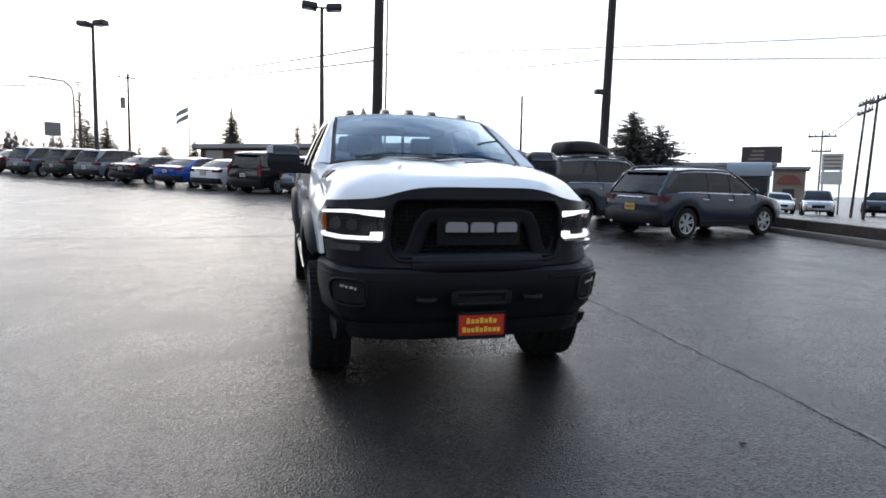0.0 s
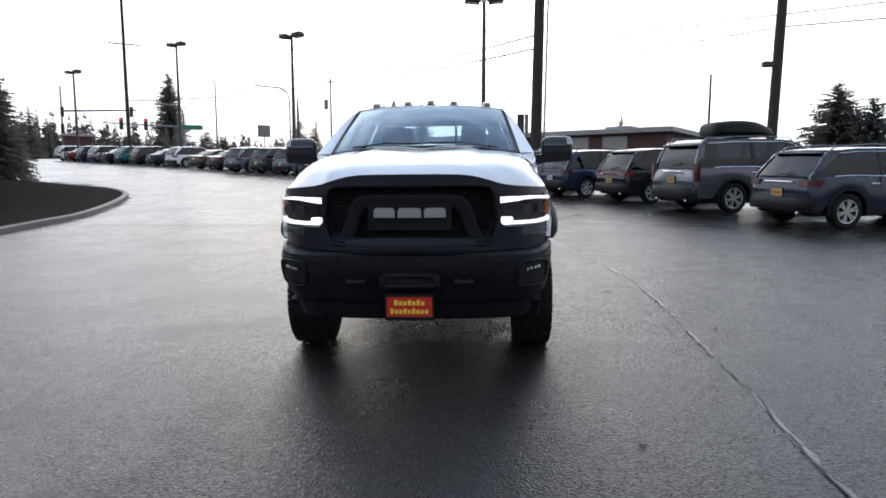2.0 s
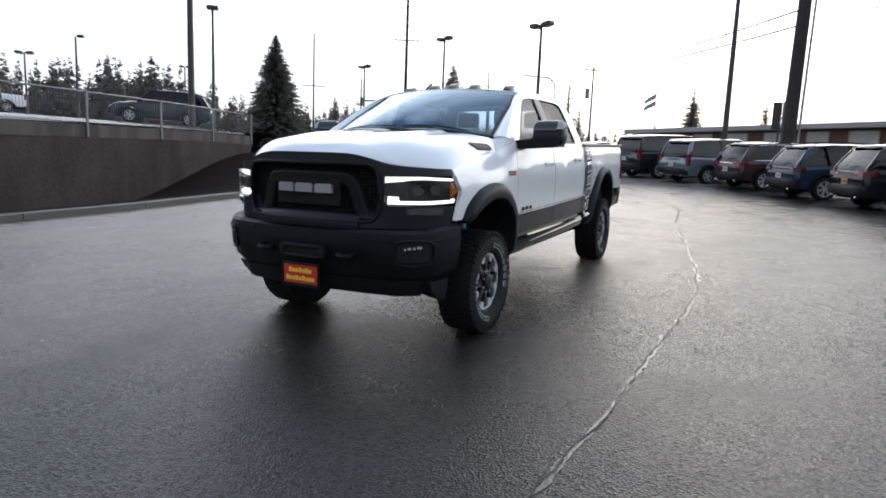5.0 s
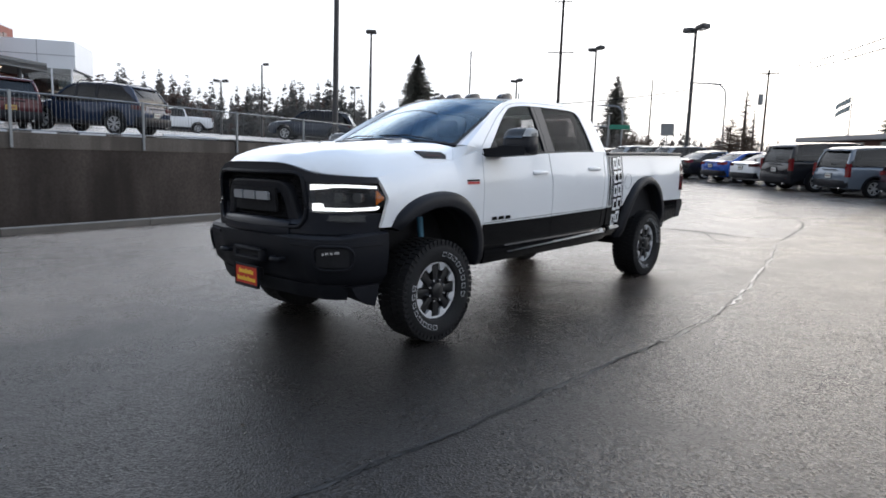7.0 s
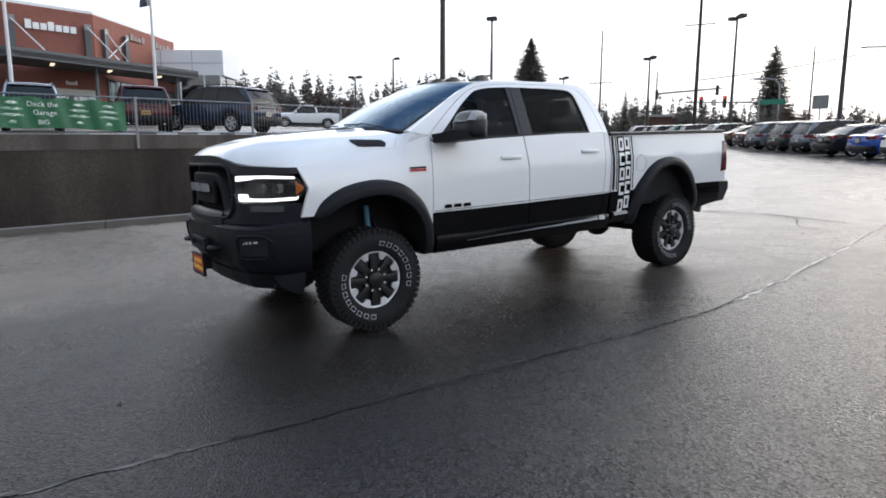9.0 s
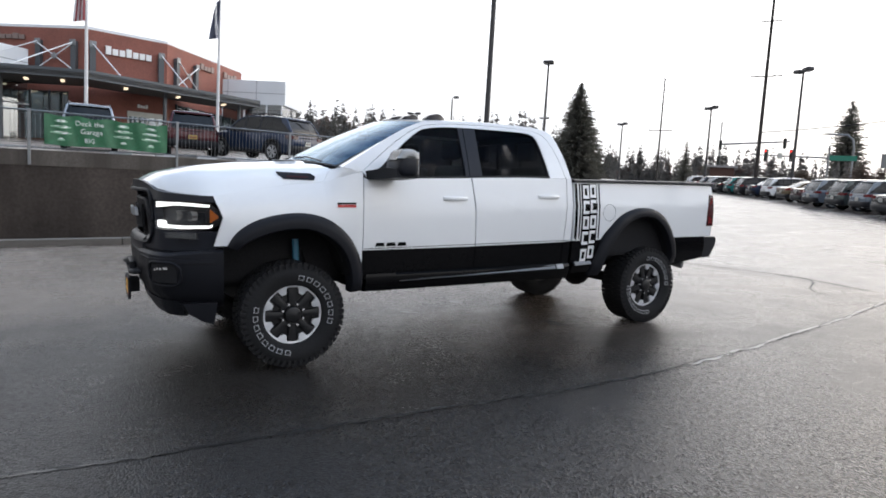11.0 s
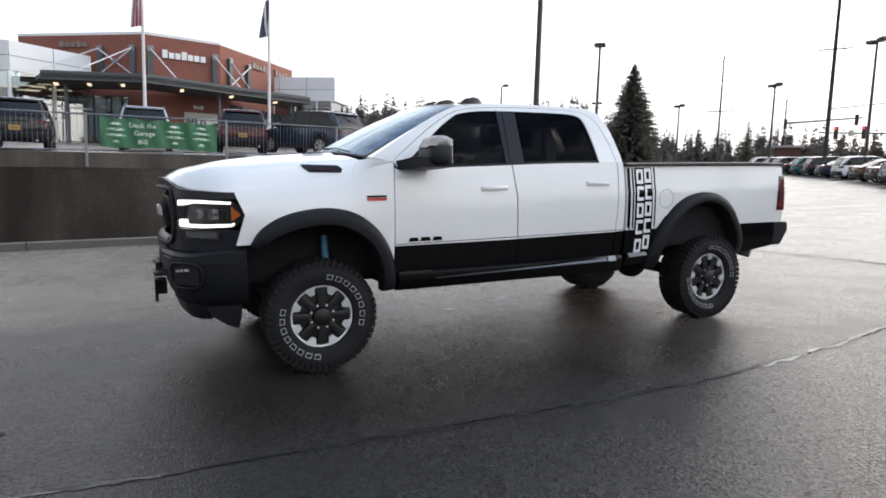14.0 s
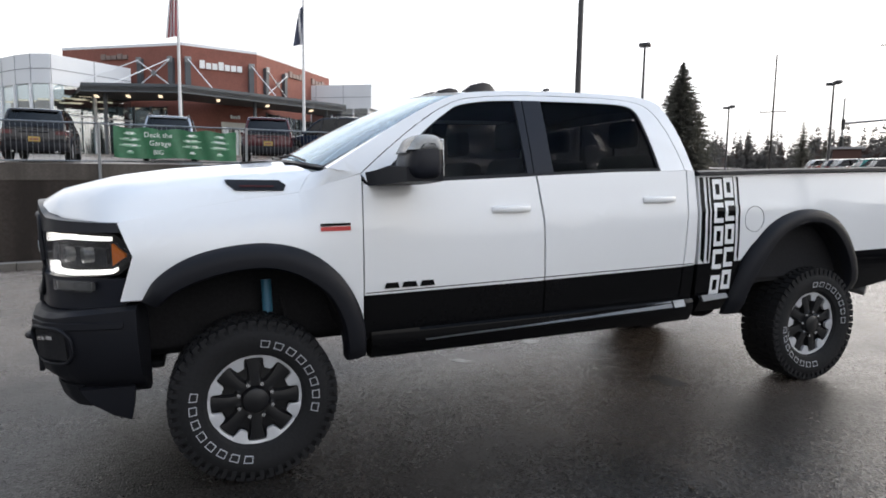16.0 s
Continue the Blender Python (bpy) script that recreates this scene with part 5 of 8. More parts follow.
def lamp_band(s0, s1, zlo, zhi, out, depth, n=22):
    bm = B()
    rows = []
    for s in np.linspace(s0, s1, n):
        x, y = lamp_path(s)
        x2, y2 = lamp_path(min(1, s + 0.02))
        x1, y1 = lamp_path(max(0, s - 0.02))
        nn = Vector((-(y2 - y1), x2 - x1, 0)).normalized() * -1
        o = Vector((x, y, 0)) + nn * out
        i = o - nn * depth
        zl, zh = zlo(s) if callable(zlo) else zlo, zhi(s) if callable(zhi) else zhi
        rows.append([(o.x, o.y, zl), (o.x, o.y, zh), (i.x, i.y, zh), (i.x, i.y, zl)])
    loft(bm, rows)
    return bm


ztop = lambda s: table(s, (0, 0.5, 0.85, 1.0), (1.238, 1.240, 1.228, 1.150))
zbot = lambda s: table(s, (0, 0.5, 0.85, 1.0), (1.050, 1.050, 1.058, 1.120))
hb = pair("headlamp", lamp_band(0, 1, lambda s: zbot(s) - 0.012, lambda s: ztop(s) + 0.008, -0.055, 0.05), M["under"], truck, "headlamp with bright LED bars round a dark core")
for s_, parent in zip((1, -1), hb):
    def both(bm):
        return bm if s_ == 1 else mirrored(bm)
    part("led_bar", both(lamp_band(0.0, 0.85, lambda s: ztop(s) - table(s, (0, 0.25, 0.3, 1), (0.042, 0.031, 0.024, 0.017)), lambda s: ztop(s) - 0.003, 0.0, 0.03)), M["led"], parent, "lit upper LED bar")
    part("led_bar", both(lamp_band(0.03, 0.88, lambda s: zbot(s) + 0.003, lambda s: zbot(s) + table(s, (0, 0.16, 0.165, 0.8, 1), (0.054, 0.052, 0.024, 0.022, 0.010)), 0.0, 0.03, 60)), M["led"], parent, "lit lower LED bar")
    part("lamp_core", both(lamp_band(0.12, 0.80, lambda s: zbot(s) + 0.045, lambda s: ztop(s) - 0.06, -0.035, 0.02)), M["plastic"], parent)
    for s in (0.38, 0.60):
        x, y = lamp_path(s)
        part("projector", both(frustum(B(), (x - 0.015, y + 0.05, 1.145), (x, y + 0.012, 1.145), 0.040, 0.036, 18)), M["lamp_glass"], parent, "round projector lens")
    part("side_marker", both(lamp_band(0.855, 0.945, lambda s: zbot(s) + 0.036, lambda s: ztop(s) - 0.030, -0.012, 0.02)), M["amber"], parent, "amber side marker")
    lens = part("lens", both(lamp_band(0.0, 0.985, lambda s: zbot(s), lambda s: ztop(s), 0.010, 0.004)), M["lens"], parent)
    lens.visible_shadow = False
    part("lower_reflector", both(lamp_band(0.26, 0.72, 0.980, 1.030, 0.018, 0.03)), M["lens"], parent, "clear lower reflector")
    part("lower_reflector_back", both(lamp_band(0.28, 0.70, 0.986, 1.024, 0.008, 0.02)), M["lamp_glass"], parent)


# front bumper
def bumper_path(s):
    x = table(s, (0, 0.35, 0.6, 0.75, 0.87, 0.94, 1), (0, 0.42, 0.69, 0.81, 0.90, 0.945, 0.972))
    y = table(s, (0, 0.35, 0.6, 0.75, 0.87, 0.94, 1), (-1.022, -1.006, -0.958, -0.895, -0.79, -0.66, -0.50))
    return x, y


def bumper_band(prof, s0=-1, s1=1, n=61, out=0.0):
    bm = B()
    rows = []
    for s in np.linspace(s0, s1, n):
        a = abs(s)
        x, y = bumper_path(a)
        x2, y2 = bumper_path(min(1, a + 0.03))
        x1, y1 = bumper_path(max(0, a - 0.03))
        nn = Vector(((y2 - y1), -(x2 - x1), 0)).normalized()
        row = []
        for o, z in (prof(a) if callable(prof) else prof):
            p = Vector((x, y, 0)) + nn * (o + out)
            row.append((math.copysign(p.x, s) if s else 0.0, p.y, z))
        rows.append(row)
    loft(bm, rows)
    return bm


def bump_prof(a):
    rise = 0.0 if a < 0.8 else 0.03 * (a - 0.8) / 0.2
    low = table(a, (0, 0.5, 0.75, 0.9, 1.0), (0.475, 0.470, 0.468, 0.47, 0.47))
    step = 0.0 if a < 0.45 else 0.016 * sstep(0.45, 0.55, a)
    return [(-0.10, 0.885 + rise), (-0.030, 0.882 + rise), (-0.004, 0.862 + rise), (0.0, 0.80), (step * 0.2 - 0.010, 0.715), (-0.030 + step, 0.69), (-0.045 + step, 0.60), (-0.085, 0.54), (-0.14, low + 0.01), (-0.18, low), (-0.21, low + 0.02), (-0.21, 0.86)]


bump = part("front_bumper", bumper_band(bump_prof), M["plastic"], truck, "textured black steel front bumper", smooth=35)
for s in (-1, 1):
    part("bumper_ridge", bumper_band([(-0.02, 0.850), (0.005, 0.842), (0.006, 0.815), (-0.02, 0.80)], s * 0.40, s * 0.98, 24), M["plastic"], bump)
    pk = part("fog_pocket", bumper_band([(-0.03, 0.668), (-0.002, 0.672), (0.004, 0.80), (-0.02, 0.806)], s * 0.63, s * 0.86, 14), M["under"], bump, "recessed fog lamp pocket")
    for q, w, dz in ((0.685, 0.016, -0.006), (0.712, 0.024, 0.0), (0.748, 0.016, 0.003), (0.772, 0.030, 0.006)):
        part("fog_lamp", bumper_band([(0.0, 0.757 + dz), (0.012, 0.761 + dz), (0.012, 0.778 + dz), (0.0, 0.784 + dz)], s * q, s * (q + w), 3), M["chrome"], pk, "small bright fog lamp element")
    rim = []
    for a in np.linspace(0, math.tau, 41):
        q = 0.745 + 0.135 * abs(math.cos(a)) ** 0.45 * math.copysign(1, math.cos(a))
        zz = 0.735 + 0.085 * abs(math.sin(a)) ** 0.6 * math.copysign(1, math.sin(a))
        bx, by = bumper_path(q)
        ex, ey = bumper_path(min(1, q + 0.03))
        fx, fy = bumper_path(q - 0.03)
        nn = Vector((ey - fy, fx - ex, 0)).normalized()
        off = float(np.interp(zz, (0.60, 0.69, 0.715, 0.80, 0.86), (-0.026, -0.012, -0.004, 0.004, 0.0))) + 0.006
        rim.append((s * (bx + nn.x * off), by + nn.y * off, zz))
    part("pocket_rim", tube(B(), rim, 0.009, 8), M["plastic"], bump, "rounded rim of the fog lamp pocket", smooth=60)
    hk = [(s * 0.30, -0.99, 0.70), (s * 0.30, -1.035, 0.70), (s * 0.33, -1.055, 0.70), (s * 0.37, -1.055, 0.70), (s * 0.40, -1.035, 0.70), (s * 0.40, -0.99, 0.70)]
    part("tow_hook", tube(B(), hk, 0.018, 8), M["plastic"], bump, "black tow hook")
    bm = B()
    loft(bm, [[(s * 0.87, -0.76, 0.52), (s * 0.895, -0.53, 0.52), (s * 0.80, -0.53, 0.52), (s * 0.74, -0.80, 0.52)], [(s * 0.865, -0.72, 0.45), (s * 0.89, -0.54, 0.43), (s * 0.82, -0.54, 0.43), (s * 0.75, -0.75, 0.45)], [(s * 0.86, -0.63, 0.38), (s * 0.875, -0.555, 0.355), (s * 0.84, -0.555, 0.355), (s * 0.80, -0.63, 0.385)]])
    part("air_deflector", bm, M["plastic"], bump, "black air deflector before the wheel", smooth=30)
bm = B()
box(bm, -0.20, 0.20, -1.055, -1.005, 0.725, 0.755, 0.012, 2)
box(bm, -0.20, 0.20, -1.055, -1.005, 0.655, 0.685, 0.012, 2)
box(bm, -0.20, -0.15, -1.055, -1.005, 0.655, 0.755, 0.012, 2)
box(bm, 0.15, 0.20, -1.055, -1.005, 0.655, 0.755, 0.012, 2)
part("winch_fairlead", bm, M["plastic"], bump, "black winch fairlead")
part("lower_valance", bumper_band([(-0.08, 0.53), (-0.10, 0.46), (-0.13, 0.415), (-0.22, 0.41), (-0.22, 0.53)], -0.86, 0.86, 41), M["plastic"], bump, "black skirt under the bumper", smooth=50)
part("winch_slot", box(B(), -0.15, 0.15, -1.035, -1.01, 0.685, 0.725), M["under"], bump, smooth=0)
part("skid_plate", box(B(), -0.55, 0.55, -0.80, -0.42, 0.50, 0.54, 0.01, 1), M["under"], truck)
pl = part("number_plate", box(B(), -0.155, 0.152, -1.062, -1.047, 0.458, 0.614, 0.006, 1), M["plate_red"], bump, "red dealer plate with yellow print in a dark frame")
bm = B()
for x0, x1, z0, z1 in ((-0.162, 0.159, 0.606, 0.620), (-0.162, 0.159, 0.450, 0.474), (-0.162, -0.150, 0.45, 0.62), (0.147, 0.159, 0.45, 0.62)):
    box(bm, x0, x1, -1.068, -1.045, z0, z1, 0.003, 1)
part("plate_frame", bm, M["plastic"], pl)
for z, x0, cnt, w in ((0.568, -0.10, 7, 0.022), (0.512, -0.125, 9, 0.021)):
    bm = B()
    for k in range(cnt):
        hh = 0.034 if k in (0, 3, 5) else 0.026
        box(bm, x0 + k * (w + 0.007), x0 + k * (w + 0.007) + w, -1.066, -1.061, z - 0.017, z - 0.017 + hh)
    part("print_bar", bm, M["plate_yellow"], pl, smooth=0)
part("plate_bracket", box(B(), -0.10, 0.10, -1.05, -0.98, 0.50, 0.60), M["under"], bump, smooth=0)

# badges, handles, vents, fuel door, lamps, decals
def shoulder(y, z, out):
    """A point on the rounded shoulder of the bonnet at height z."""
    lo, hi = 0.70, fender_edge(y)
    for _ in range(24):
        mid = (lo + hi) / 2
        lo, hi = (mid, hi) if hood_z(mid, y) > z else (lo, mid)
    return Vector((lo + out, y, z + 0.3 * out))


for s in (1, -1):
    def hand(bm):
        return bm if s == 1 else mirrored(bm)
    for y0, y1, z in ((1.285, 1.525, 1.292), (2.305, 2.55, 1.318)):
        bm = B()
        loft(bm, [[(skin(y, z) + o, y, z + h) for o, h in ((-0.01, -0.019), (0.022 * e, -0.016), (0.029 * e, 0.0), (0.022 * e, 0.014), (-0.01, 0.017))] for y, e in ((y0, 0.3), (y0 + 0.03, 1), (y1 - 0.03, 1), (y1, 0.3))])
        hd = part("door_handle", hand(bm), M["white"], truck, "white pull handle")
        # flat disc on the door; the recess's shade is a slightly greyer white
        part("handle_recess", hand(plate(B(), [((y0 + y1) / 2 + 0.10 * math.cos(a), z + 0.03 * math.sin(a)) for a in np.linspace(0, math.tau, 17)[:-1]], lambda u, v: Vector((skin(u, v) + 0.002, u, v)), None, 0.5)), surf("shaded_white_recess", (0.72, 0.73, 0.74), rough=0.35, vary=0.02), hd)
    bm = plate(B(), [(-0.085, 1.462), (0.17, 1.455), (0.20, 1.43), (0.185, 1.405), (-0.04, 1.41), (-0.075, 1.44)], lambda y, z: shoulder(y, z + 0.012, 0.008), lambda c: c + Vector((-0.02, 0, -0.01)), 0.06)
    vt = part("hood_vent", hand(bm), M["plastic"], truck, "black bonnet side vent")
    bm = plate(B(), [(-0.02, 1.432), (0.14, 1.428), (0.14, 1.420), (-0.02, 1.424)], lambda y, z: shoulder(y, z + 0.012, 0.012), None, 0.1)
    part("vent_badge", hand(bm), M["vent_insert"], vt)
    bm = plate(B(), [(0.345, 1.238), (0.495, 1.238), (0.495, 1.252), (0.345, 1.252)], lambda y, z: Vector((skin(y, z) + 0.006, y, z)), None, 0.2)
    part("fender_badge", hand(bm), M["gloss_black"], truck, "small black and red badge")
    bm = plate(B(), [(0.345, 1.214), (0.495, 1.214), (0.495, 1.235), (0.345, 1.235)], lambda y, z: Vector((skin(y, z) + 0.006, y, z)), None, 0.2)
    part("fender_badge", hand(bm), M["red_badge"], truck)
    for y0, y1 in ((0.662, 0.745), (0.756, 0.845), (0.857, 0.942)):
        bm = plate(B(), [(y0, 0.902), (y1, 0.902), (y1 - 0.010, 0.932), (y0 + 0.010, 0.932)], lambda y, z: Vector((skin(y, z) + 0.006, y, z)), None, 0.2)
        part("door_badge", hand(bm), M["gloss_black"], truck, "plain black badge block")
    bm = B()
    tube(bm, [(skin(3.2, 1.165) + 0.002, 3.203 + 0.083 * math.cos(a), 1.17 + 0.085 * math.sin(a)) for a in np.linspace(0, math.tau, 33)], 0.002, 4)
    part("fuel_door", hand(bm), M["fascia"], truck, "round fuel door outline")
    # door edge shadow lines and pinstripe above the black stripe
    part("pinstripe", hand(plate(B(), [(0.565, 0.883), (2.70, 0.902), (2.70, 0.907), (0.565, 0.888)], lambda y, z: Vector((skin(y, z) + 0.002, y, z)), None, 0.15)), M["gloss_black"], truck)
    # bed graphic
    dec = part("bed_graphic", hand(plate(B(), [(2.835, 0.893), (3.04, 0.893), (3.035, 1.452), (2.835, 1.450)], lambda y, z: Vector((skin(y, z) + 0.003, y, z)), None, 0.022)), M["gloss_black"], truck, "black bed side graphic with white blocks")
    for y0, y1 in ((2.752, 2.785), (2.805, 2.822), (3.06, 3.075)):
        part("graphic_line", hand(plate(B(), [(y0, 0.93 + (y0 - 2.75) * 0.0), (y1, 0.90), (y1, 1.45), (y0, 1.45)], lambda y, z: Vector((skin(y, z) + 0.003, y, z)), None, 0.022)), M["gloss_black"], dec)
    for y0, y1, ztp, cnt in ((2.945, 3.022, 1.445, 5), (2.852, 2.930, 1.435, 5)):
        for k in range(cnt):
            zt = ztp - 0.150 * k
            zb = zt - 0.128
            if k == 4 and y0 < 2.9:
                zb, zt = zb - 0.02, zt - 0.02
            m1, m2 = 0.022, 0.03
            for (a0, a1, b0, b1) in ((y0, y1, zt - m2, zt), (y0, y1, zb, zb + m2), (y0, y0 + m1, zb, zt), (y1 - m1, y1, zb, zt))[: 4 if k % 2 == 0 else 3]:
                part("graphic_block", hand(plate(B(), [(a0, b0), (a1, b0), (a1, b1), (a0, b1)], lambda y, z: Vector((skin(y, z) + 0.0065, y, z)), None, 0.03)), M["white"], dec)
    # tail lamp
    bm = B()
    loft(bm, [[(skin(4.7, z) + 0.006, y0, z), (skin(4.7, z) + 0.008, 4.80, z), (0.93, 4.835, z), (0.80, 4.835, z), (0.80, 4.78, z)] for z, y0 in ((1.02, 4.693), (1.1, 4.70), (1.2, 4.71), (1.3, 4.728), (1.362, 4.75))])
    tl = part("tail_lamp", hand(bm), M["tail_dark"], truck, "dark red tail lamp")
    part("lamp_band", hand(plate(B(), [(4.715, 1.05), (4.78, 1.05), (4.79, 1.33), (4.75, 1.33)], lambda y, z: Vector((skin(4.7, z) + 0.011, y, z)), None, 0.2)), M["tail_red"], tl)
    # rear bumper wrap
    bm = B()
    loft(bm, [[(0.965, 4.20, 0.895), (0.975, 4.20, 0.80), (0.95, 4.20, 0.60), (0.85, 4.20, 0.60), (0.85, 4.20, 0.895)], [(0.968, 4.70, 0.897), (0.98, 4.70, 0.80), (0.955, 4.70, 0.66), (0.85, 4.70, 0.66), (0.85, 4.70, 0.897)]])
    part("rear_stripe", hand(bm), M["gloss_black"], truck, smooth=25)
    # mirror
    bm = B()
    loft(bm, [[(x, y0, z0), (x, y0, z1), (x, y1, z1), (x, y1, z0)] for x, y0, y1, z0, z1 in ((0.93, 0.585, 0.82, 1.432, 1.50), (1.02, 0.62, 0.86, 1.435, 1.51), (1.12, 0.66, 0.885, 1.442, 1.53), (1.28, 0.70, 0.885, 1.452, 1.52))])
    arm = part("mirror_arm", hand(bm), M["plastic"], truck, "black mirror arm", smooth=25)
    def mirror_ring(x, k, grow=0.0, floor=None):
        ring = []
        for a in np.linspace(0, math.tau, 25)[:-1]:
            c, d = math.cos(a), math.sin(a)
            z = 1.563 + (0.108 * k + grow) * abs(d) ** 0.5 * math.copysign(1, d)
            y = 0.795 + (0.090 * k + grow) * abs(c) ** 0.5 * math.copysign(1, c)
            if y < 0.795:
                y += 0.30 * max(0.0, z - 1.54) + 0.15 * max(0.0, 1.50 - z)
            ring.append((x, y, z if floor is None else max(z, floor)))
        return ring

    bm = B()
    loft(bm, [mirror_ring(x, k) for x, k in ((1.035, 0.60), (1.045, 0.82), (1.075, 0.96), (1.12, 1.0), (1.22, 1.0), (1.265, 0.97), (1.295, 0.86), (1.306, 0.62))])
    mh = part("mirror_housing", hand(bm), M["plastic_grey"], truck, "large dark tow mirror", smooth=60)
    bm = B()
    loft(bm, [mirror_ring(x, k, 0.004, 1.588) for x, k in ((1.050, 0.84), (1.078, 0.97), (1.12, 1.0), (1.21, 1.0), (1.25, 0.985))])
    part("mirror_cap", hand(bm), surf("grey_mirror_cap", (0.035, 0.037, 0.04), rough=0.25, spec=0.35, vary=0.1), mh, smooth=60)
    bm = B()
    loft(bm, [mirror_ring(x, k, 0.004, 1.600) for x, k in ((1.254, 0.98), (1.27, 0.955), (1.296, 0.86), (1.306, 0.70))])
    part("mirror_lamp", hand(bm), M["blinds"], mh, "clear marker lamp", smooth=60)
    part("mirror_glass", hand(box(B(), 1.07, 1.28, 0.883, 0.89, 1.475, 1.65, 0.003, 1)), M["chrome"], mh)
    part("mirror_sail", hand(plate(B(), [(0.61, 1.44), (0.80, 1.45), (0.80, 1.585), (0.785, 1.575)], lambda u, v: gh_pt((u, v), -0.004), lambda c: c + Vector((-0.03, 0, 0)), 0.2)), M["plastic"], truck)
bm = B()
rings = []
for x in np.linspace(-0.965, 0.965, 25):
    e = sstep(0.80, 0.965, abs(x))
    back = 4.965 - 0.05 * e
    rings.append([(x, 4.70, 0.66), (x, 4.82, 0.665), (x, back - 0.04, 0.745), (x, back, 0.80), (x, back, 0.868), (x, back - 0.02, 0.892), (x, 4.70, 0.895)])
loft(bm, rings)
rb = part("rear_bumper", bm, M["plastic"], truck, "black rear bumper", smooth=30)
part("bumper_step", box(B(), -0.60, 0.60, 4.80, 4.955, 0.8955, 0.905, 0.004, 1), M["plastic_grey"], rb)
pair("exhaust_tip", frustum(B(), (0.78, 4.40, 0.60), (0.90, 4.46, 0.575), 0.036, 0.040, 12), M["galv"], truck)

# underside
bm = B()
for s in (-1, 1):
    box(bm, s * 0.46 - 0.05, s * 0.46 + 0.05, -0.85, 4.75, 0.56, 0.76)
box(bm, -0.62, 0.62, -0.80, 0.52, 0.62, 1.28)
box(bm, -0.86, 0.86, 0.58, 2.70, 0.54, 0.66)
box(bm, -0.55, 0.55, 0.7, 1.5, 0.47, 0.6)
box(bm, -0.55, 0.05, 2.0, 3.0, 0.48, 0.7)
for y in (0.9, 1.7, 2.4, 2.9, 4.45):
    box(bm, -0.48, 0.48, y, y + 0.1, 0.55, 0.66)
part("chassis", bm, M["under"], truck, "black underbody frame", smooth=0)
for y, r in ((0.0, 0.05), (3.797, 0.055)):
    ax = part("axle", frustum(B(), (-0.78, y, 0.41), (0.78, y, 0.41), r, seg=12), M["under"], truck)
    bm = B()
    bmesh.ops.create_uvsphere(bm, u_segments=16, v_segments=10, radius=0.17, matrix=Matrix.Translation((-0.1 if y else 0.2, y, 0.41)))
    part("differential", bm, M["under"], ax)
for s in (-1, 1):
    part("damper", frustum(B(), (s * 0.72, 0.10, 0.62), (s * 0.69, 0.10, 0.95), 0.026, seg=12), M["blue_shock"], truck, "blue shock absorber")
    part("coil_spring", tube(B(), [(s * 0.52 + 0.06 * math.cos(a), 0.06 * math.sin(a), 0.5 + 0.065 * a / 2) for a in np.linspace(0, 15, 60)], 0.011, 6), M["under"], truck)
part("exhaust_pipe", tube(B(), [(0.35, 0.6, 0.57), (0.38, 2.0, 0.57), (0.6, 3.1, 0.58), (0.75, 3.6, 0.72), (0.78, 4.4, 0.6)], 0.032, 10), M["under"], truck)
part("silencer", frustum(B(), (0.30, 1.7, 0.59), (0.30, 2.35, 0.59), 0.10, seg=14), M["under"], truck)
part("brake_hose", tube(B(), [(0.72, 0.12, 0.52), (0.70, 0.2, 0.7), (0.62, 0.18, 0.85)], 0.01, 6), M["under"], truck)

# wheels
TR, TW = 0.402, 0.1425


def tyre_mesh():
    bm = B()
    prof = [(-0.10, 0.222), (-0.122, 0.24), (-0.140, 0.29), (-0.1425, 0.325), (-0.136, 0.354), (-0.124, 0.378), (-0.112, 0.388), (0.112, 0.388), (0.124, 0.378), (0.136, 0.354), (0.1425, 0.325), (0.140, 0.29), (0.122, 0.24), (0.10, 0.222)]
    revolve(bm, prof, 72, "X", closed=True)
    tm = B()
    n = 52
    for k in range(n):
        a = k * 360 / n
        for x0, x1, da, w in ((0.068, 0.134, 0, 0.018), (-0.134, -0.068, 3.0, 0.018), (0.006, 0.060, 3.8, 0.0155), (-0.060, -0.006, 1.0, 0.0155)):
            taper = 0.012 if abs(x0) > 0.06 or abs(x1) > 0.12 else 0
            m = pose(0, 0, 0, a + da, 0, 0)
            box(tm, x0, x1, -w, w, 0.380, TR - taper * 0.3, 0.0, 1, m)
        for s in (-1, 1):
            m = pose(0, 0, 0, a + (1.5 if s > 0 else 5), 0, 0)
            lo, hi = (0.120, 0.139) if s > 0 else (-0.139, -0.120)
            box(tm, lo, hi, -0.011, 0.011, 0.350, 0.390, 0.0, 1, m)
    return mesh_of("tyre", bm, M["rubber"], 30), mesh_of("tread_block", tm, M["rubber"], 0)


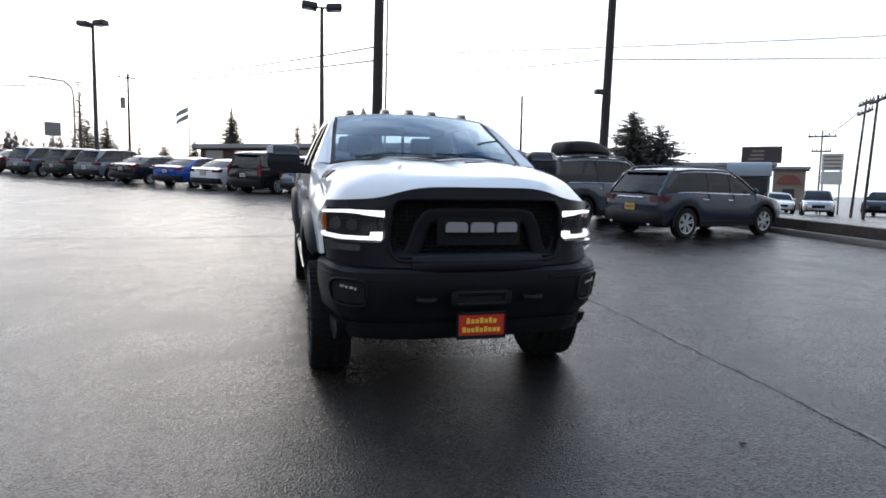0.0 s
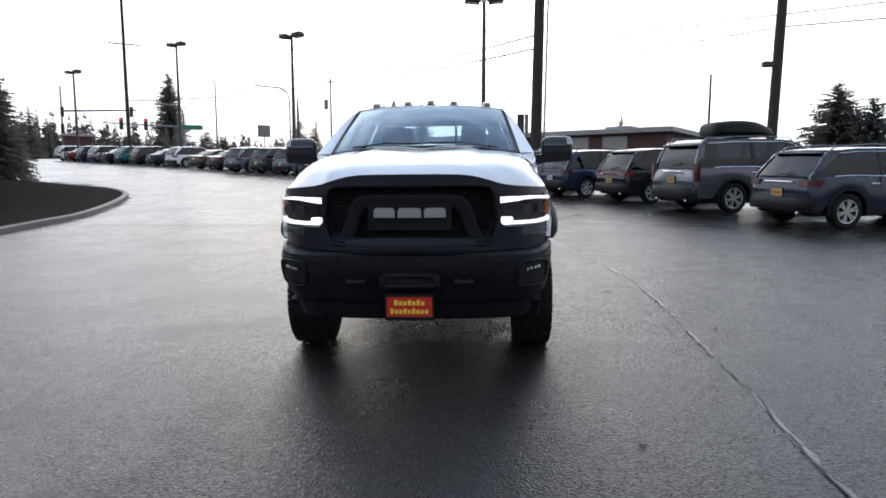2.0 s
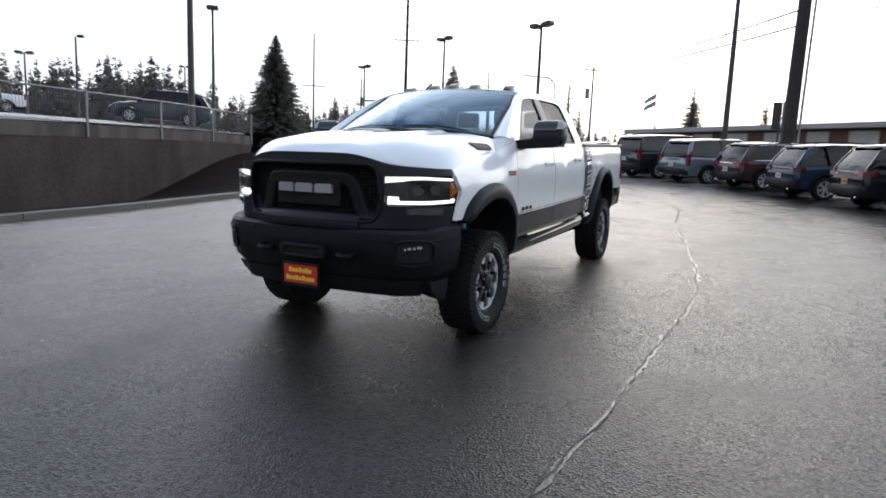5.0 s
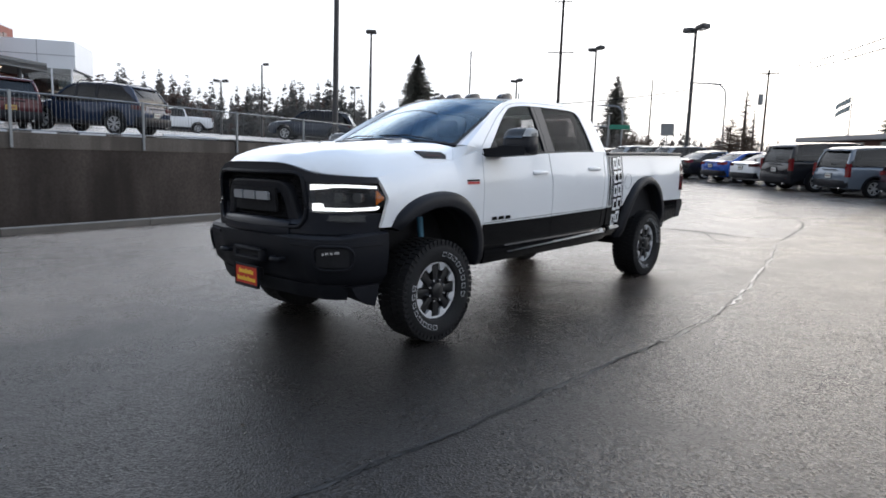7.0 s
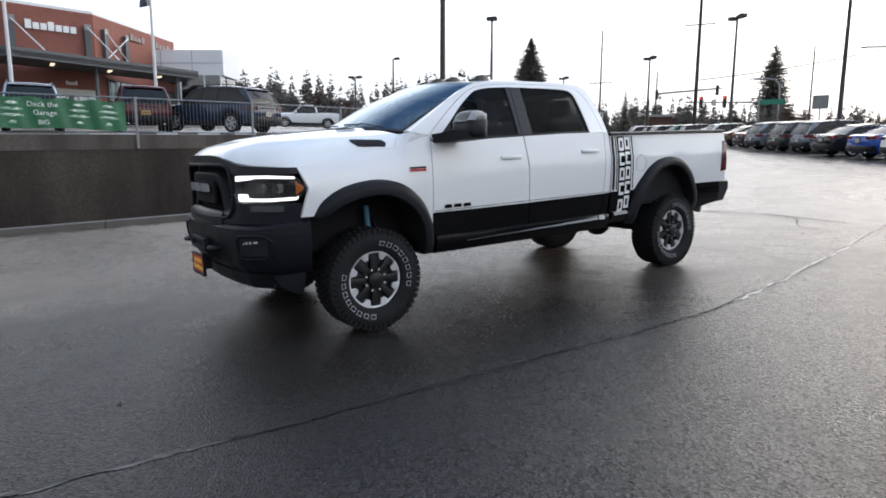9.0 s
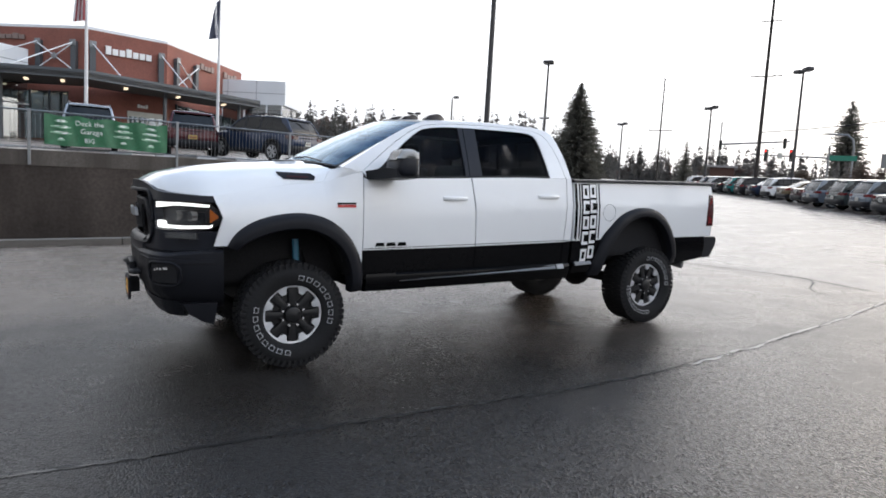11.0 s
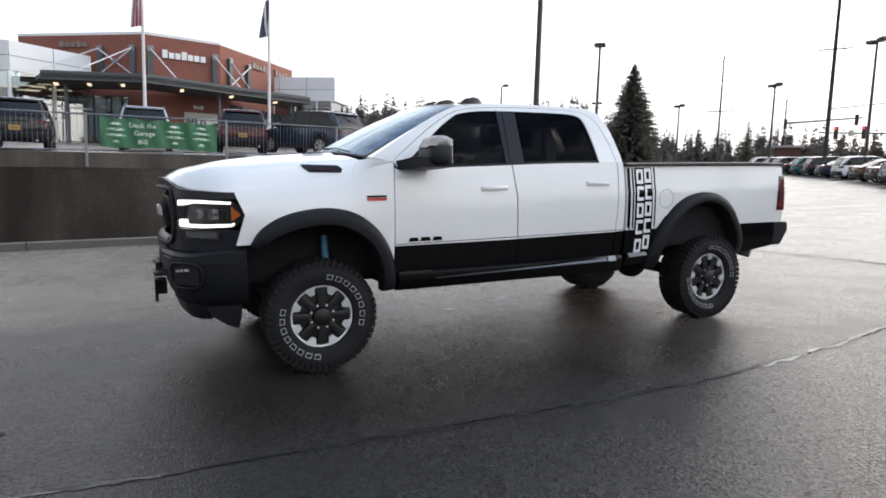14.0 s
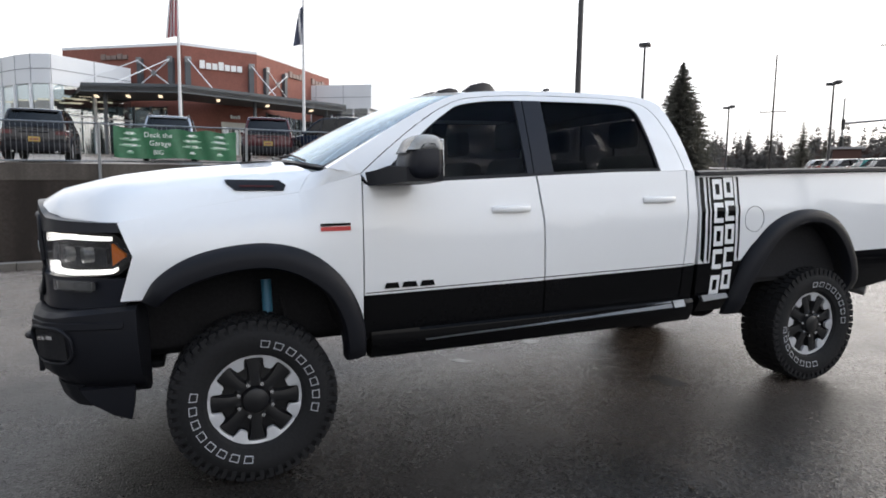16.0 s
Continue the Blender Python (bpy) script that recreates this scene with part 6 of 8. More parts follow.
def rim_meshes():
    bm = B()
    revolve(bm, [(-0.11, 0.226), (-0.105, 0.215), (-0.06, 0.20), (0.02, 0.20), (0.055, 0.205), (0.06, 0.10), (0.075, 0.09), (0.085, 0.0)], 48, "X")
    rim = mesh_of("wheel", bm, M["black_alloy"], 35)
    bm = B()
    for k in range(1):
        m = pose(0, 0, 0, 0, 0, 0)
        ring = []
        for r, w, x in ((0.07, 0.026, 0.088), (0.12, 0.024, 0.092), (0.165, 0.028, 0.090), (0.205, 0.040, 0.088)):
            ring.append([m @ Vector(p) for p in ((x - 0.04, -w - 0.008, r), (x, -w, r), (x + 0.004, -w * 0.4, r), (x + 0.004, w * 0.4, r), (x, w, r), (x - 0.04, w + 0.008, r))])
        loft(bm, ring)
    spoke = mesh_of("spoke", bm, M["black_alloy"], 35)
    bm = B()
    pts_o, pts_i = [], []
    for k in range(160):
        a = math.tau * k / 160
        ph = ((math.degrees(a) + 22.5) % 45) - 22.5
        tab = 1 - sstep(5.5, 10.5, 22.5 - abs(ph))
        ri = 0.210 - 0.046 * tab
        pts_o.append((0.104, -0.236 * math.sin(a), 0.236 * math.cos(a)))
        pts_i.append((0.098, -ri * math.sin(a), ri * math.cos(a)))
    rows = [[o, i, (i[0] - 0.02, i[1], i[2]), (o[0] - 0.02, o[1], o[2])] for o, i in zip(pts_o, pts_i)]
    vr = [[bm.verts.new(p) for p in r] for r in rows]
    for k in range(160):
        n2 = (k + 1) % 160
        for j in range(4):
            bm.faces.new((vr[k][j], vr[k][(j + 1) % 4], vr[n2][(j + 1) % 4], vr[n2][j]))
    face = mesh_of("rim_face", bm, M["steel"], 30)
    bm = B()
    revolve(bm, [(0.085, 0.066), (0.118, 0.060), (0.126, 0.045), (0.128, 0.0)], 28, "X")
    cap = mesh_of("hub_cap", bm, M["black_alloy"], 35)
    nut = mesh_of("lug_nut", frustum(B(), (0.085, 0, 0), (0.112, 0, 0), 0.012, 0.010, 6), M["chrome"], 20)
    bm = B()
    w, r0, r1 = 4.2, 0.270, 0.306
    for a0, a1, b0, b1 in ((-w, w, r0, r0 + 0.0036), (-w, w, r1 - 0.0036, r1), (-w, -w + 0.75, r0, r1), (w - 0.75, w, r0, r1)):
        q = [(r, radians(a)) for r, a in ((b0, a0), (b0, a1), (b1, a1), (b1, a0))]
        flat_poly(bm, [(0.1385 - 0.25 * max(0.0, 0.29 - r), -r * math.sin(a), r * math.cos(a)) for r, a in q], (0.004, 0, 0))
    let = mesh_of("sidewall_block", bm, M["white_rubber"], 0)
    return rim, face, cap, nut, let, spoke


tyre_me, tread_me = tyre_mesh()
rim_me, face_me, cap_me, nut_me, let_me, spoke_me = rim_meshes()
for y, spin in ((0.0, 0), (3.797, 14)):
    for s in (1, -1):
        m = Matrix.Translation((s * 0.868, y, 0.401)) @ (pose(0, 0, 0, spin, 0, 0) if s == 1 else pose(0, 0, 0, spin, 0, 180))
        w = share("wheel", rim_me, truck, m, "black eight-spoke wheel with a machined rim")
        share("tyre", tyre_me, w, Matrix.Identity(4), "chunky black all-terrain tyre")
        tagged(share("tread_block", tread_me, w, Matrix.Identity(4), "chunky tread blocks"), kind="stuff")
        share("rim_face", face_me, w, Matrix.Identity(4))
        share("hub_cap", cap_me, w, Matrix.Identity(4))
        for k in range(8):
            share("spoke", spoke_me, w, pose(0, 0, 0, 45 * k, 0, 0))
            share("lug_nut", nut_me, w, pose(0, 0, 0, 45 * k + 22.5, 0, 0) @ Matrix.Translation((0, 0, 0.085)))
        for a0 in (-57, 124):
            for k in range(8):
                share("sidewall_block", let_me, w, pose(0, 0, 0, a0 + 13.2 * (k - 3.5), 0, 0))


# ---- parked cars: y runs to the rear, 0 at the rear bumper; the nose is at -length ----
def car_wheel_meshes(r, key, spokes=10):
    bm = B()
    w = 0.11
    revolve(bm, [(-w + 0.02, r * 0.66), (-w, r * 0.75), (-w, r * 0.90), (-w + 0.03, r), (w - 0.03, r), (w, r * 0.90), (w, r * 0.75), (w - 0.02, r * 0.66)], 32, "X", closed=True)
    tyre = mesh_of("tyre", bm, M["rubber"], 30)
    bm = B()
    revolve(bm, [(w - 0.02, r * 0.67), (w - 0.03, r * 0.60), (w - 0.08, r * 0.58), (w - 0.09, 0.0)], 32, "X")
    back = mesh_of("wheel", bm, M["under"], 30)
    bm = B()
    revolve(bm, [(w - 0.022, r * 0.68), (w - 0.012, r * 0.66), (w - 0.018, r * 0.61), (w - 0.04, r * 0.61)], 32, "X", closed=True)
    hub = mesh_of("hub_cap", revolve(B(), [(w - 0.02, 0.0), (w - 0.022, 0.05), (w - 0.05, 0.06)], 16, "X"), M["steel"], 30)
    ring = [[Vector((w - 0.02 - d, s * ww, rr)) for s, d in ((-1, 0.0), (1, 0.0), (1, 0.02), (-1, 0.02))] for rr, ww in ((0.03, 0.014), (r * 0.63, 0.017))]
    sb = B()
    loft(sb, ring)
    spoke = mesh_of("spoke", sb, M["steel"], 30)
    turns = [360 * k / spokes + (6 if k % 2 else -6) for k in range(spokes)]
    alloy = mesh_of("rim_ring", bm, M["steel"], 30)
    return tyre, back, alloy, hub, spoke, turns


CAR_WHEELS = {k: car_wheel_meshes(r, k, n) for k, r, n in (("s", 0.325, 10), ("m", 0.355, 12), ("l", 0.39, 12))}
CAR_R = {"s": 0.325, "m": 0.355, "l": 0.39}

# stations: (fraction of length from the rear, half-width factor, sill height, belt height); roofline: (fraction, height)
KINDS = {
    "suv": dict(L=4.65, W=0.94, H=1.68, wheel="m", axles=(0.205, 0.79),
                body=[(0.0, 0.84, 0.50, 0.78), (0.012, 0.92, 0.36, 0.98), (0.04, 0.965, 0.30, 1.03), (0.20, 1.0, 0.26, 1.06), (0.50, 1.0, 0.24, 1.02), (0.70, 1.0, 0.24, 1.00), (0.76, 0.99, 0.25, 1.00), (0.90, 0.95, 0.27, 0.90), (0.965, 0.86, 0.30, 0.80), (1.0, 0.70, 0.38, 0.66)],
                roof=[(0.018, 1.04), (0.055, 1.30), (0.095, 1.56), (0.13, 1.64), (0.25, 1.68), (0.45, 1.68), (0.54, 1.64), (0.62, 1.45), (0.72, 1.04)], pillars=(0.19, 0.36, 0.525), lamp="wide"),
    "tall": dict(L=5.2, W=1.0, H=1.88, wheel="l", axles=(0.225, 0.80),
                 body=[(0.0, 0.90, 0.55, 0.80), (0.01, 0.95, 0.40, 1.10), (0.03, 0.98, 0.36, 1.16), (0.20, 1.0, 0.32, 1.18), (0.50, 1.0, 0.30, 1.16), (0.72, 1.0, 0.30, 1.14), (0.78, 0.99, 0.30, 1.14), (0.93, 0.97, 0.32, 1.06), (0.975, 0.90, 0.36, 0.94), (1.0, 0.80, 0.42, 0.72)],
                 roof=[(0.012, 1.16), (0.035, 1.50), (0.055, 1.76), (0.08, 1.84), (0.25, 1.88), (0.52, 1.88), (0.59, 1.84), (0.66, 1.60), (0.74, 1.16)], pillars=(0.12, 0.34, 0.55), lamp="tall"),
    "van": dict(L=5.1, W=0.99, H=1.75, wheel="s", axles=(0.20, 0.80),
                body=[(0.0, 0.88, 0.48, 0.76), (0.01, 0.95, 0.34, 0.98), (0.03, 0.98, 0.28, 1.06), (0.20, 1.0, 0.24, 1.06), (0.50, 1.0, 0.22, 1.02), (0.72, 1.0, 0.22, 1.00), (0.82, 0.98, 0.24, 0.98), (0.93, 0.93, 0.27, 0.86), (0.975, 0.84, 0.30, 0.74), (1.0, 0.70, 0.38, 0.62)],
                roof=[(0.015, 1.06), (0.035, 1.40), (0.06, 1.66), (0.09, 1.72), (0.25, 1.75), (0.52, 1.75), (0.62, 1.68), (0.72, 1.40), (0.82, 1.02)], pillars=(0.10, 0.33, 0.56), lamp="tall"),
    "sedan": dict(L=4.85, W=0.92, H=1.46, wheel="s", axles=(0.21, 0.80),
                  body=[(0.0, 0.84, 0.48, 0.78), (0.012, 0.92, 0.34, 1.00), (0.05, 0.96, 0.28, 1.06), (0.18, 1.0, 0.24, 1.03), (0.30, 1.0, 0.22, 0.98), (0.60, 1.0, 0.22, 0.95), (0.70, 0.99, 0.22, 0.95), (0.88, 0.95, 0.24, 0.84), (0.96, 0.86, 0.28, 0.74), (1.0, 0.70, 0.34, 0.60)],
                  roof=[(0.13, 1.03), (0.19, 1.20), (0.26, 1.37), (0.33, 1.44), (0.43, 1.46), (0.50, 1.44), (0.58, 1.30), (0.70, 0.96)], pillars=(0.27, 0.43), lamp="wide"),
    "pickup": dict(L=5.8, W=1.0, H=1.92, wheel="l", axles=(0.205, 0.82),
                   body=[(0.0, 0.95, 0.55, 1.22), (0.02, 0.98, 0.45, 1.28), (0.20, 1.0, 0.42, 1.30), (0.345, 1.0, 0.40, 1.28), (0.36, 1.0, 0.40, 1.24), (0.60, 1.0, 0.38, 1.22), (0.74, 1.0, 0.38, 1.20), (0.92, 0.98, 0.40, 1.14), (0.975, 0.92, 0.42, 1.00), (1.0, 0.84, 0.48, 0.78)],
                   roof=[(0.352, 1.26), (0.365, 1.60), (0.385, 1.84), (0.42, 1.91), (0.52, 1.92), (0.58, 1.86), (0.64, 1.60), (0.71, 1.22)], pillars=(0.385, 0.50), lamp="tall"),
}
KINDS["crossover"] = dict(KINDS["suv"], H=1.60, axles=(0.185, 0.79), roof=[(f, z - 0.08 * min(1.0, max(0.0, z - 1.05) / 0.3)) for f, z in KINDS["suv"]["roof"]])


def loft_b(W, z, L):
    bm = B()
    loft(bm, [[(x, y, 0.34), (x, y + 0.035, 0.40), (x, y + 0.04, z + 0.04), (x, y + 0.01, z + 0.12), (x, y - 0.12, z + 0.12), (x, y - 0.12, 0.34)] for x, y in ((-W * 0.955, -0.20), (-W * 0.955, -0.10), (-W * 0.85, -0.01), (-W * 0.5, 0.012), (0, 0.018), (W * 0.5, 0.012), (W * 0.85, -0.01), (W * 0.955, -0.10), (W * 0.955, -0.20))])
    return bm


def parked_car(kind, x, y, az, colour, label, plate_mat="sign_pale", category="car", m=None, rails=False, trim="plastic", lamp_mat="tail_red", group="parked cars", bar=False, roof_col=None):
    K = KINDS[kind]
    L, W, H = K["L"], K["W"], K["H"]
    t = thing("parked_car", m if m is not None else on_ground(x, y, az), label, category, group)
    belt = lambda f: table(f, [s[0] for s in K["body"]], [s[3] for s in K["body"]])
    wide = lambda f: W * table(f, [s[0] for s in K["body"]], [s[1] for s in K["body"]])
    sill = lambda f: table(f, [s[0] for s in K["body"]], [s[2] for s in K["body"]])
    rows = []
    fs = sorted(set([s[0] for s in K["body"]] + list(np.linspace(0.05, 0.95, 19))))
    R = CAR_R[K["wheel"]]
    for f in fs:
        w, zb, zt = wide(f), sill(f), belt(f)
        # the sill climbs over the wheels
        for a in K["axles"]:
            d = abs(f - a) * L
            if d < R + 0.09:
                zb = max(zb, R + math.sqrt(max(0.0, (R + 0.09) ** 2 - d * d)) * 0.96)
        zb = min(zb, zt - 0.1)
        zc = zt + 0.05 * (1 if f > 0.7 else 0.3)
        hgt = zt - zb
        rows.append([(0.0, -f * L, zb)] + [(w * 0.86, -f * L, zb), (w * 0.985, -f * L, zb + 0.06 * min(1, hgt)), (w * 1.0, -f * L, zb + 0.45 * hgt), (w * 0.985, -f * L, zt - 0.12 * hgt), (w * 0.94, -f * L, zt), (w * 0.6, -f * L, zc)] + [(0.0, -f * L, zc)] + [(-w * 0.6, -f * L, zc), (-w * 0.94, -f * L, zt), (-w * 0.985, -f * L, zt - 0.12 * hgt), (-w * 1.0, -f * L, zb + 0.45 * hgt), (-w * 0.985, -f * L, zb + 0.06 * min(1, hgt)), (-w * 0.86, -f * L, zb)])
    bm = B()
    loft(bm, rows)
    part("body", bm, colour, t, smooth=50)
    # dark underside and wheel wells
    bm = B()
    box(bm, -W * 0.80, W * 0.80, -L * 0.95, -L * 0.04, 0.26, 0.62)
    part("underside", bm, M["under"], t, smooth=0)
    # glasshouse
    f0, f1 = K["roof"][0][0], K["roof"][-1][0]
    rf = lambda f: table(f, [s[0] for s in K["roof"]], [s[1] for s in K["roof"]])
    rows = []
    gfs = sorted(set([s[0] for s in K["roof"]] + list(np.linspace(f0, f1, 22))))

    def gw(f, z):
        b = belt(f)
        return wide(f) * (0.935 - 0.20 * max(0.0, (z - b)) / (H - b))

    for f in gfs:
        z, b = max(rf(f), belt(f) + 0.005), belt(f) - 0.02
        rows.append([(gw(f, b), -f * L, b), (gw(f, (b + z) / 2) + 0.012, -f * L, (b + z) / 2), (gw(f, z), -f * L, z - 0.02), (gw(f, z) * 0.85, -f * L, z), (0, -f * L, z + 0.012), (-gw(f, z) * 0.85, -f * L, z), (-gw(f, z), -f * L, z - 0.02), (-gw(f, (b + z) / 2) - 0.012, -f * L, (b + z) / 2), (-gw(f, b), -f * L, b)])
    bm = B()
    loft(bm, rows)
    part("glasshouse", bm, M["car_glass"], t, "dark tinted windows", smooth=40)
    bm = B()
    box(bm, -W * 0.70, W * 0.70, -(f1 - 0.10) * L, -(f0 + 0.08) * L, belt(0.4) - 0.1, belt(0.4) + 0.22, 0.05, 2)
    part("seats", bm, M["interior"], t)
    # roof skin
    top = [f for f in gfs if rf(f) > H - 0.12]
    bm = B()
    rows = []
    for f in top:
        z = rf(f)
        g = gw(f, z)
        rows.append([(g + 0.012, -f * L, z - 0.05), (g + 0.008, -f * L, z - 0.005), (g * 0.85, -f * L, z + 0.014), (0, -f * L, z + 0.028), (-g * 0.85, -f * L, z + 0.014), (-g - 0.008, -f * L, z - 0.005), (-g - 0.012, -f * L, z - 0.05)])
    loft(bm, rows, closed=False)
    thicken(bm, lambda c: c + Vector((0, 0, -0.015)))
    part("roof", bm, roof_col or colour, t, smooth=50)
    # pillars: windscreen, doors, tail
    for s in (-1, 1):
        fr = [f for f in gfs if f >= top[-1]]
        bm = B()
        tube(bm, [(s * (gw(f, rf(f)) - 0.0), -f * L, rf(f) - 0.01) for f in fr], 0.035, 6)
        part("front_pillar", bm, colour, t)
        # tail pillar: a leaning panel on the corner, from the belt to the roof
        fr = [f for f in gfs if f <= top[0]]
        rz, rq = [rf(f) for f in fr], fr
        wd = {"suv": 0.30, "crossover": 0.30, "tall": 0.15, "van": 0.13, "sedan": 0.20, "pickup": 0.10}[kind]
        bm = B()
        rows = []
        for z in np.linspace(belt(0.03) - 0.03 if kind != "sedan" else rz[0], rz[-1] - 0.02, 9):
            q = table(z, rz, rq)
            u = (z - rz[0]) / max(0.05, rz[-1] - rz[0])
            x0 = gw(q, z) + 0.016
            yr = -q * L
            wz = wd * (1.25 - 0.45 * u)
            rows.append([(s * x0, yr - 0.01, z), (s * x0, yr - wz, z), (s * (x0 - 0.05), yr - wz, z), (s * x0 * 0.90, yr + 0.022, z), (s * (x0 - 0.03), yr + 0.024, z)])
        loft(bm, rows)
        part("tail_pillar", bm, colour, t, smooth=40)
        for pf in K["pillars"][1:]:
            bm = B()
            b, z = belt(pf), rf(pf)
            loft(bm, [[(s * (gw(pf, zz) + 0.014 + e), -(pf + o) * L, zz) for o, e in ((-0.011, 0), (0.011, 0), (0.011, -0.03), (-0.011, -0.03))] for zz in (b - 0.02, (b + z) / 2, z - 0.03)])
            part("door_pillar", bm, M["plastic_grey"], t)
        # window trim, door gap, sill cladding, wheel arches
        bm = B()
        tube(bm, [(s * (wide(f) * 0.945 + 0.004), -f * L, belt(f) + 0.006) for f in np.linspace(f0 + 0.10, f1 - 0.06, 12)], 0.011, 5)
        part("window_trim", bm, M["chrome"] if trim == "chrome" else M["plastic_grey"], t)
        if trim == "chrome":
            part("window_trim", tube(B(), [(s * (gw(f, rf(f) - 0.07) + 0.014), -f * L, rf(f) - 0.07) for f in np.linspace(top[0] + 0.04, top[-1] + 0.02, 12)], 0.010, 5), M["chrome"], t)
        for df in (K["pillars"][-1], K["pillars"][-1] - 0.19, f1 - 0.02):
            part("door_gap", box(B(), s * wide(df) * 0.97 - 0.022, s * wide(df) * 0.97 + 0.022, -df * L - 0.004, -df * L + 0.004, 0.42, belt(df) - 0.02), M["under"], t, smooth=0)
        bm = B()
        loft(bm, [[(s * W * 0.84, -f * L, 0.24), (s * W * 1.0, -f * L, 0.28), (s * W * 1.008, -f * L, 0.40), (s * W * 0.9, -f * L, 0.42)] for f in np.linspace(K["axles"][0] + 0.09, K["axles"][1] - 0.09, 4)])
        part("sill_cladding", bm, M["plastic"], t, smooth=30)
        for a in K["axles"]:
            bm = B()
            aa = np.linspace(-0.15, math.pi + 0.15, 18)
            loft(bm, [[(s * (wide(a) * 1.0 + o), -a * L + (R + q) * math.cos(b), R + (R + q) * math.sin(b)) for o, q in ((-0.03, 0.13), (0.012, 0.12), (0.014, 0.065), (-0.16, 0.06))] for b in aa])
            part("wheel_arch", bm, M["plastic"], t, smooth=40)
            mw = Matrix.Translation((s * (W - 0.115), -a * L, R)) @ (Matrix.Identity(4) if s > 0 else pose(0, 0, 0, 0, 0, 180))
            ty, bk, al, hb, sk, turns = CAR_WHEELS[K["wheel"]]
            wob = share("wheel", bk, t, mw)
            share("tyre", ty, wob, Matrix.Identity(4))
            share("rim_ring", al, wob, Matrix.Identity(4))
            share("hub_cap", hb, wob, Matrix.Identity(4))
            for turn in turns:
                share("spoke", sk, wob, pose(0, 0, 0, turn, 0, 0))
        part("door_mirror", box(B(), s * W * 0.98 - 0.10 * (s < 0), s * W * 0.98 + 0.10 * (s > 0) + 0.06 * s, -(f1 - 0.045) * L - 0.08, -(f1 - 0.045) * L + 0.06, belt(f1) + 0.04, belt(f1) + 0.17, 0.03, 2), colour if kind != "van" else M["plastic"], t)
        for df in (K["pillars"][-1] - 0.03, K["pillars"][-1] - 0.215):
            part("door_handle", box(B(), s * wide(df) * 0.99 - 0.02, s * wide(df) * 0.99 + 0.02, -df * L - 0.10, -df * L + 0.10, belt(df) - 0.16, belt(df) - 0.13, 0.008, 1), M["chrome"] if trim == "chrome" else colour, t)
        # tail lamps wrap the corner
        bm = B()
        if K["lamp"] == "wide":
            z0, z1 = belt(0.02) - 0.14, belt(0.02) - 0.015
            loft(bm, [[(s * W * 0.60, 0.002, z), (s * W * 0.86, -0.002 + 0.01, z), (s * W * 0.985, -0.16, z), (s * W * 0.99, -0.30, z + 0.03), (s * W * 0.80, -0.25, z), (s * W * 0.6, -0.10, z)] for z in (z0, z1)])
        else:
            z0, z1 = belt(0.02) - 0.30, belt(0.02) + 0.16
            loft(bm, [[(s * W * 0.86, -0.004, z), (s * W * 0.93, -0.004, z), (s * W * 0.985, -0.05, z), (s * W * 0.99, -0.14, z), (s * W * 0.80, -0.12, z)] for z in (z0, z1)])
        part("tail_lamp", bm, M[lamp_mat], t, "red tail lamp")
        if rails:
            part("roof_rail", tube(B(), [(s * (gw(0.3, H) - 0.03), -f * L, rf(f) + h) for f, h in ((top[0] + 0.01, 0.015), (top[0] + 0.04, 0.07), ((top[0] + top[-1]) / 2, 0.075), (top[-1] - 0.04, 0.07), (top[-1] - 0.01, 0.015))], 0.017, 6), M["galv"] if trim == "chrome" else M["plastic_grey"], t)
    if bar:
        part("tail_bar", box(B(), -W * 0.6, W * 0.6, -0.02, 0.014, belt(0.02) - 0.12, belt(0.02) - 0.07, 0.01, 1), M[lamp_mat], t)
    # rear face
    zbm = K["body"][0][2]
    part("rear_bumper", loft_b(W, zbm, L), M["plastic"], t, smooth=40)
    zp = (belt(0.02) - 0.36) if kind != "sedan" else belt(0.02) - 0.28
    pl = part("number_plate", box(B(), -0.155, 0.155, 0.004, 0.026, zp, zp + 0.155, 0.004, 1), M[plate_mat], t)
    part("plate_frame", box(B(), -0.17, 0.17, -0.02, 0.016, zp - 0.015, zp + 0.17, 0.004, 1), M["plastic"], pl)
    part("plate_print", box(B(), -0.12, 0.12, 0.026, 0.029, zp + 0.05, zp + 0.10), M["sign_grey"] if plate_mat == "sign_pale" else M["brick"], pl, smooth=0)
    if kind not in ("sedan", "pickup"):
        f = top[0]
        part("spoiler", box(B(), -gw(f, H) * 0.92, gw(f, H) * 0.92, -f * L - 0.05, -f * L + 0.16, rf(f) - 0.045, rf(f) - 0.005, 0.015, 1), colour, t)
        part("rear_wiper", tube(B(), [(0.0, -K["roof"][0][0] * L + 0.02, belt(0.03) + 0.06), (-0.34, -K["roof"][0][0] * L - 0.02, belt(0.03) + 0.12)], 0.012, 5), M["plastic"], t)
    part("tailgate_strip", box(B(), -0.40, 0.40, -0.01, 0.018, belt(0.02) - 0.075, belt(0.02) - 0.045, 0.006, 1), M["chrome"] if trim == "chrome" else M["plastic_grey"], t)
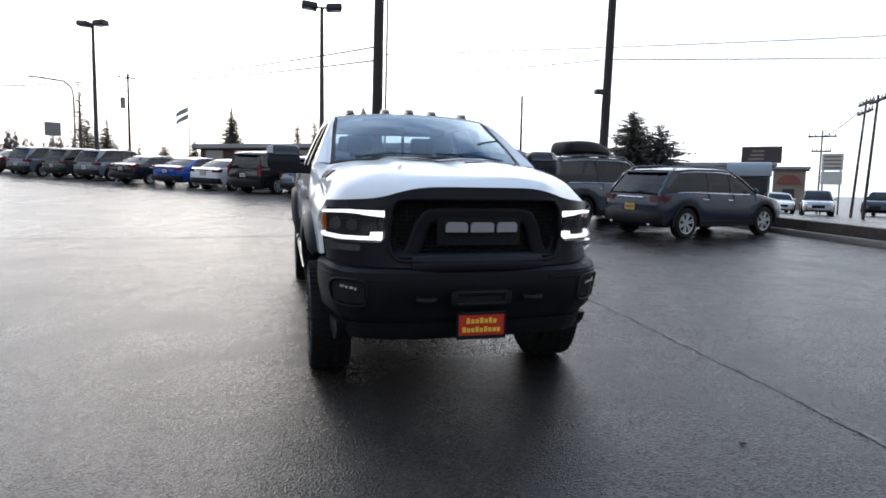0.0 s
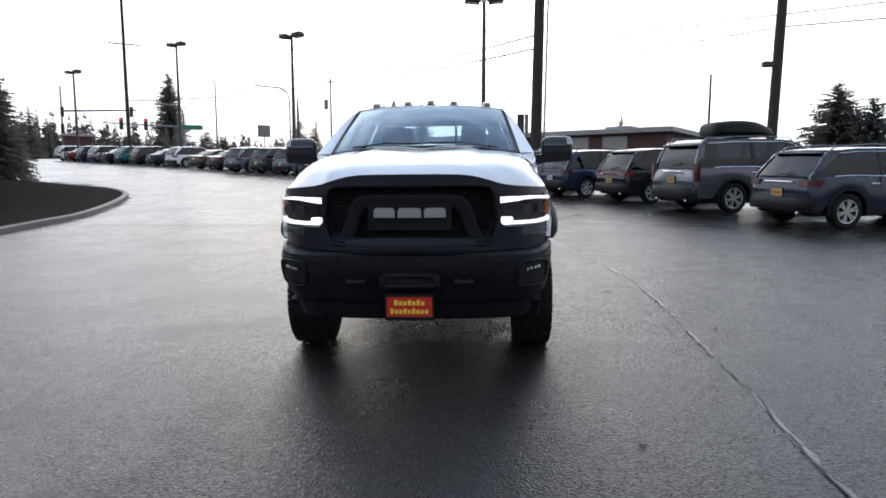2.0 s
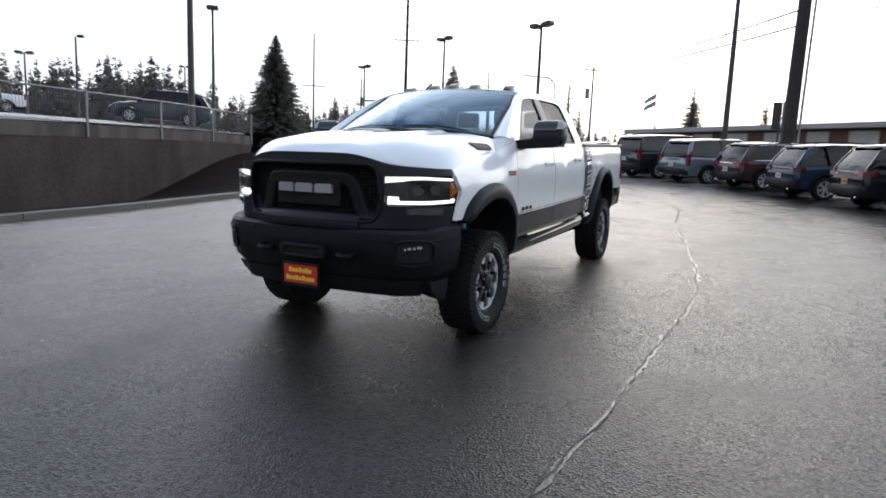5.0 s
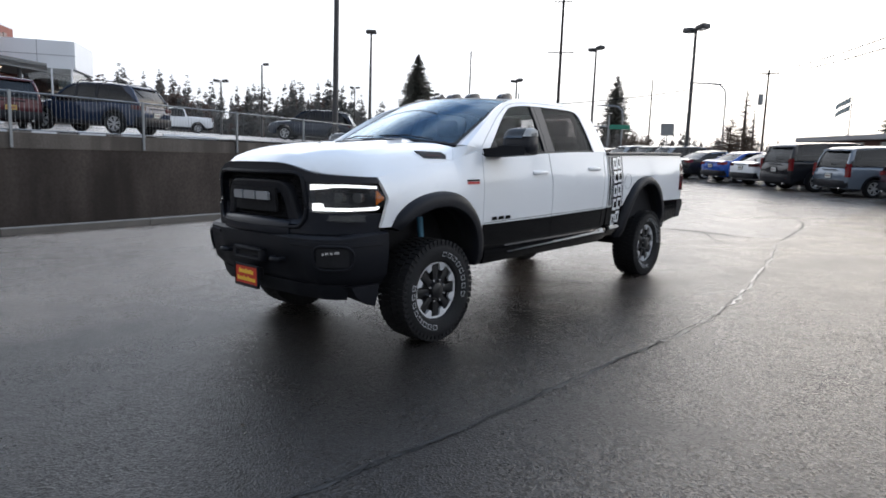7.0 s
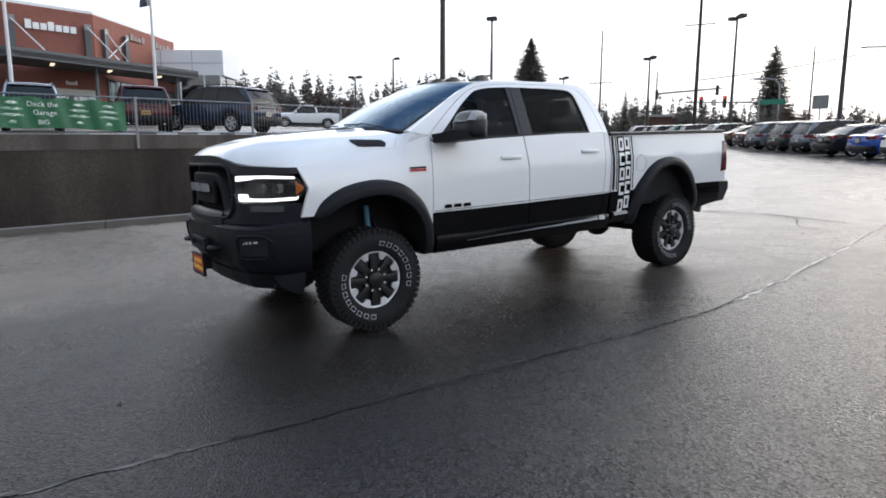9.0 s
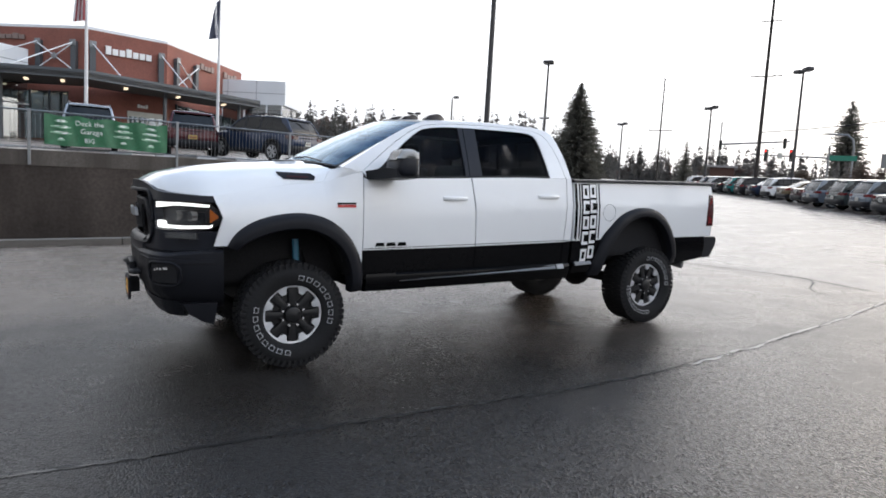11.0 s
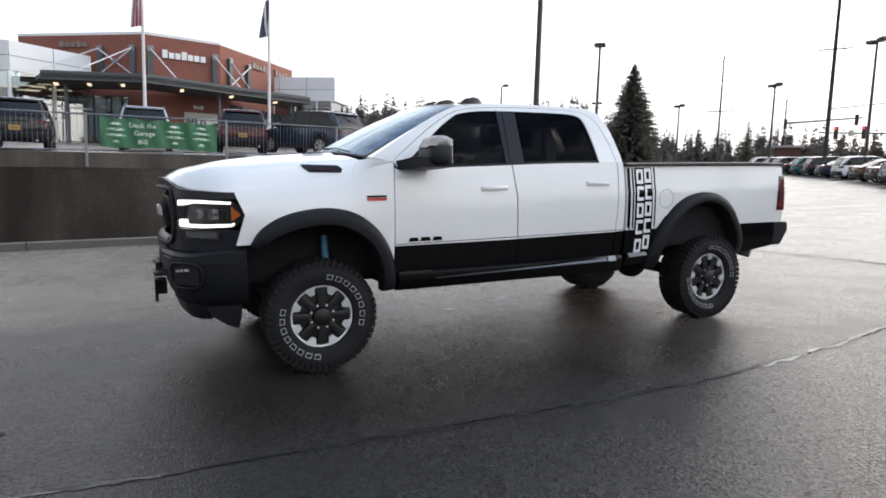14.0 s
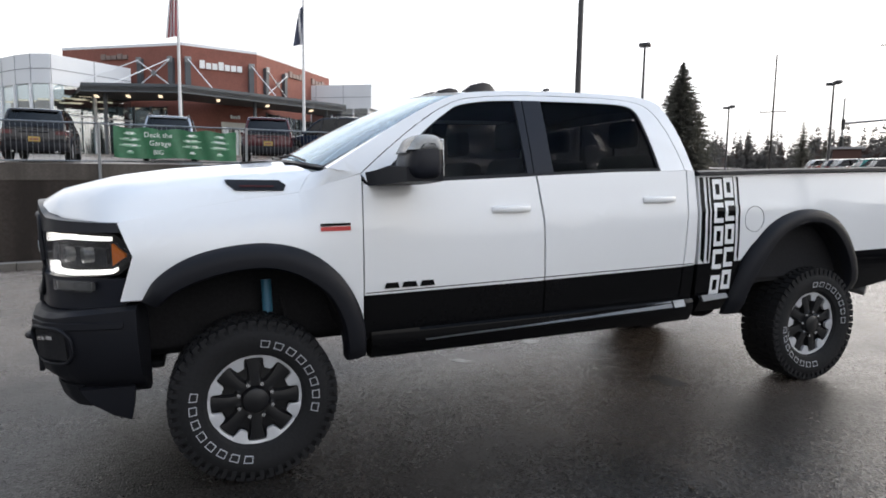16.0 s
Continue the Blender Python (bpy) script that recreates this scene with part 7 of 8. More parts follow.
    for s in (-1, 1):
        part("exhaust_tip", frustum(B(), (s * W * 0.62, -0.06, 0.34), (s * W * 0.62, 0.012, 0.34), 0.04, seg=10), M["chrome"], t)
        part("rear_reflector", box(B(), s * W * 0.74 - 0.09, s * W * 0.74 + 0.09, 0.0, 0.030, 0.50, 0.53), M["tail_red"], t, smooth=0)
        # front lamps and grille for those seen from the front
        fz = K["body"][-2][3]
        part("headlamp", box(B(), s * W * 0.60 - 0.17, s * W * 0.60 + 0.17, -L * 0.982, -L * 0.935, fz - 0.14, fz - 0.03, 0.03, 2), M["chrome"], t)
    part("grille", box(B(), -W * 0.40, W * 0.40, -L - 0.004, -L * 0.97, 0.46, K["body"][-1][3] + 0.04, 0.02, 1), M["plastic"], t)
    return t


CP_ = {
    "charcoal": paint("charcoal_metallic", (0.022, 0.030, 0.048), metal=0.2, rough=0.14, coat=0.42),
    "taupe": paint("taupe_grey_metallic", (0.085, 0.092, 0.108), metal=0.3, rough=0.14, coat=0.42),
    "black": paint("black_car_paint", (0.013, 0.013, 0.016), rough=0.14, coat=0.42),
    "dark_red": paint("dark_red_paint", (0.062, 0.011, 0.015), metal=0.2, rough=0.14, coat=0.42),
    "navy": paint("dark_blue_paint", (0.018, 0.030, 0.062), metal=0.2, rough=0.14, coat=0.42),
    "steel_blue": paint("steel_blue_paint", (0.15, 0.18, 0.22), metal=0.3, rough=0.14, coat=0.42),
    "bright_blue": paint("bright_blue_paint", (0.015, 0.07, 0.32), metal=0.2, rough=0.14, coat=0.42),
    "silver": paint("silver_paint", (0.32, 0.34, 0.37), metal=0.6, rough=0.14, coat=0.42),
    "white": paint("plain_white_paint", (0.72, 0.74, 0.76)),
    "teal": paint("teal_paint", (0.02, 0.17, 0.17), metal=0.2, rough=0.14, coat=0.42),
    "red": paint("red_paint", (0.20, 0.03, 0.02), rough=0.14, coat=0.42),
    "green": paint("dark_green_grey_paint", (0.06, 0.075, 0.075), metal=0.3, rough=0.14, coat=0.42),
    "maroon": paint("maroon_brown_paint", (0.055, 0.026, 0.03), metal=0.2, rough=0.14, coat=0.42),
    "gold": paint("bronze_paint", (0.13, 0.095, 0.055), metal=0.4, rough=0.14, coat=0.42),
    "orange": paint("orange_paint", (0.45, 0.08, 0.02), rough=0.14, coat=0.42),
}

# near row, noses to the street and the brick building
parked_car("crossover", 6.75, 8.30, 76, CP_["charcoal"], "dark grey compact suv with roof rails and yellow dealer plate", "plate_dealer", rails=True, trim="chrome", lamp_mat="tail_dark")
parked_car("tall", 5.65, 11.75, 73, CP_["taupe"], "large grey suv carrying a black roof box", "plate_dealer", rails=True, trim="chrome", lamp_mat="tail_dark")
parked_car("suv", 4.75, 15.05, 69, CP_["black"], "black suv with long red tail lamps", "plate_dealer", bar=True, lamp_mat="tail_red")
parked_car("suv", 3.25, 18.0, 63, CP_["navy"], "dark blue suv with a pale number plate", rails=True, lamp_mat="tail_dark")
parked_car("suv", 1.55, 20.85, 55, CP_["maroon"], "dark maroon suv with chrome window trim", trim="chrome", lamp_mat="tail_red")
parked_car("van", -0.55, 22.45, 46, CP_["steel_blue"], "pale blue minivan with tall red tail lamps")
parked_car("tall", -2.75, 24.0, 42, CP_["black"], "black suv with square red tail lamps")
parked_car("sedan", -4.6, 25.95, 40, CP_["white"], "white saloon with dark tail lamps", lamp_mat="tail_dark")
parked_car("sedan", -6.5, 27.7, 39, CP_["bright_blue"], "bright blue saloon car")
parked_car("sedan", -8.9, 29.8, 37, CP_["black"], "black saloon car with bright trim", trim="chrome")
parked_car("suv", -11.3, 32.6, 37, CP_["steel_blue"], "blue-grey suv with a bright windscreen")
parked_car("suv", -13.3, 34.1, 37, CP_["green"], "grey-green suv in the parked row")
parked_car("suv", -15.7, 36.0, 36, CP_["steel_blue"], "steel blue suv in the parked row")
parked_car("sedan", -18.0, 38.6, 36, CP_["maroon"], "dark maroon saloon half hidden in the row")
parked_car("sedan", -20.4, 40.9, 36, CP_["gold"], "bronze saloon half hidden in the row")
parked_car("suv", -24.3, 45.0, 38, CP_["white"], "white suv in the far parked row")
for k, (c, nm) in enumerate((("navy", "dark blue"), ("black", "black"), ("teal", "teal"), ("black", "black"), ("silver", "silver"), ("charcoal", "dark grey"), ("red", "red"), ("white", "white"))):
    parked_car("suv" if k % 3 else "sedan", -27.2 - 2.75 * k, 47.4 + 2.3 * k, 38, CP_[c], nm + " car at the far end of the row")


def on_terrace(x, y, az):
    f = Vector((math.sin(radians(az)), math.cos(radians(az)), 0))
    u = Vector((0.045, 0, 1)).normalized()
    f = (f - u * f.dot(u)).normalized()
    r = f.cross(u)
    z = terrace_z(x, y)
    return Matrix(((-r.x, -f.x, u.x, x), (-r.y, -f.y, u.y, y), (-r.z, -f.z, u.z, z), (0, 0, 0, 1)))


# cars on the forecourt above the wall
parked_car("suv", 0, 0, 0, CP_["dark_red"], "dark red suv parked on the forecourt", "plate_dealer", m=on_terrace(-19.4, 2.15, -84), group="forecourt cars", lamp_mat="tail_dark")
parked_car("suv", 0, 0, 0, CP_["silver"], "silver suv parked behind the banner", m=on_terrace(-20.5, -1.2, -88), group="forecourt cars", lamp_mat="tail_dark", rails=True)
parked_car("suv", 0, 0, 0, CP_["black"], "black off-roader parked on the forecourt", "plate_dealer", m=on_terrace(-18.6, -4.9, -94), group="forecourt cars", lamp_mat="tail_dark")
parked_car("suv", 0, 0, 0, CP_["navy"], "dark blue suv parked on the forecourt", m=on_terrace(-17.9, 6.05, -122), group="forecourt cars", lamp_mat="tail_dark", rails=True)
parked_car("sedan", 0, 0, 0, CP_["orange"], "orange car on the forecourt", m=on_terrace(-25, -8.6, -95), group="forecourt cars", lamp_mat="tail_dark")
parked_car("pickup", 0, 0, 0, CP_["white"], "white pickup parked across the forecourt", category="pickup truck", m=on_terrace(-45.7, 22.7, 200), group="forecourt cars", lamp_mat="tail_dark")
parked_car("suv", 0, 0, 0, CP_["charcoal"], "dark grey suv parked side on behind the fence", m=on_terrace(-22.65, 18.95, -132), group="forecourt cars", lamp_mat="tail_dark", rails=True)
# street traffic standing across the road
parked_car("suv", 35.3, 31.0, 223, CP_["silver"], "silver suv facing the street", group="street cars")
parked_car("sedan", 36.1, 35.7, 216, CP_["white"], "white saloon facing the street", group="street cars")
parked_car("pickup", 47, 35, 240, CP_["charcoal"], "dark pickup on the far side of the street", category="pickup truck", group="street cars")

# roof box on the large suv
rbx = thing("roof_box", on_ground(5.65, 11.75, 73), "black plastic roof box on a large suv", "roof box")
bm = B()
rib = [(-1, 0.25), (-0.985, 0.5), (-0.95, 0.72), (-0.86, 0.88), (-0.7, 0.97), (-0.4, 1.0), (0.4, 1.0), (0.7, 0.97), (0.86, 0.88), (0.95, 0.72), (0.985, 0.5), (1, 0.25), (0.8, 0.0), (-0.8, 0.0)]
nodes = smooth_line([(-0.98, 0.20, 0.12), (-1.03, 0.36, 0.28), (-1.2, 0.44, 0.36), (-1.8, 0.46, 0.40), (-2.3, 0.44, 0.35), (-2.75, 0.34, 0.20), (-2.95, 0.18, 0.10)], 22)
loft(bm, [[(w * c, y, 1.98 + h * d) for c, d in rib] for y, w, h in nodes])
part("shell", bm, M["plastic"], rbx, smooth=45)
for y in (-1.3, -2.3):
    part("cross_bar", box(B(), -0.72, 0.72, y - 0.03, y + 0.03, 1.92, 1.99, 0.01, 1), M["plastic"], rbx)


# ---- far buildings ----
def slab(bm, a, b, z0, z1, thick):
    """An upright slab from plan point a to b, its body behind (left of a to b)."""
    a, b = Vector((*a, 0)), Vector((*b, 0))
    n = (b - a).normalized().cross(Vector((0, 0, 1))) * -thick
    pts = [a, b, b + n, a + n]
    lo = [bm.verts.new((p.x, p.y, z0)) for p in pts]
    hi = [bm.verts.new((p.x, p.y, z1)) for p in pts]
    bm.faces.new(lo[::-1])
    bm.faces.new(hi)
    for i in range(4):
        j = (i + 1) % 4
        bm.faces.new((lo[i], lo[j], hi[j], hi[i]))
    return bm


def between(a, b, t):
    return (a[0] + (b[0] - a[0]) * t, a[1] + (b[1] - a[1]) * t)


def facing(a, b, t, z, out=0.0):
    """A pose on the wall a to b: x along it, y up, z out of it (to the right of a to b)."""
    d = Vector((b[0] - a[0], b[1] - a[1], 0)).normalized()
    n = d.cross(Vector((0, 0, 1)))
    p = between(a, b, t)
    return Matrix(((d.x, 0, n.x, p[0] + n.x * out), (d.y, 0, n.y, p[1] + n.y * out), (0, 1, 0, z), (0, 0, 0, 1)))


def word_bars(parent, m, count, w, h, gap, mat, name="letter_bar"):
    """A word as plain upright bars, one a letter."""
    bm = B()
    x = -(count * w + (count - 1) * gap) / 2
    for k in range(count):
        hh = h * (1.0 if k in (0, 3) else 0.74)
        box(bm, x, x + w, -h / 2, -h / 2 + hh, 0, 0.12)
        x += w + gap
    return part(name, bm, mat, parent, smooth=0, m=m)


dealer = thing("dealership_building", Matrix.Identity(4), "red brick car dealership with white blocks and a dark canopy", "building")
PL, PA, PM, PB = (-55.9, -10.3), (-49.2, -1.13), (-50.3, 4.5), (-59.6, 12.3)
GZ = 3.2
for a, b in ((PL, PA), (PA, PM), (PM, PB)):
    part("wall", slab(B(), a, b, 8.2, 11.75, 0.5), M["brick"], dealer, "red brick parapet wall")
    part("parapet_cap", slab(B(), between(a, b, -0.005), between(a, b, 1.005), 11.75, 11.95, 0.7), M["white_panel"], dealer, "white coping")
    part("wall", slab(B(), a, b, GZ, 7.9, 0.5), M["brick"], dealer)
# storefront openings: dark sheets for the unlit rooms behind glazing, pale mullions on the lower wall
for a, b, t0, t1 in ((PL, PA, 0.05, 0.88), (PM, PB, 0.1, 0.97)):
    for k in range(6):
        u0, u1 = t0 + (t1 - t0) * k / 6, t0 + (t1 - t0) * (k + 0.93) / 6
        L = math.dist(a, b)
        w = part("window", box(B(), 0, (u1 - u0) * L, 0, 3.6, -0.02, 0.06), M["dark_room"], dealer, "showroom window with a dark sheet for its unlit room", m=facing(a, b, u0, GZ + 0.3, 0.02), smooth=0)
        part("mullion", box(B(), -0.06, 0.06, -0.05, 3.65, 0.0, 0.12), M["fascia"], w, smooth=0)
        part("pane", box(B(), 0.08, (u1 - u0) * L - 0.02, 0.05, 3.55, 0.07, 0.09), M["building_glass"], w, smooth=0)
dr = part("door", box(B(), -1.45, 1.45, 0, 2.9, 0, 0.1), M["sign_pale"], dealer, "pale glazed entrance doors", m=facing(PA, PM, 0.74, GZ, 0.05), smooth=0)
for k in (-1.5, -0.5, 0.5, 1.5):
    part("pane", box(B(), k * 0.70 - 0.29, k * 0.70 + 0.29, 0.3, 2.5, 0.11, 0.13), M["building_glass"], dr, smooth=0)
# canopy: fascia beam, soffit, lamps, columns
CP = [(-45.6, -7.6), (-43.0, -1.1), (-48.7, 11.6)]
INN = [(-53.5, -9.5), (-48.4, -1.2), (-53.6, 11.0)]
for i in range(2):
    part("fascia", slab(B(), CP[i], CP[i + 1], 7.35, 7.95, 0.35), M["fascia"], dealer, "dark steel canopy edge beam")
    bm = B()
    flat_poly(bm, [(*CP[i], 7.45), (*CP[i + 1], 7.45), (*INN[i + 1], 7.45), (*INN[i], 7.45)], (0, 0, 0.3))
    part("soffit", bm, M["soffit"], dealer, smooth=0)
    for u in (0.2, 0.5, 0.8):
        for v in (0.45,):
            p = between(between(CP[i], CP[i + 1], u), between(INN[i], INN[i + 1], u), v)
            part("ceiling_lamp", box(B(), p[0] - 0.5, p[0] + 0.5, p[1] - 0.12, p[1] + 0.12, 7.36, 7.44), M["lamp_glow"], dealer, "lit canopy lamp", smooth=0)
for p in ((-46.5, -6.2), (-44.4, -1.2), (-46.6, 4.0), (-49.2, 10.0)):
    part("column", frustum(B(), (*p, GZ - 0.2), (*p, 7.5), 0.14, seg=10), M["fascia"], dealer)
# steel pilasters, cross braces and stays on the parapet
for a, b, ts in ((PL, PA, (0.67, 0.92)), (PA, PM, (0.06, 0.91)), (PM, PB, (0.09, 0.32))):
    for t in ts:
        pil = part("pilaster", box(B(), -0.20, 0.20, 0, 2.5, 0, 0.3), M["fascia"], dealer, m=facing(a, b, t, 8.3, 0.0), smooth=0)
        part("pin_plate", box(B(), -0.24, 0.24, 2.15, 2.6, 0.3, 0.36, 0.02, 1), M["galv"], pil)
for a, b, t0, t1 in ((PL, PA, 0.67, 0.92), (PM, PB, 0.09, 0.32)):
    for z0, z1 in ((8.7, 10.6), (10.6, 8.7)):
        p0, p1 = facing(a, b, t0, z0, 0.35).translation, facing(a, b, t1, z1, 0.35).translation
        part("cross_brace", tube(B(), [p0, p1], 0.045, 6), M["white_panel"], dealer)
    hub = facing(a, b, (t0 + t1) / 2, 9.65, 0.34)
    part("brace_plate", box(B(), -0.2, 0.2, -0.2, 0.2, 0, 0.1, 0.02, 1), M["galv"], dealer, m=hub @ pose(0, 0, 0, 0, 0, 45))
for a, b, t, c in ((PL, PA, 0.67, (-46.9, -8.3)), (PL, PA, 0.92, (-45.2, -5.6)), (PA, PM, 0.06, (-44.2, 0.9)), (PA, PM, 0.91, (-46.0, 5.5))):
    part("stay_rod", tube(B(), [facing(a, b, t, 10.7, 0.3).translation, (*c, 7.95)], 0.04, 6), M["white_panel"], dealer)
# signs as plain bars
word_bars(dealer, facing(PA, PM, 0.50, 10.45, 0.05), 7, 0.38, 0.62, 0.10, M["sign_white"])
word_bars(dealer, facing(PL, PA, 0.455, 11.05, 0.05), 5, 0.42, 0.42, 0.10, M["sign_grey"])
word_bars(dealer, facing(PM, PB, 0.47, 10.95, 0.05), 4, 0.46, 0.5, 0.10, M["sign_grey"])
word_bars(dealer, facing(PM, PB, 0.80, 10.95, 0.05), 4, 0.46, 0.5, 0.14, M["sign_grey"])
word_bars(dealer, facing(PA, PM, 0.68, 6.55, 0.05), 4, 0.15, 0.28, 0.05, M["sign_white"])
# white block at the far end
WA, WB = (-58.4, 7.9), (-53.4, 15.0)
part("white_block", slab(B(), WA, WB, 8.35, 10.55, 4.6), M["white_panel"], dealer, "white metal clad block")
for t in (0.36, 0.68):
    part("panel_joint", box(B(), -0.02, 0.02, 0, 2.2, 0, 0.02), M["grey_awning"], dealer, m=facing(WA, WB, t, 8.35, 0.0), smooth=0)
part("panel_joint", box(B(), 0, math.dist(WA, WB), -0.02, 0.02, 0, 0.02), M["grey_awning"], dealer, m=facing(WA, WB, 0, 9.4, 0.0), smooth=0)
part("window", slab(B(), between(WA, WB, 0.05), between(WA, WB, 0.97), 4.0, 8.35, 4.0), M["building_glass"], dealer, "glazed showroom wall")
for t in (0.3, 0.55, 0.8, 0.97):
    part("mullion", box(B(), -0.06, 0.06, 0, 4.35, 0, 0.08), M["white_panel"], dealer, m=facing(WA, WB, t, 4.0, 0.0), smooth=0)
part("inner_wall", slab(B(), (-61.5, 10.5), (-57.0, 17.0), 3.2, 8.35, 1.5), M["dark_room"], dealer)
# white pavilion: a tall metal band with a blunt corner over the glazing
PV = [(-50.9, -4.9), (-49.0, -7.2), (-47.0, -9.6), (-47.6, -10.9), (-48.9, -12.1), (-50.6, -13.3), (-53.2, -14.9), (-57.0, -17.0)]
for k in range(len(PV) - 1):
    b, a = PV[k], PV[k + 1]
    L = math.dist(a, b)
    part("pavilion_band", slab(B(), a, b, 7.95, 9.95, 0.5), M["white_panel"], dealer, "white metal band over the showroom")
    part("panel_joint", box(B(), 0, L, -0.025, 0.025, 0, 0.02), M["grey_awning"], dealer, m=facing(a, b, 0, 8.95, 0.0), smooth=0)
    part("panel_joint", box(B(), -0.02, 0.02, 0, 2.0, 0, 0.02), M["grey_awning"], dealer, m=facing(a, b, 0.02, 7.95, 0.0), smooth=0)
    gl_ = part("pavilion_glass", slab(B(), between(a, b, 0.02), between(a, b, 0.98), GZ - 0.4, 7.95, 0.06), M["building_glass"], dealer, "tall showroom glazing")
    part("mullion", box(B(), -0.09, 0.09, 0, 5.1, -0.05, 0.12), M["white_panel"], gl_, m=facing(a, b, 0, GZ - 0.4, 0.0), smooth=0)
    part("transom", box(B(), 0, L, -0.05, 0.05, -0.05, 0.08), M["white_panel"], gl_, m=facing(a, b, 0, 5.9, 0.0), smooth=0)
bm = B()
flat_poly(bm, [(x - 0.3, y, 9.7) for x, y in PV], (0, 0, 0.15))
part("pavilion_roof", bm, M["soffit"], dealer, smooth=0)
part("inner_wall", slab(B(), (-60.0, -15.0), (-54.9, -7.0), GZ - 0.4, 7.9, 0.4), M["tan_wall"], dealer)
for k, (x, y) in enumerate(((-49.6, -8.6), (-51.0, -7.0), (-51.2, -10.5), (-52.6, -12.4), (-54.6, -14.2), (-53.0, -9.4))):
    part("strip_lamp", box(B(), x - 0.12, x + 0.12, y - 0.75, y + 0.75, 7.2, 7.3), M["lamp_glow"], dealer, "lit showroom strip lamp", smooth=0)


def simple_block(name, x0, x1, y0, y1, z0, z1, mat, label, m=None, roof=True):
    b = thing(name, m if m is not None else Matrix.Identity(4), label, "building")
    part("wall", box(B(), x0, x1, y0, y1, z0, z1), mat, b, smooth=0)
    if roof:
        part("roof", box(B(), x0 - 0.5, x1 + 0.5, y0 - 0.5, y1 + 0.5, z1, z1 + 0.35, 0.03, 1), M["roof_tar"], b, "pale flat roof edge")
    return b


# long low brick building behind the parked row
brick = simple_block("brick_building", 0, 24.8, 0, 15, -1.2, 3.05, M["brick_dark"], "long low brick building with a flat roof", m=Matrix.Translation((-7.5, 50.9, 1.25)) @ pose(0, 0, 0, 0, 0, -33))
for x0, x1 in ((20.4, 22.1), (17.65, 19.3), (15.05, 16.4), (12.1, 13.7), (9.2, 10.8), (6.3, 7.9), (3.4, 5.0), (0.6, 2.2)):
    w = part("window", box(B(), x0, x1, -0.03, 0.04, 1.5, 2.85), M["blinds"], brick, "broad window with pale blinds", smooth=0)
    for z in np.arange(1.6, 2.85, 0.17):
        part("blind_slat", box(B(), x0 + 0.04, x1 - 0.04, -0.05, -0.03, z, z + 0.11), M["blinds"], w, smooth=0)
    part("frame", box(B(), x0 - 0.07, x0, -0.07, 0.02, 1.45, 2.9), M["sign_grey"], w, smooth=0)
    part("frame", box(B(), x1, x1 + 0.07, -0.07, 0.02, 1.45, 2.9), M["sign_grey"], w, smooth=0)
    part("sill", box(B(), x0 - 0.1, x1 + 0.1, -0.12, 0.02, 1.4, 1.5), M["concrete"], w, smooth=0)
part("roof_unit", box(B(), 19.5, 21.6, 2.5, 4.5, 3.4, 3.8, 0.12, 2), M["galv"], brick, "low rooftop air unit")
shed = simple_block("far_shop", -1.8, 1.8, 0, 5, -3, 0.9, M["brick_dark"], "small dark red shop beyond the car park", m=Matrix.Translation((-59.8, 88.4, 6.6)) @ pose(0, 0, 0, 0, 0, 36))

# across the street
teal = simple_block("shop_building", 0, 9.2, 0, 9, -1, 3.9, M["teal_wall"], "pale blue clad shop with a curved grey awning", m=Matrix.Translation((38.8, 52.7, 0.3)) @ pose(0, 0, 0, 0, 0, -38.4))
bm = B()
loft(bm, [[(x, -0.2 - 1.6 * math.sin(a), 2.9 + 1.4 * math.cos(a)) for a in np.linspace(0, math.pi / 2, 7)] + [(x, 0, 2.9)] for x in (5.2, 9.2)])
part("awning", bm, M["grey_awning"], teal, "curved grey metal awning")
part("shop_window", box(B(), 5.4, 9.0, -0.05, 0.02, 0.2, 2.7), M["car_glass"], teal, smooth=0)
rest = simple_block("restaurant", 0, 3.8, 0, 7, -1, 4.8, M["tan_wall"], "small tan stucco restaurant with a rounded red sign", m=Matrix.Translation((63.1, 65.2, 0.0)) @ pose(0, 0, 0, 0, 0, -44))
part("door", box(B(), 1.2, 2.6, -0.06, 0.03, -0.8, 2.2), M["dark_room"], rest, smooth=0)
bm = B()
flat_poly(bm, [(0.5 + 1.4 - 1.4 * math.cos(a), -0.05, 2.9 + 1.2 * math.sin(a)) for a in np.linspace(0, math.pi, 12)], (0, -0.15, 0))
part("sign", bm, M["brick"], rest, "rounded dull red sign", smooth=0)
bb = thing("billboard", Matrix.Translation((58.6, 62.5, -0.5)), "dark roadside billboard on a post", "billboard")
part("panel", box(B(), -2.3, 2.3, -0.15, 0.15, 5.9, 8.0), M["sign_dark"], bb, smooth=0, m=pose(0, 0, 0, 0, 0, -41))
part("post", frustum(B(), (0, 0, 0), (0, 0, 5.9), 0.2), M["pole_dark"], bb)
for k in range(3):
    part("print_bar", box(B(), -1.5 + 0.2 * k, 0.3, -0.19, -0.16, 6.3 + 0.5 * k, 6.55 + 0.5 * k), M["sign_grey"], bb, smooth=0, m=pose(0, 0, 0, 0, 0, -41))
sg = thing("shop_sign", Matrix.Translation((42.4, 36.5, 0)), "tall pale roadside sign with dark printed lines", "sign")
for z0, z1 in ((3.45, 4.8), (2.3, 3.35)):
    part("panel", box(B(), -0.75, 0.75, -0.12, 0.12, z0, z1), M["sign_pale"], sg, smooth=0, m=pose(0, 0, 0, 0, 0, -46))
for k in range(4):
    part("print_bar", box(B(), -0.6, 0.6, -0.15, -0.125, 3.58 + 0.30 * k, 3.72 + 0.30 * k), M["sign_grey"], sg, smooth=0, m=pose(0, 0, 0, 0, 0, -46))
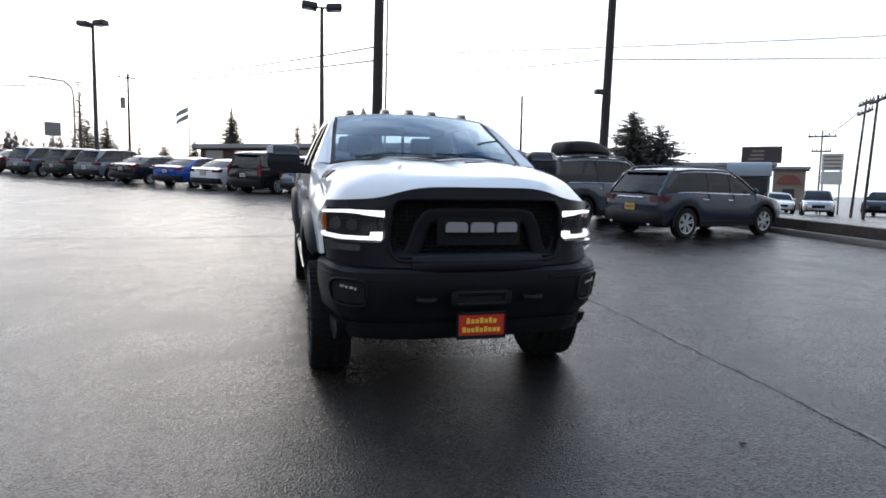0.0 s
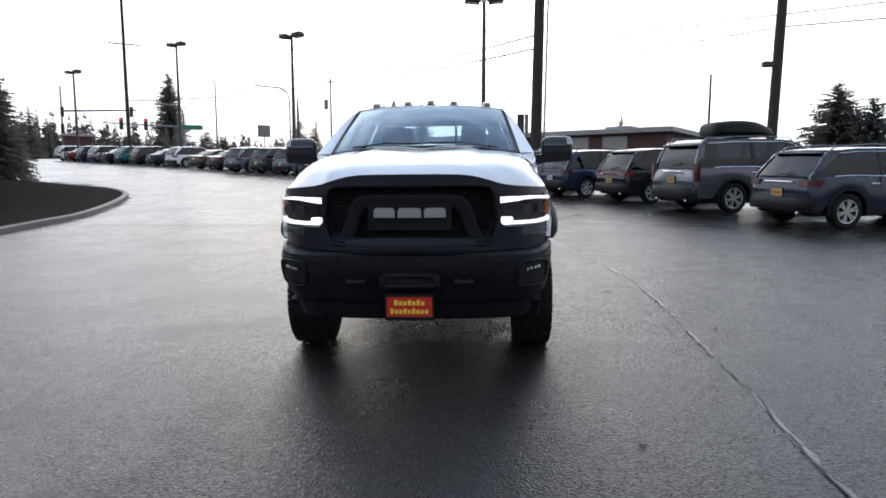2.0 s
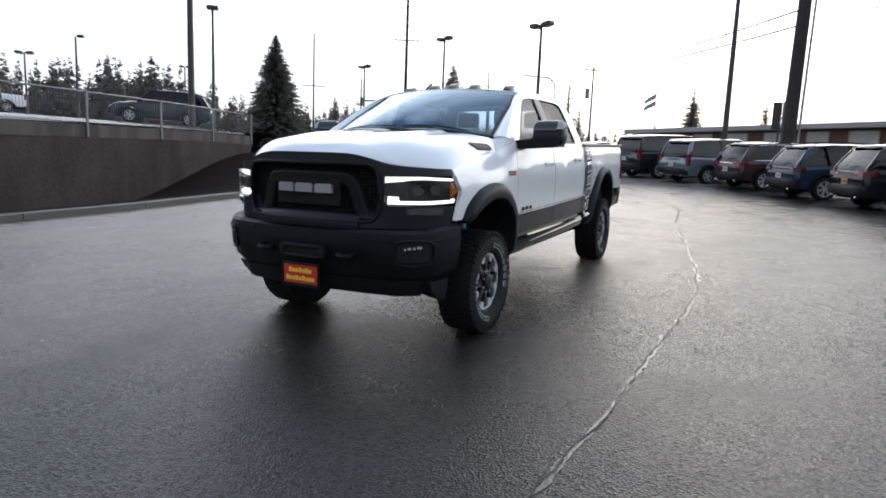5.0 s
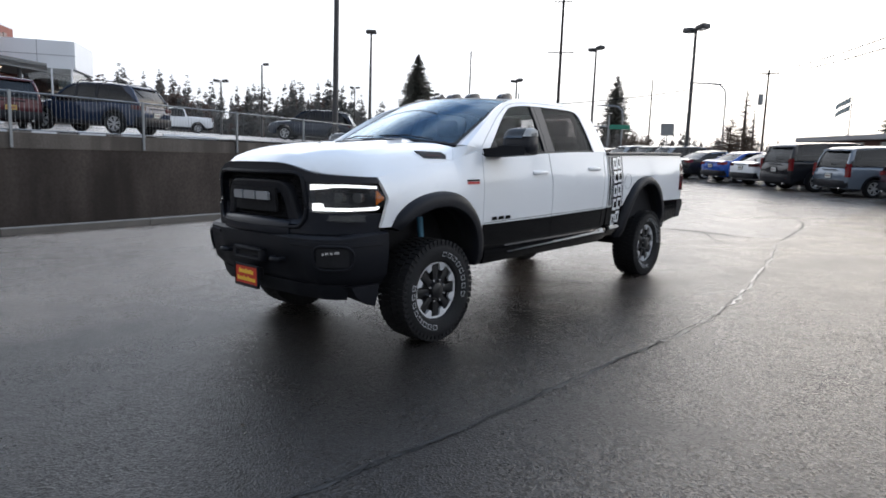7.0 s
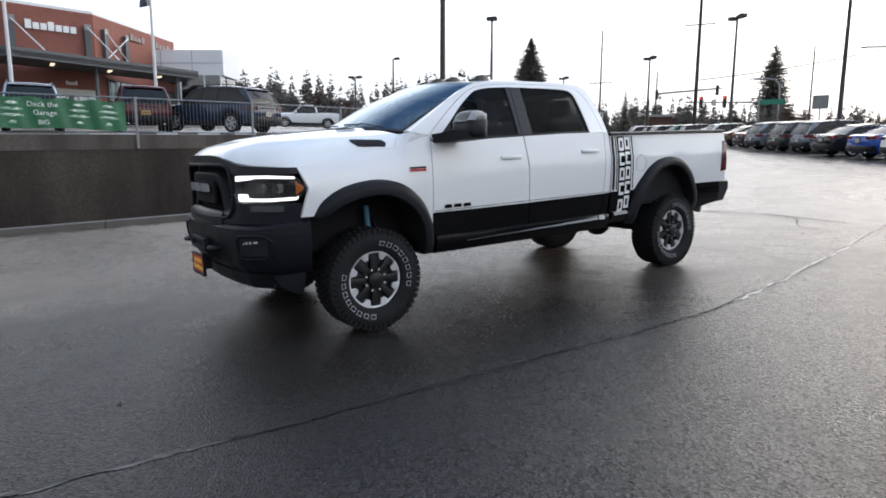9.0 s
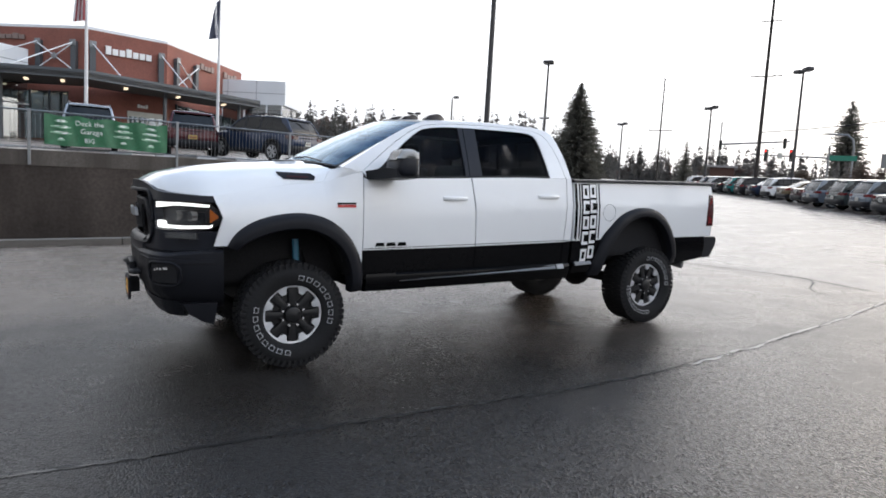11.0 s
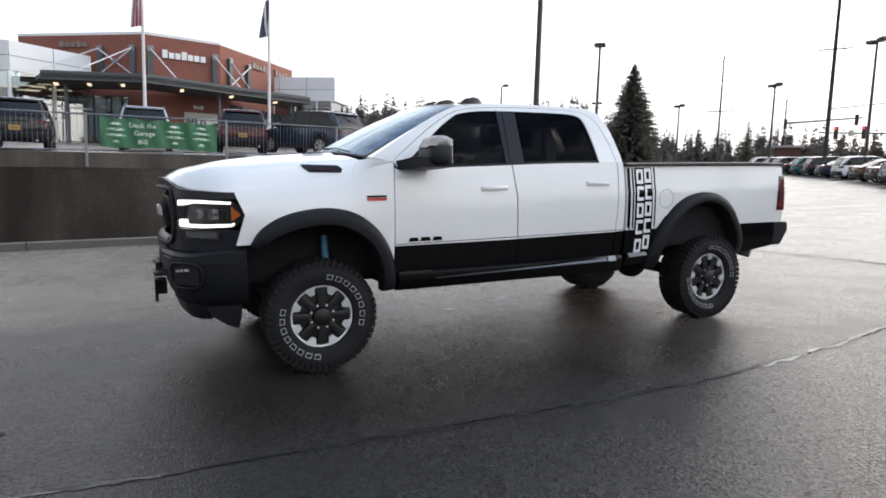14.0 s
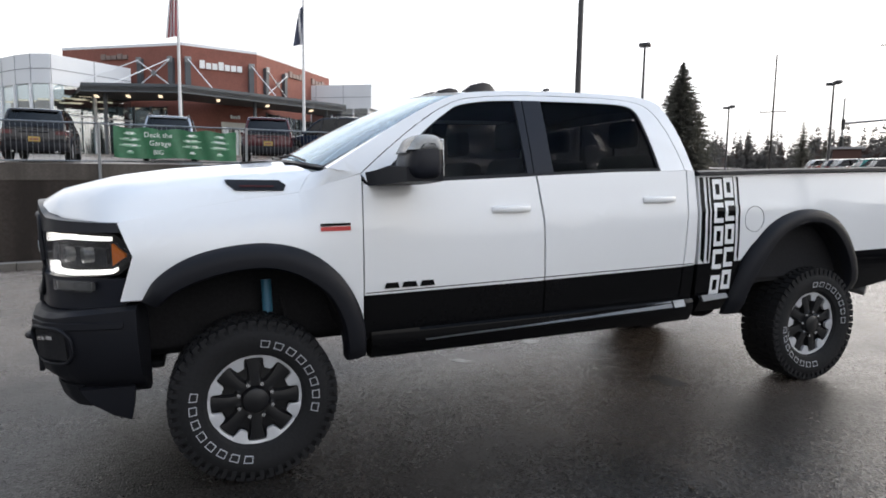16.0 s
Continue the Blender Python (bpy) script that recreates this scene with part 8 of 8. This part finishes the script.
for s in (-0.6, 0.6):
    part("post", frustum(B(), (s * 0.7, -s * 0.72, -0.6), (s * 0.7, -s * 0.72, 4.7), 0.06, seg=8), M["pole_dark"], sg)


# ---- poles, lamps, wires ----
def lot_lamp(x, y, top, base, heads, turn, r=0.15, label="tall dark steel car park lamp", group="car park lamps"):
    t = thing("lot_lamp", Matrix.Translation((x, y, base)) @ pose(0, 0, 0, 0, 0, turn), label, "street lamp", group)
    h = top - base
    part("pole", frustum(B(), (0, 0, 0), (0, 0, h), r, r * 0.62, 10), M["pole_dark"], t)
    for s in heads:
        w0, w1 = (-0.48, 0.48) if not s else (0.22, 1.02)
        bm = B()
        box(bm, w0, w1, -0.34, 0.34, -0.17, 0.17, 0.09, 3)
        tilt = Matrix.Translation((0, 0, h)) @ pose(0, 0, 0, 0, 0, 180 if s < 0 else 0) @ pose(0, 0, 0, 0, -6 if s else 0, 0)
        hd = part("lamp_head", bm, M["pole_dark"], t, m=tilt)
        part("lens", box(B(), w0 + 0.14, w1 - 0.14, -0.22, 0.22, -0.19, -0.172), M["lens"], hd, smooth=0)
    if len(heads) == 2:
        part("bracket", box(B(), -0.30, 0.30, -0.05, 0.05, h - 0.02, h + 0.06), M["pole_dark"], t, smooth=0)
    return t


lot_lamp(-12.7, 40.7, 11.4, 1.9, (-1, 1), -28)
lot_lamp(-27.4, 53.7, 13.6, 2.6, (-1, 1), -25)
lot_lamp(-43.4, 62.8, 12.7, 3.0, (-1, 1), -22)
lot_lamp(-63.0, 68.6, 12.6, 3.2, (-1, 1), -15)
lot_lamp(0.97, 28.7, 10.45, 1.2, (-1, 1), 0, r=0.15)
lot_lamp(-40.7, 35.8, 13.6, 3.1, (0,), 40)
lot_lamp(-78.5, 47.9, 15.5, 4.0, (1,), 40, r=0.17)
lot_lamp(-98.1, 81.9, 17.3, 4.0, (-1, 1), 40, r=0.17)
lot_lamp(-79, 41.7, 12.4, 4.0, (-1, 1), 40, r=0.14)
tall = thing("flagpole", Matrix.Translation((-20.8, 16.1, 1.2)), "very tall dark steel pole behind the fence", "pole")
part("pole", frustum(B(), (0, 0, 0), (0, 0, 24), 0.145, 0.10, 12), M["pole_dark"], tall)
part("footing", frustum(B(), (0, 0, 0.0), (0, 0, 1.25), 0.42, 0.26, 18), M["concrete"], tall, "tapered concrete footing")


def utility_pole(x, y, base, top, arms, r=0.16, lean=0.0, label="weathered wooden utility pole", gear=True):
    t = thing("utility_pole", Matrix.Translation((x, y, base)) @ pose(0, 0, 0, 0, lean, 0), label, "utility pole", "utility poles")
    h = top - base
    part("pole", frustum(B(), (0, 0, 0), (0, 0, h), r, r * 0.65, 10), M["pole_wood"], t)
    for z, w, turn in arms:
        a = part("cross_arm", box(B(), -w / 2, w / 2, -0.06, 0.06, z - base - 0.06, z - base + 0.06), M["pole_wood"], t, smooth=0, m=pose(0, 0, 0, 0, 0, turn))
        for s in (-0.46, -0.25, 0.25, 0.46):
            part("insulator", frustum(B(), (s * w, 0, z - base + 0.06), (s * w, 0, z - base + 0.24), 0.045, 0.03, 6), M["galv"], a)
    return t


utility_pole(-41.0, 69.0, 3.0, 26.5, [(17.0, 3.4, 30), (23.4, 2.2, 30)], r=0.24)
utility_pole(-20.7, 88.3, 3.4, 15.9, [(15.4, 2.4, 20)], r=0.17)
utility_pole(3.6, 27.2, 1.1, 24, [], r=0.30, lean=0.6, label="stout dark timber pole with a conduit down its side")
utility_pole(9.5, 14.7, 0.5, 16, [], r=0.16, lean=1.2, label="tall grey pole with a small lamp bracket")
pr = thing("pole_bracket", Matrix.Translation((9.5, 14.7, 4.72)), "small dark fitting clamped to a pole", "bracket")
part("body", box(B(), -0.36, 0.0, -0.1, 0.1, -0.08, 0.08, 0.03, 1), M["pole_dark"], pr)
bx = thing("pole_transformer", Matrix.Translation((-20.9, 88.0, 12.0)), "grey transformer drum on a pole", "transformer")
part("drum", frustum(B(), (-0.42, 0, -0.7), (-0.42, 0, 0.7), 0.32, seg=12), M["galv"], bx)
conduit = thing("conduit", Matrix.Translation((3.98, 27.0, 1.0)), "pale cable conduit running up a timber pole", "conduit")
part("pipe", frustum(B(), (0, 0, 0), (0.25, 0, 20), 0.05, seg=8), M["galv"], conduit)
utility_pole(20.6, 50.0, 2.0, 10.0, [], r=0.13)
utility_pole(32.3, 25.4, -0.2, 7.2, [(6.95, 2.2, 60), (6.4, 2.2, 60)], r=0.085, lean=4)
utility_pole(28.9, 21.6, -0.2, 6.7, [(6.4, 2.0, 60)], r=0.085, lean=3)
utility_pole(41.8, 37.1, -0.4, 6.7, [(6.2, 2.0, -40), (5.0, 1.4, -40)], r=0.08)
utility_pole(-56.7, 133.2, 3.4, 22.8, [], r=0.2, label="slender pale steel pole")
utility_pole(-61, 74.6, 3.4, 20.0, [(12.2, 3.4, 40)], r=0.15)


def wire(name, a, b, sag, r=0.02):
    a, b = Vector(a), Vector(b)
    pts = [a.lerp(b, t) - Vector((0, 0, 4 * sag * t * (1 - t))) for t in np.linspace(0, 1, 15)]
    return lone(name, tube(B(), pts, r, 5), M["wire"], "thin black overhead cable", "cable", group="overhead cables")


wire("overhead_cable", (-41, 69, 10.4), (-20.7, 88.3, 15.3), 0.6, 0.055)
wire("overhead_cable", (-20.7, 88.3, 15.65), (3.6, 27.2, 8.40), 0.45, 0.045)
wire("overhead_cable", (-20.7, 88.3, 15.3), (3.6, 27.2, 7.74), 0.45, 0.045)
wire("overhead_cable", (-20.7, 88.3, 15.0), (-60, 110, 14.6), 0.5, 0.045)
wire("overhead_cable", (3.6, 27.2, 8.0), (54.6, 15.6, 11.8), 0.25, 0.022)
wire("overhead_cable", (9.5, 14.7, 5.8), (45.8, 15.3, 8.9), 0.1, 0.018)
wire("overhead_cable", (3.6, 27.2, 7.0), (9.5, 14.7, 5.8), 0.1, 0.016)
wire("overhead_cable", (28.9, 21.6, 6.45), (32.3, 25.4, 6.95), 0.05, 0.02)
wire("overhead_cable", (32.3, 25.4, 6.4), (41.8, 37.1, 6.2), 0.2, 0.025)

# curved-arm street light and pale pole by the junction
def street_lamp(x, y, z, h, arm, r):
    sl = thing("street_lamp", Matrix.Translation((x, y, z)), "grey street lamp with a long curved arm", "street lamp", "street lamps")
    part("pole", tube(B(), [(0, 0, 0), (0, 0, h * 0.80), (-0.05 * arm, 0, h * 0.90), (-0.25 * arm, 0, h * 0.97), (-arm, 0, h)], r, 8), M["galv"], sl)
    part("lamp_head", box(B(), -arm - 1.2, -arm, -0.2, 0.2, h - 0.1, h + 0.15, 0.06, 2), M["galv"], sl)


street_lamp(-35.4, 117.2, 3.4, 15.6, 5.6, 0.14)
street_lamp(-79.3, 165.6, 3.4, 18.0, 7.0, 0.25)
ps = thing("sign_board", Matrix.Translation((3.25, 30.8, 1.35)), "dark sign panels seen from behind on a post", "sign")
part("post", frustum(B(), (0, 0, 0), (0, 0, 3.5), 0.05, seg=8), M["pole_dark"], ps)
part("panel", box(B(), -0.33, 0.06, -0.04, 0.04, 2.2, 3.5, 0.01, 1), M["pole_dark"], ps, smooth=0)
part("panel", box(B(), 0.09, 0.30, -0.04, 0.04, 2.2, 3.5, 0.01, 1), M["galv"], ps, "grey panel", smooth=0)
pn = thing("sign_board", Matrix.Translation((-18.3, 50.7, 2.4)), "pale square sign board on a thin post", "sign")
part("post", frustum(B(), (0, 0, 0), (0, 0, 3.4), 0.05, seg=8), M["galv"], pn)
part("panel", box(B(), -0.55, 0.55, -0.04, 0.04, 2.5, 3.55), M["galv"], pn, smooth=0, m=pose(0, 0, 0, 0, 0, 20))


def signal_head(parent, x, y, z, lit):
    """A three-lamp signal, z at its middle."""
    hd = part("signal_head", box(B(), x - 0.28, x + 0.28, y, y + 0.4, z - 0.95, z + 0.95, 0.06, 1), M["signal_black"], parent)
    for k in range(3):
        zz = z + 0.65 - 0.65 * k
        part("signal_lamp", frustum(B(), (x, y - 0.01, zz), (x, y - 0.10, zz), 0.15, seg=12), M["signal_red"] if lit and k == 0 else M["signal_off"], hd)


# traffic signals on mast arms at the junction
ts = thing("traffic_signal", Matrix.Translation((-77.5, 111.3, 3.4)), "traffic signal mast with a long arm", "traffic light", "traffic signals")
part("mast", frustum(B(), (0, 0, 0), (0, 0, 15), 0.22, 0.14, 10), M["galv"], ts)
part("arm", tube(B(), [(0, 0, 10.4), (13.6, 1.8, 10.6)], [0.2, 0.14], 8), M["galv"], ts)
for x, z, lit in ((0.3, 10.2, False), (0.2, 7.0, False), (13.0, 10.2, False)):
    signal_head(ts, x, 1.4 * x / 13 - 0.5, z, lit)
ts = thing("traffic_signal", Matrix.Translation((-49.0, 99.0, 3.4)), "traffic signal mast with lit red lamps and a green street sign", "traffic light", "traffic signals")
part("mast", frustum(B(), (0, 0, 0), (0, 0, 8.2), 0.2, 0.14, 10), M["galv"], ts)
part("arm", tube(B(), [(0, 0, 6.3), (-9.5, -5.6, 6.6)], [0.14, 0.09], 8), M["galv"], ts)
for x, y in ((-7.3, -4.3), (-4.2, -2.5)):
    signal_head(ts, x, y - 0.6, 6.5, True)
part("street_sign", box(B(), -0.9, -0.1, -0.5, -0.44, 6.0, 6.9), M["sign_pale"], ts, "pale signal sign", smooth=0, m=Matrix.Translation((-5.2, -3.1, 0)))
part("street_sign", box(B(), -1.9, 1.9, -0.05, 0.05, 5.9, 6.7), M["green_sign"], ts, "green street name board", smooth=0, m=Matrix.Translation((1.6, 0.9, 0)) @ pose(0, 0, 0, 0, 0, 30))

# flags
for x, y, z0, top, ft, mats in ((-41.0, -1.2, 2.95, 14.2, 10.2, ("flag_red", "flag_white")), (-41.7, 6.95, 3.1, 12.8, 10.6, ("flag_blue", "flag_blue"))):
    fp = thing("flagpole", Matrix.Translation((x, y, z0)), "white flagpole with a limp flag", "flagpole", "dealership flagpoles")
    part("pole", frustum(B(), (0, 0, 0), (0, 0, top - z0 + 3.0), 0.12, 0.07, 10), M["pole_white"], fp)
    part("base", frustum(B(), (0, 0, -0.2), (0, 0, 0.25), 0.22, 0.2, 12), M["pole_white"], fp)
    for k in range(6):
        bm = B()
        rows = []
        for t in np.linspace(0, 1, 12):
            w0, w1 = 0.1 + 0.13 * k, 0.1 + 0.13 * (k + 1)
            f = 0.08 * math.sin(5 * t + k)
            rows.append([(0.1 + f, -w0 * (0.35 + 0.5 * t), top - z0 + 0.9 - (top - ft + 0.4) * t - 0.25 * w0), (0.1 - f, -w1 * (0.35 + 0.5 * t), top - z0 + 0.9 - (top - ft + 0.4) * t - 0.25 * w1)])
        loft(bm, rows, closed=False)
        thicken(bm, lambda c: c + Vector((0.02, 0, 0)))
        part("flag_stripe", bm, M[mats[k % 2]], fp, smooth=60)
ff = thing("flagpole", Matrix.Translation((-21, 150, 3.4)), "distant flagpole flying a pale flag", "flagpole")
part("pole", frustum(B(), (0, 0, 0), (0, 0, 17), 0.14, 0.08, 8), M["galv"], ff)
for z, mat in ((15.6, "flag_pale"), (14.0, "flag_pale")):
    bm = B()
    loft(bm, [[(-0.2 - 2.6 * t, 0.3 * math.sin(6 * t), z - 1.2 * t - 0.6 * t * t), (-0.2 - 2.6 * t, 0.3 * math.sin(6 * t), z - 1.2 - 0.9 * t - 0.6 * t * t)] for t in np.linspace(0, 1, 8)], closed=False)
    thicken(bm, lambda c: c + Vector((0, 0.03, 0)))
    part("flag", bm, M[mat], ff, smooth=60)


# ---- trees ----
def conifer_crown(h, r, whorls, per, clumps, seed, low=0.06, shape=0.85, clump=1.0, droop=0.0, stray=0.3):
    """Boughs in whorls, each a row of ragged needle clumps."""
    rng = random.Random(seed)
    vs, fs = [], []

    def leaf(p, d, up, ln, wd):
        s = d.cross(up).normalized()
        for q in (s, d.cross(s).normalized()):
            q = q * wd * rng.uniform(0.8, 1.2)
            sag = Vector((0, 0, -0.28 * ln))
            i = len(vs)
            vs.extend([p - d * ln * 0.2, p + q + d * ln * 0.3 + sag * 0.5, p + d * ln + sag, p - q + d * ln * 0.35 + sag * 0.5])
            fs.extend([(i, i + 1, i + 2), (i, i + 2, i + 3)])

    for w in range(whorls):
        t = (w + rng.uniform(-stray, stray)) / whorls
        t = min(max(t, 0.0), 1.0)
        z = h * (low + (1 - low) * t)
        reach = r * (1 - t) ** shape * rng.uniform(0.80, 1.10) + 0.006 * h
        for k in range(per if t < 0.8 else max(4, per - 3)):
            a = rng.uniform(0, math.tau)
            z = h * (low + (1 - low) * min(1.0, max(0.0, t + rng.uniform(-stray, stray) / whorls)))
            ln = reach * rng.uniform(0.6, 1.06)
            d = Vector((math.cos(a), math.sin(a), rng.uniform(-0.25, 0.2) + 0.35 * t))
            for c in range(clumps):
                u = (c + rng.uniform(0.2, 0.9)) / clumps
                p = Vector((0, 0, z)) + d * (ln * u) - Vector((0, 0, 0.16 * ln * u * u))
                side = rng.choice((-1, 1)) * rng.uniform(0.2, 0.95)
                dd = (d + Vector((-d.y * side, d.x * side, -droop))).normalized()
                size = clump * (0.30 * min(1.0, h / 3) * (1 - 0.65 * t) + 0.32 * reach) * (1.15 - 0.55 * u) * rng.uniform(0.7, 1.2)
                leaf(p, dd, Vector((rng.uniform(-0.3, 0.3), rng.uniform(-0.3, 0.3), 1)).normalized(), size, size * rng.uniform(0.30, 0.48))
    me = bpy.data.meshes.new("crown")
    me.from_pydata(vs, [], fs)
    return me


def conifer(x, y, z, h, r, seed, label, detail=(30, 9, 7), mat="needles", group="", low=0.06, clump=0.8, shape=0.85):
    t = thing("conifer_tree", Matrix.Translation((x, y, z)), label, "tree", group)
    part("trunk", tube(B(), [(0, 0, -0.4), (0.02, 0, h * 0.5), (0, 0.02, h * 0.97)], [0.028 * h, 0.016 * h, 0.006], 8), M["bark"], t)
    me = conifer_crown(h, r, *detail, seed, low=low, clump=clump, shape=shape)
    me.materials.append(M[mat])
    ob = new("crown", me)
    ob.parent = t
    return t


conifer(-23.3, 24.4, 1.35, 6.9, 2.35, 3, "dense dark green fir tree on the mulch bank", detail=(200, 13, 22), low=0.03, clump=0.23, shape=0.80)
conifer(-126.9, 255.0, 3.4, 41.5, 10.8, 4, "tall dark fir beyond the road junction", detail=(130, 11, 14), clump=0.34, shape=0.62)
conifer(-9.4, 115.5, 3.4, 12.2, 4.2, 5, "pointed dark fir behind the car park", detail=(90, 8, 10), clump=0.34)
conifer(18.6, 73.2, 3.0, 6.2, 1.9, 6, "small fir behind the brick building", detail=(60, 7, 8), clump=0.34)
conifer(20.2, 30.3, 0.8, 5.6, 2.9, 7, "bushy dark pine by the street", detail=(100, 8, 15), mat="needles", low=0.06, clump=0.26, shape=0.60)
conifer(21.7, 29.6, 0.7, 4.9, 2.7, 8, "bushy dark pine by the street", detail=(70, 7, 14), mat="needles_mid", low=0.08, clump=0.26, shape=0.55)
conifer(-31, 120, 3.4, 11, 2.2, 9, "thin sparse fir beyond the junction", detail=(40, 6, 7), mat="needles_mid", clump=0.36)
conifer(-66.5, 234.0, 3.4, 32.5, 5.0, 10, "tall sparse pine with bare lower trunk", detail=(44, 6, 12), mat="needles_mid", low=0.34, clump=0.19, shape=0.30)
conifer(5.2, 112, 3.4, 10.5, 1.5, 14, "thin bare trees behind the brick building", detail=(34, 6, 7), mat="bare_twigs", low=0.25, clump=0.42, shape=0.25)
conifer(2.2, 115, 3.4, 10.0, 1.2, 15, "thin bare trees behind the brick building", detail=(34, 6, 7), mat="bare_twigs", low=0.30, clump=0.42, shape=0.25)
conifer(-70, 92, 3.4, 9.5, 2.6, 11, "small dark fir near the junction", detail=(70, 7, 8), clump=0.34)
conifer(-78, 108, 3.4, 7.5, 2.0, 12, "small dark fir near the junction", detail=(50, 7, 8), clump=0.36)
for k, (x, y, h, r) in enumerate(((-30.5, 106, 8, 3.2), (-27.5, 104, 6.5, 2.6), (-47, 105, 6, 3.4), (-43, 102, 5, 3.0), (-52, 98, 4.5, 3), (-16, 118, 6, 2.4), (-13, 122, 5, 2.4), (-21, 116, 4.6, 2.4))):
    conifer(x, y, 3.4, h, r, 20 + k, "brown winter scrub tree beyond the car park", detail=(34, 9, 10), mat="dry_leaves", low=0.05, clump=0.26, shape=0.40)

# far woods: ragged pointed firs with bare trees among them, in several depths
forms = []
for seed, shape, rad, det, cl in ((301, 1.0, 0.19, (28, 6, 3), 0.075), (302, 0.9, 0.16, (28, 6, 3), 0.07), (303, 1.1, 0.21, (28, 6, 3), 0.08), (304, 0.9, 0.15, (28, 6, 3), 0.07), (305, 1.0, 0.18, (28, 6, 3), 0.075), (306, 0.35, 0.22, (26, 7, 4), 0.06)):
    fm = conifer_crown(1.0, rad, *det, seed, low=0.04 if shape > 0.5 else 0.2, shape=shape, clump=cl * 7.6, droop=0.1, stray=2.0)
    forms.append((np.array([v.co[:] for v in fm.vertices]), np.array([p.vertices[:] for p in fm.polygons])))
    bpy.data.meshes.remove(fm)
rng = random.Random(77)
woods = {0: ([], []), 1: ([], []), 2: ([], [])}
count = [0, 0, 0]
for k in range(860):
    az = rng.uniform(-86, -12)
    depth = rng.choice((0, 1)) if az < -44 else 1
    dist = (170, 245)[depth] + rng.uniform(-20, 25)
    x, y = 4 + dist * math.sin(radians(az)), -2 + dist * math.cos(radians(az))
    el = np.interp(az, [-84, -72, -66, -61, -57, -52.5, -50, -46, -40, -35, -31, -25, -20, -12], [6.4, 7.0, 6.8, 5.8, 6.7, 7.0, 6.2, 4.8, 4.4, 4.9, 4.6, 3.7, 3.9, 3.2])
    under = k >= 560
    h = dist * math.tan(radians(el)) * (rng.uniform(0.50, 0.84) if under else rng.uniform(0.62, 1.08)) - 2.0
    bare = rng.random() < 0.16
    vv, ff = forms[5 if bare else rng.randrange(5)]
    kind = 2 if bare else depth
    a = rng.uniform(0, 6.28)
    h *= 0.85 if bare else 1.0
    wide = rng.uniform(1.3, 2.0) if under else rng.uniform(0.85, 1.3)
    q = np.stack([vv[:, 0] * math.cos(a) - vv[:, 1] * math.sin(a), vv[:, 0] * math.sin(a) + vv[:, 1] * math.cos(a), vv[:, 2]], 1) * (h * wide, h * wide, h)
    woods[kind][0].append(q + (x, y, 3.2))
    woods[kind][1].append(ff + count[kind])
    count[kind] += len(vv)
for kind, mat, text in ((0, "needles_mid", "dark ragged firs along the edge of the woods"), (1, "needles_far", "distant conifer woods along the skyline, haze put into their colour"), (2, "bare_twigs", "bare brown winter trees among the firs")):
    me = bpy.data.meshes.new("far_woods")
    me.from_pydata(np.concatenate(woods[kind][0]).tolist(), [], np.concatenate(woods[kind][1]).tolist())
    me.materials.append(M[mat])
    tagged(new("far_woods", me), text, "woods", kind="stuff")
bm = B()
rng = random.Random(5)
rows = []
for az in np.arange(-86, -8, 0.5):
    d = 300 if az < -42 else 340
    el = np.interp(az, [-86, -70, -60, -52, -45, -35, -25, -8], [3.4, 3.8, 3.3, 3.6, 2.7, 2.6, 2.2, 2.0]) + rng.uniform(-0.25, 0.25)
    x, y = d * math.sin(radians(az)), d * math.cos(radians(az))
    rows.append([(x, y, 0), (x, y, 1.4 + d * math.tan(radians(el))), (x * 1.1, y * 1.1, 0)])
loft(bm, rows, closed=False)
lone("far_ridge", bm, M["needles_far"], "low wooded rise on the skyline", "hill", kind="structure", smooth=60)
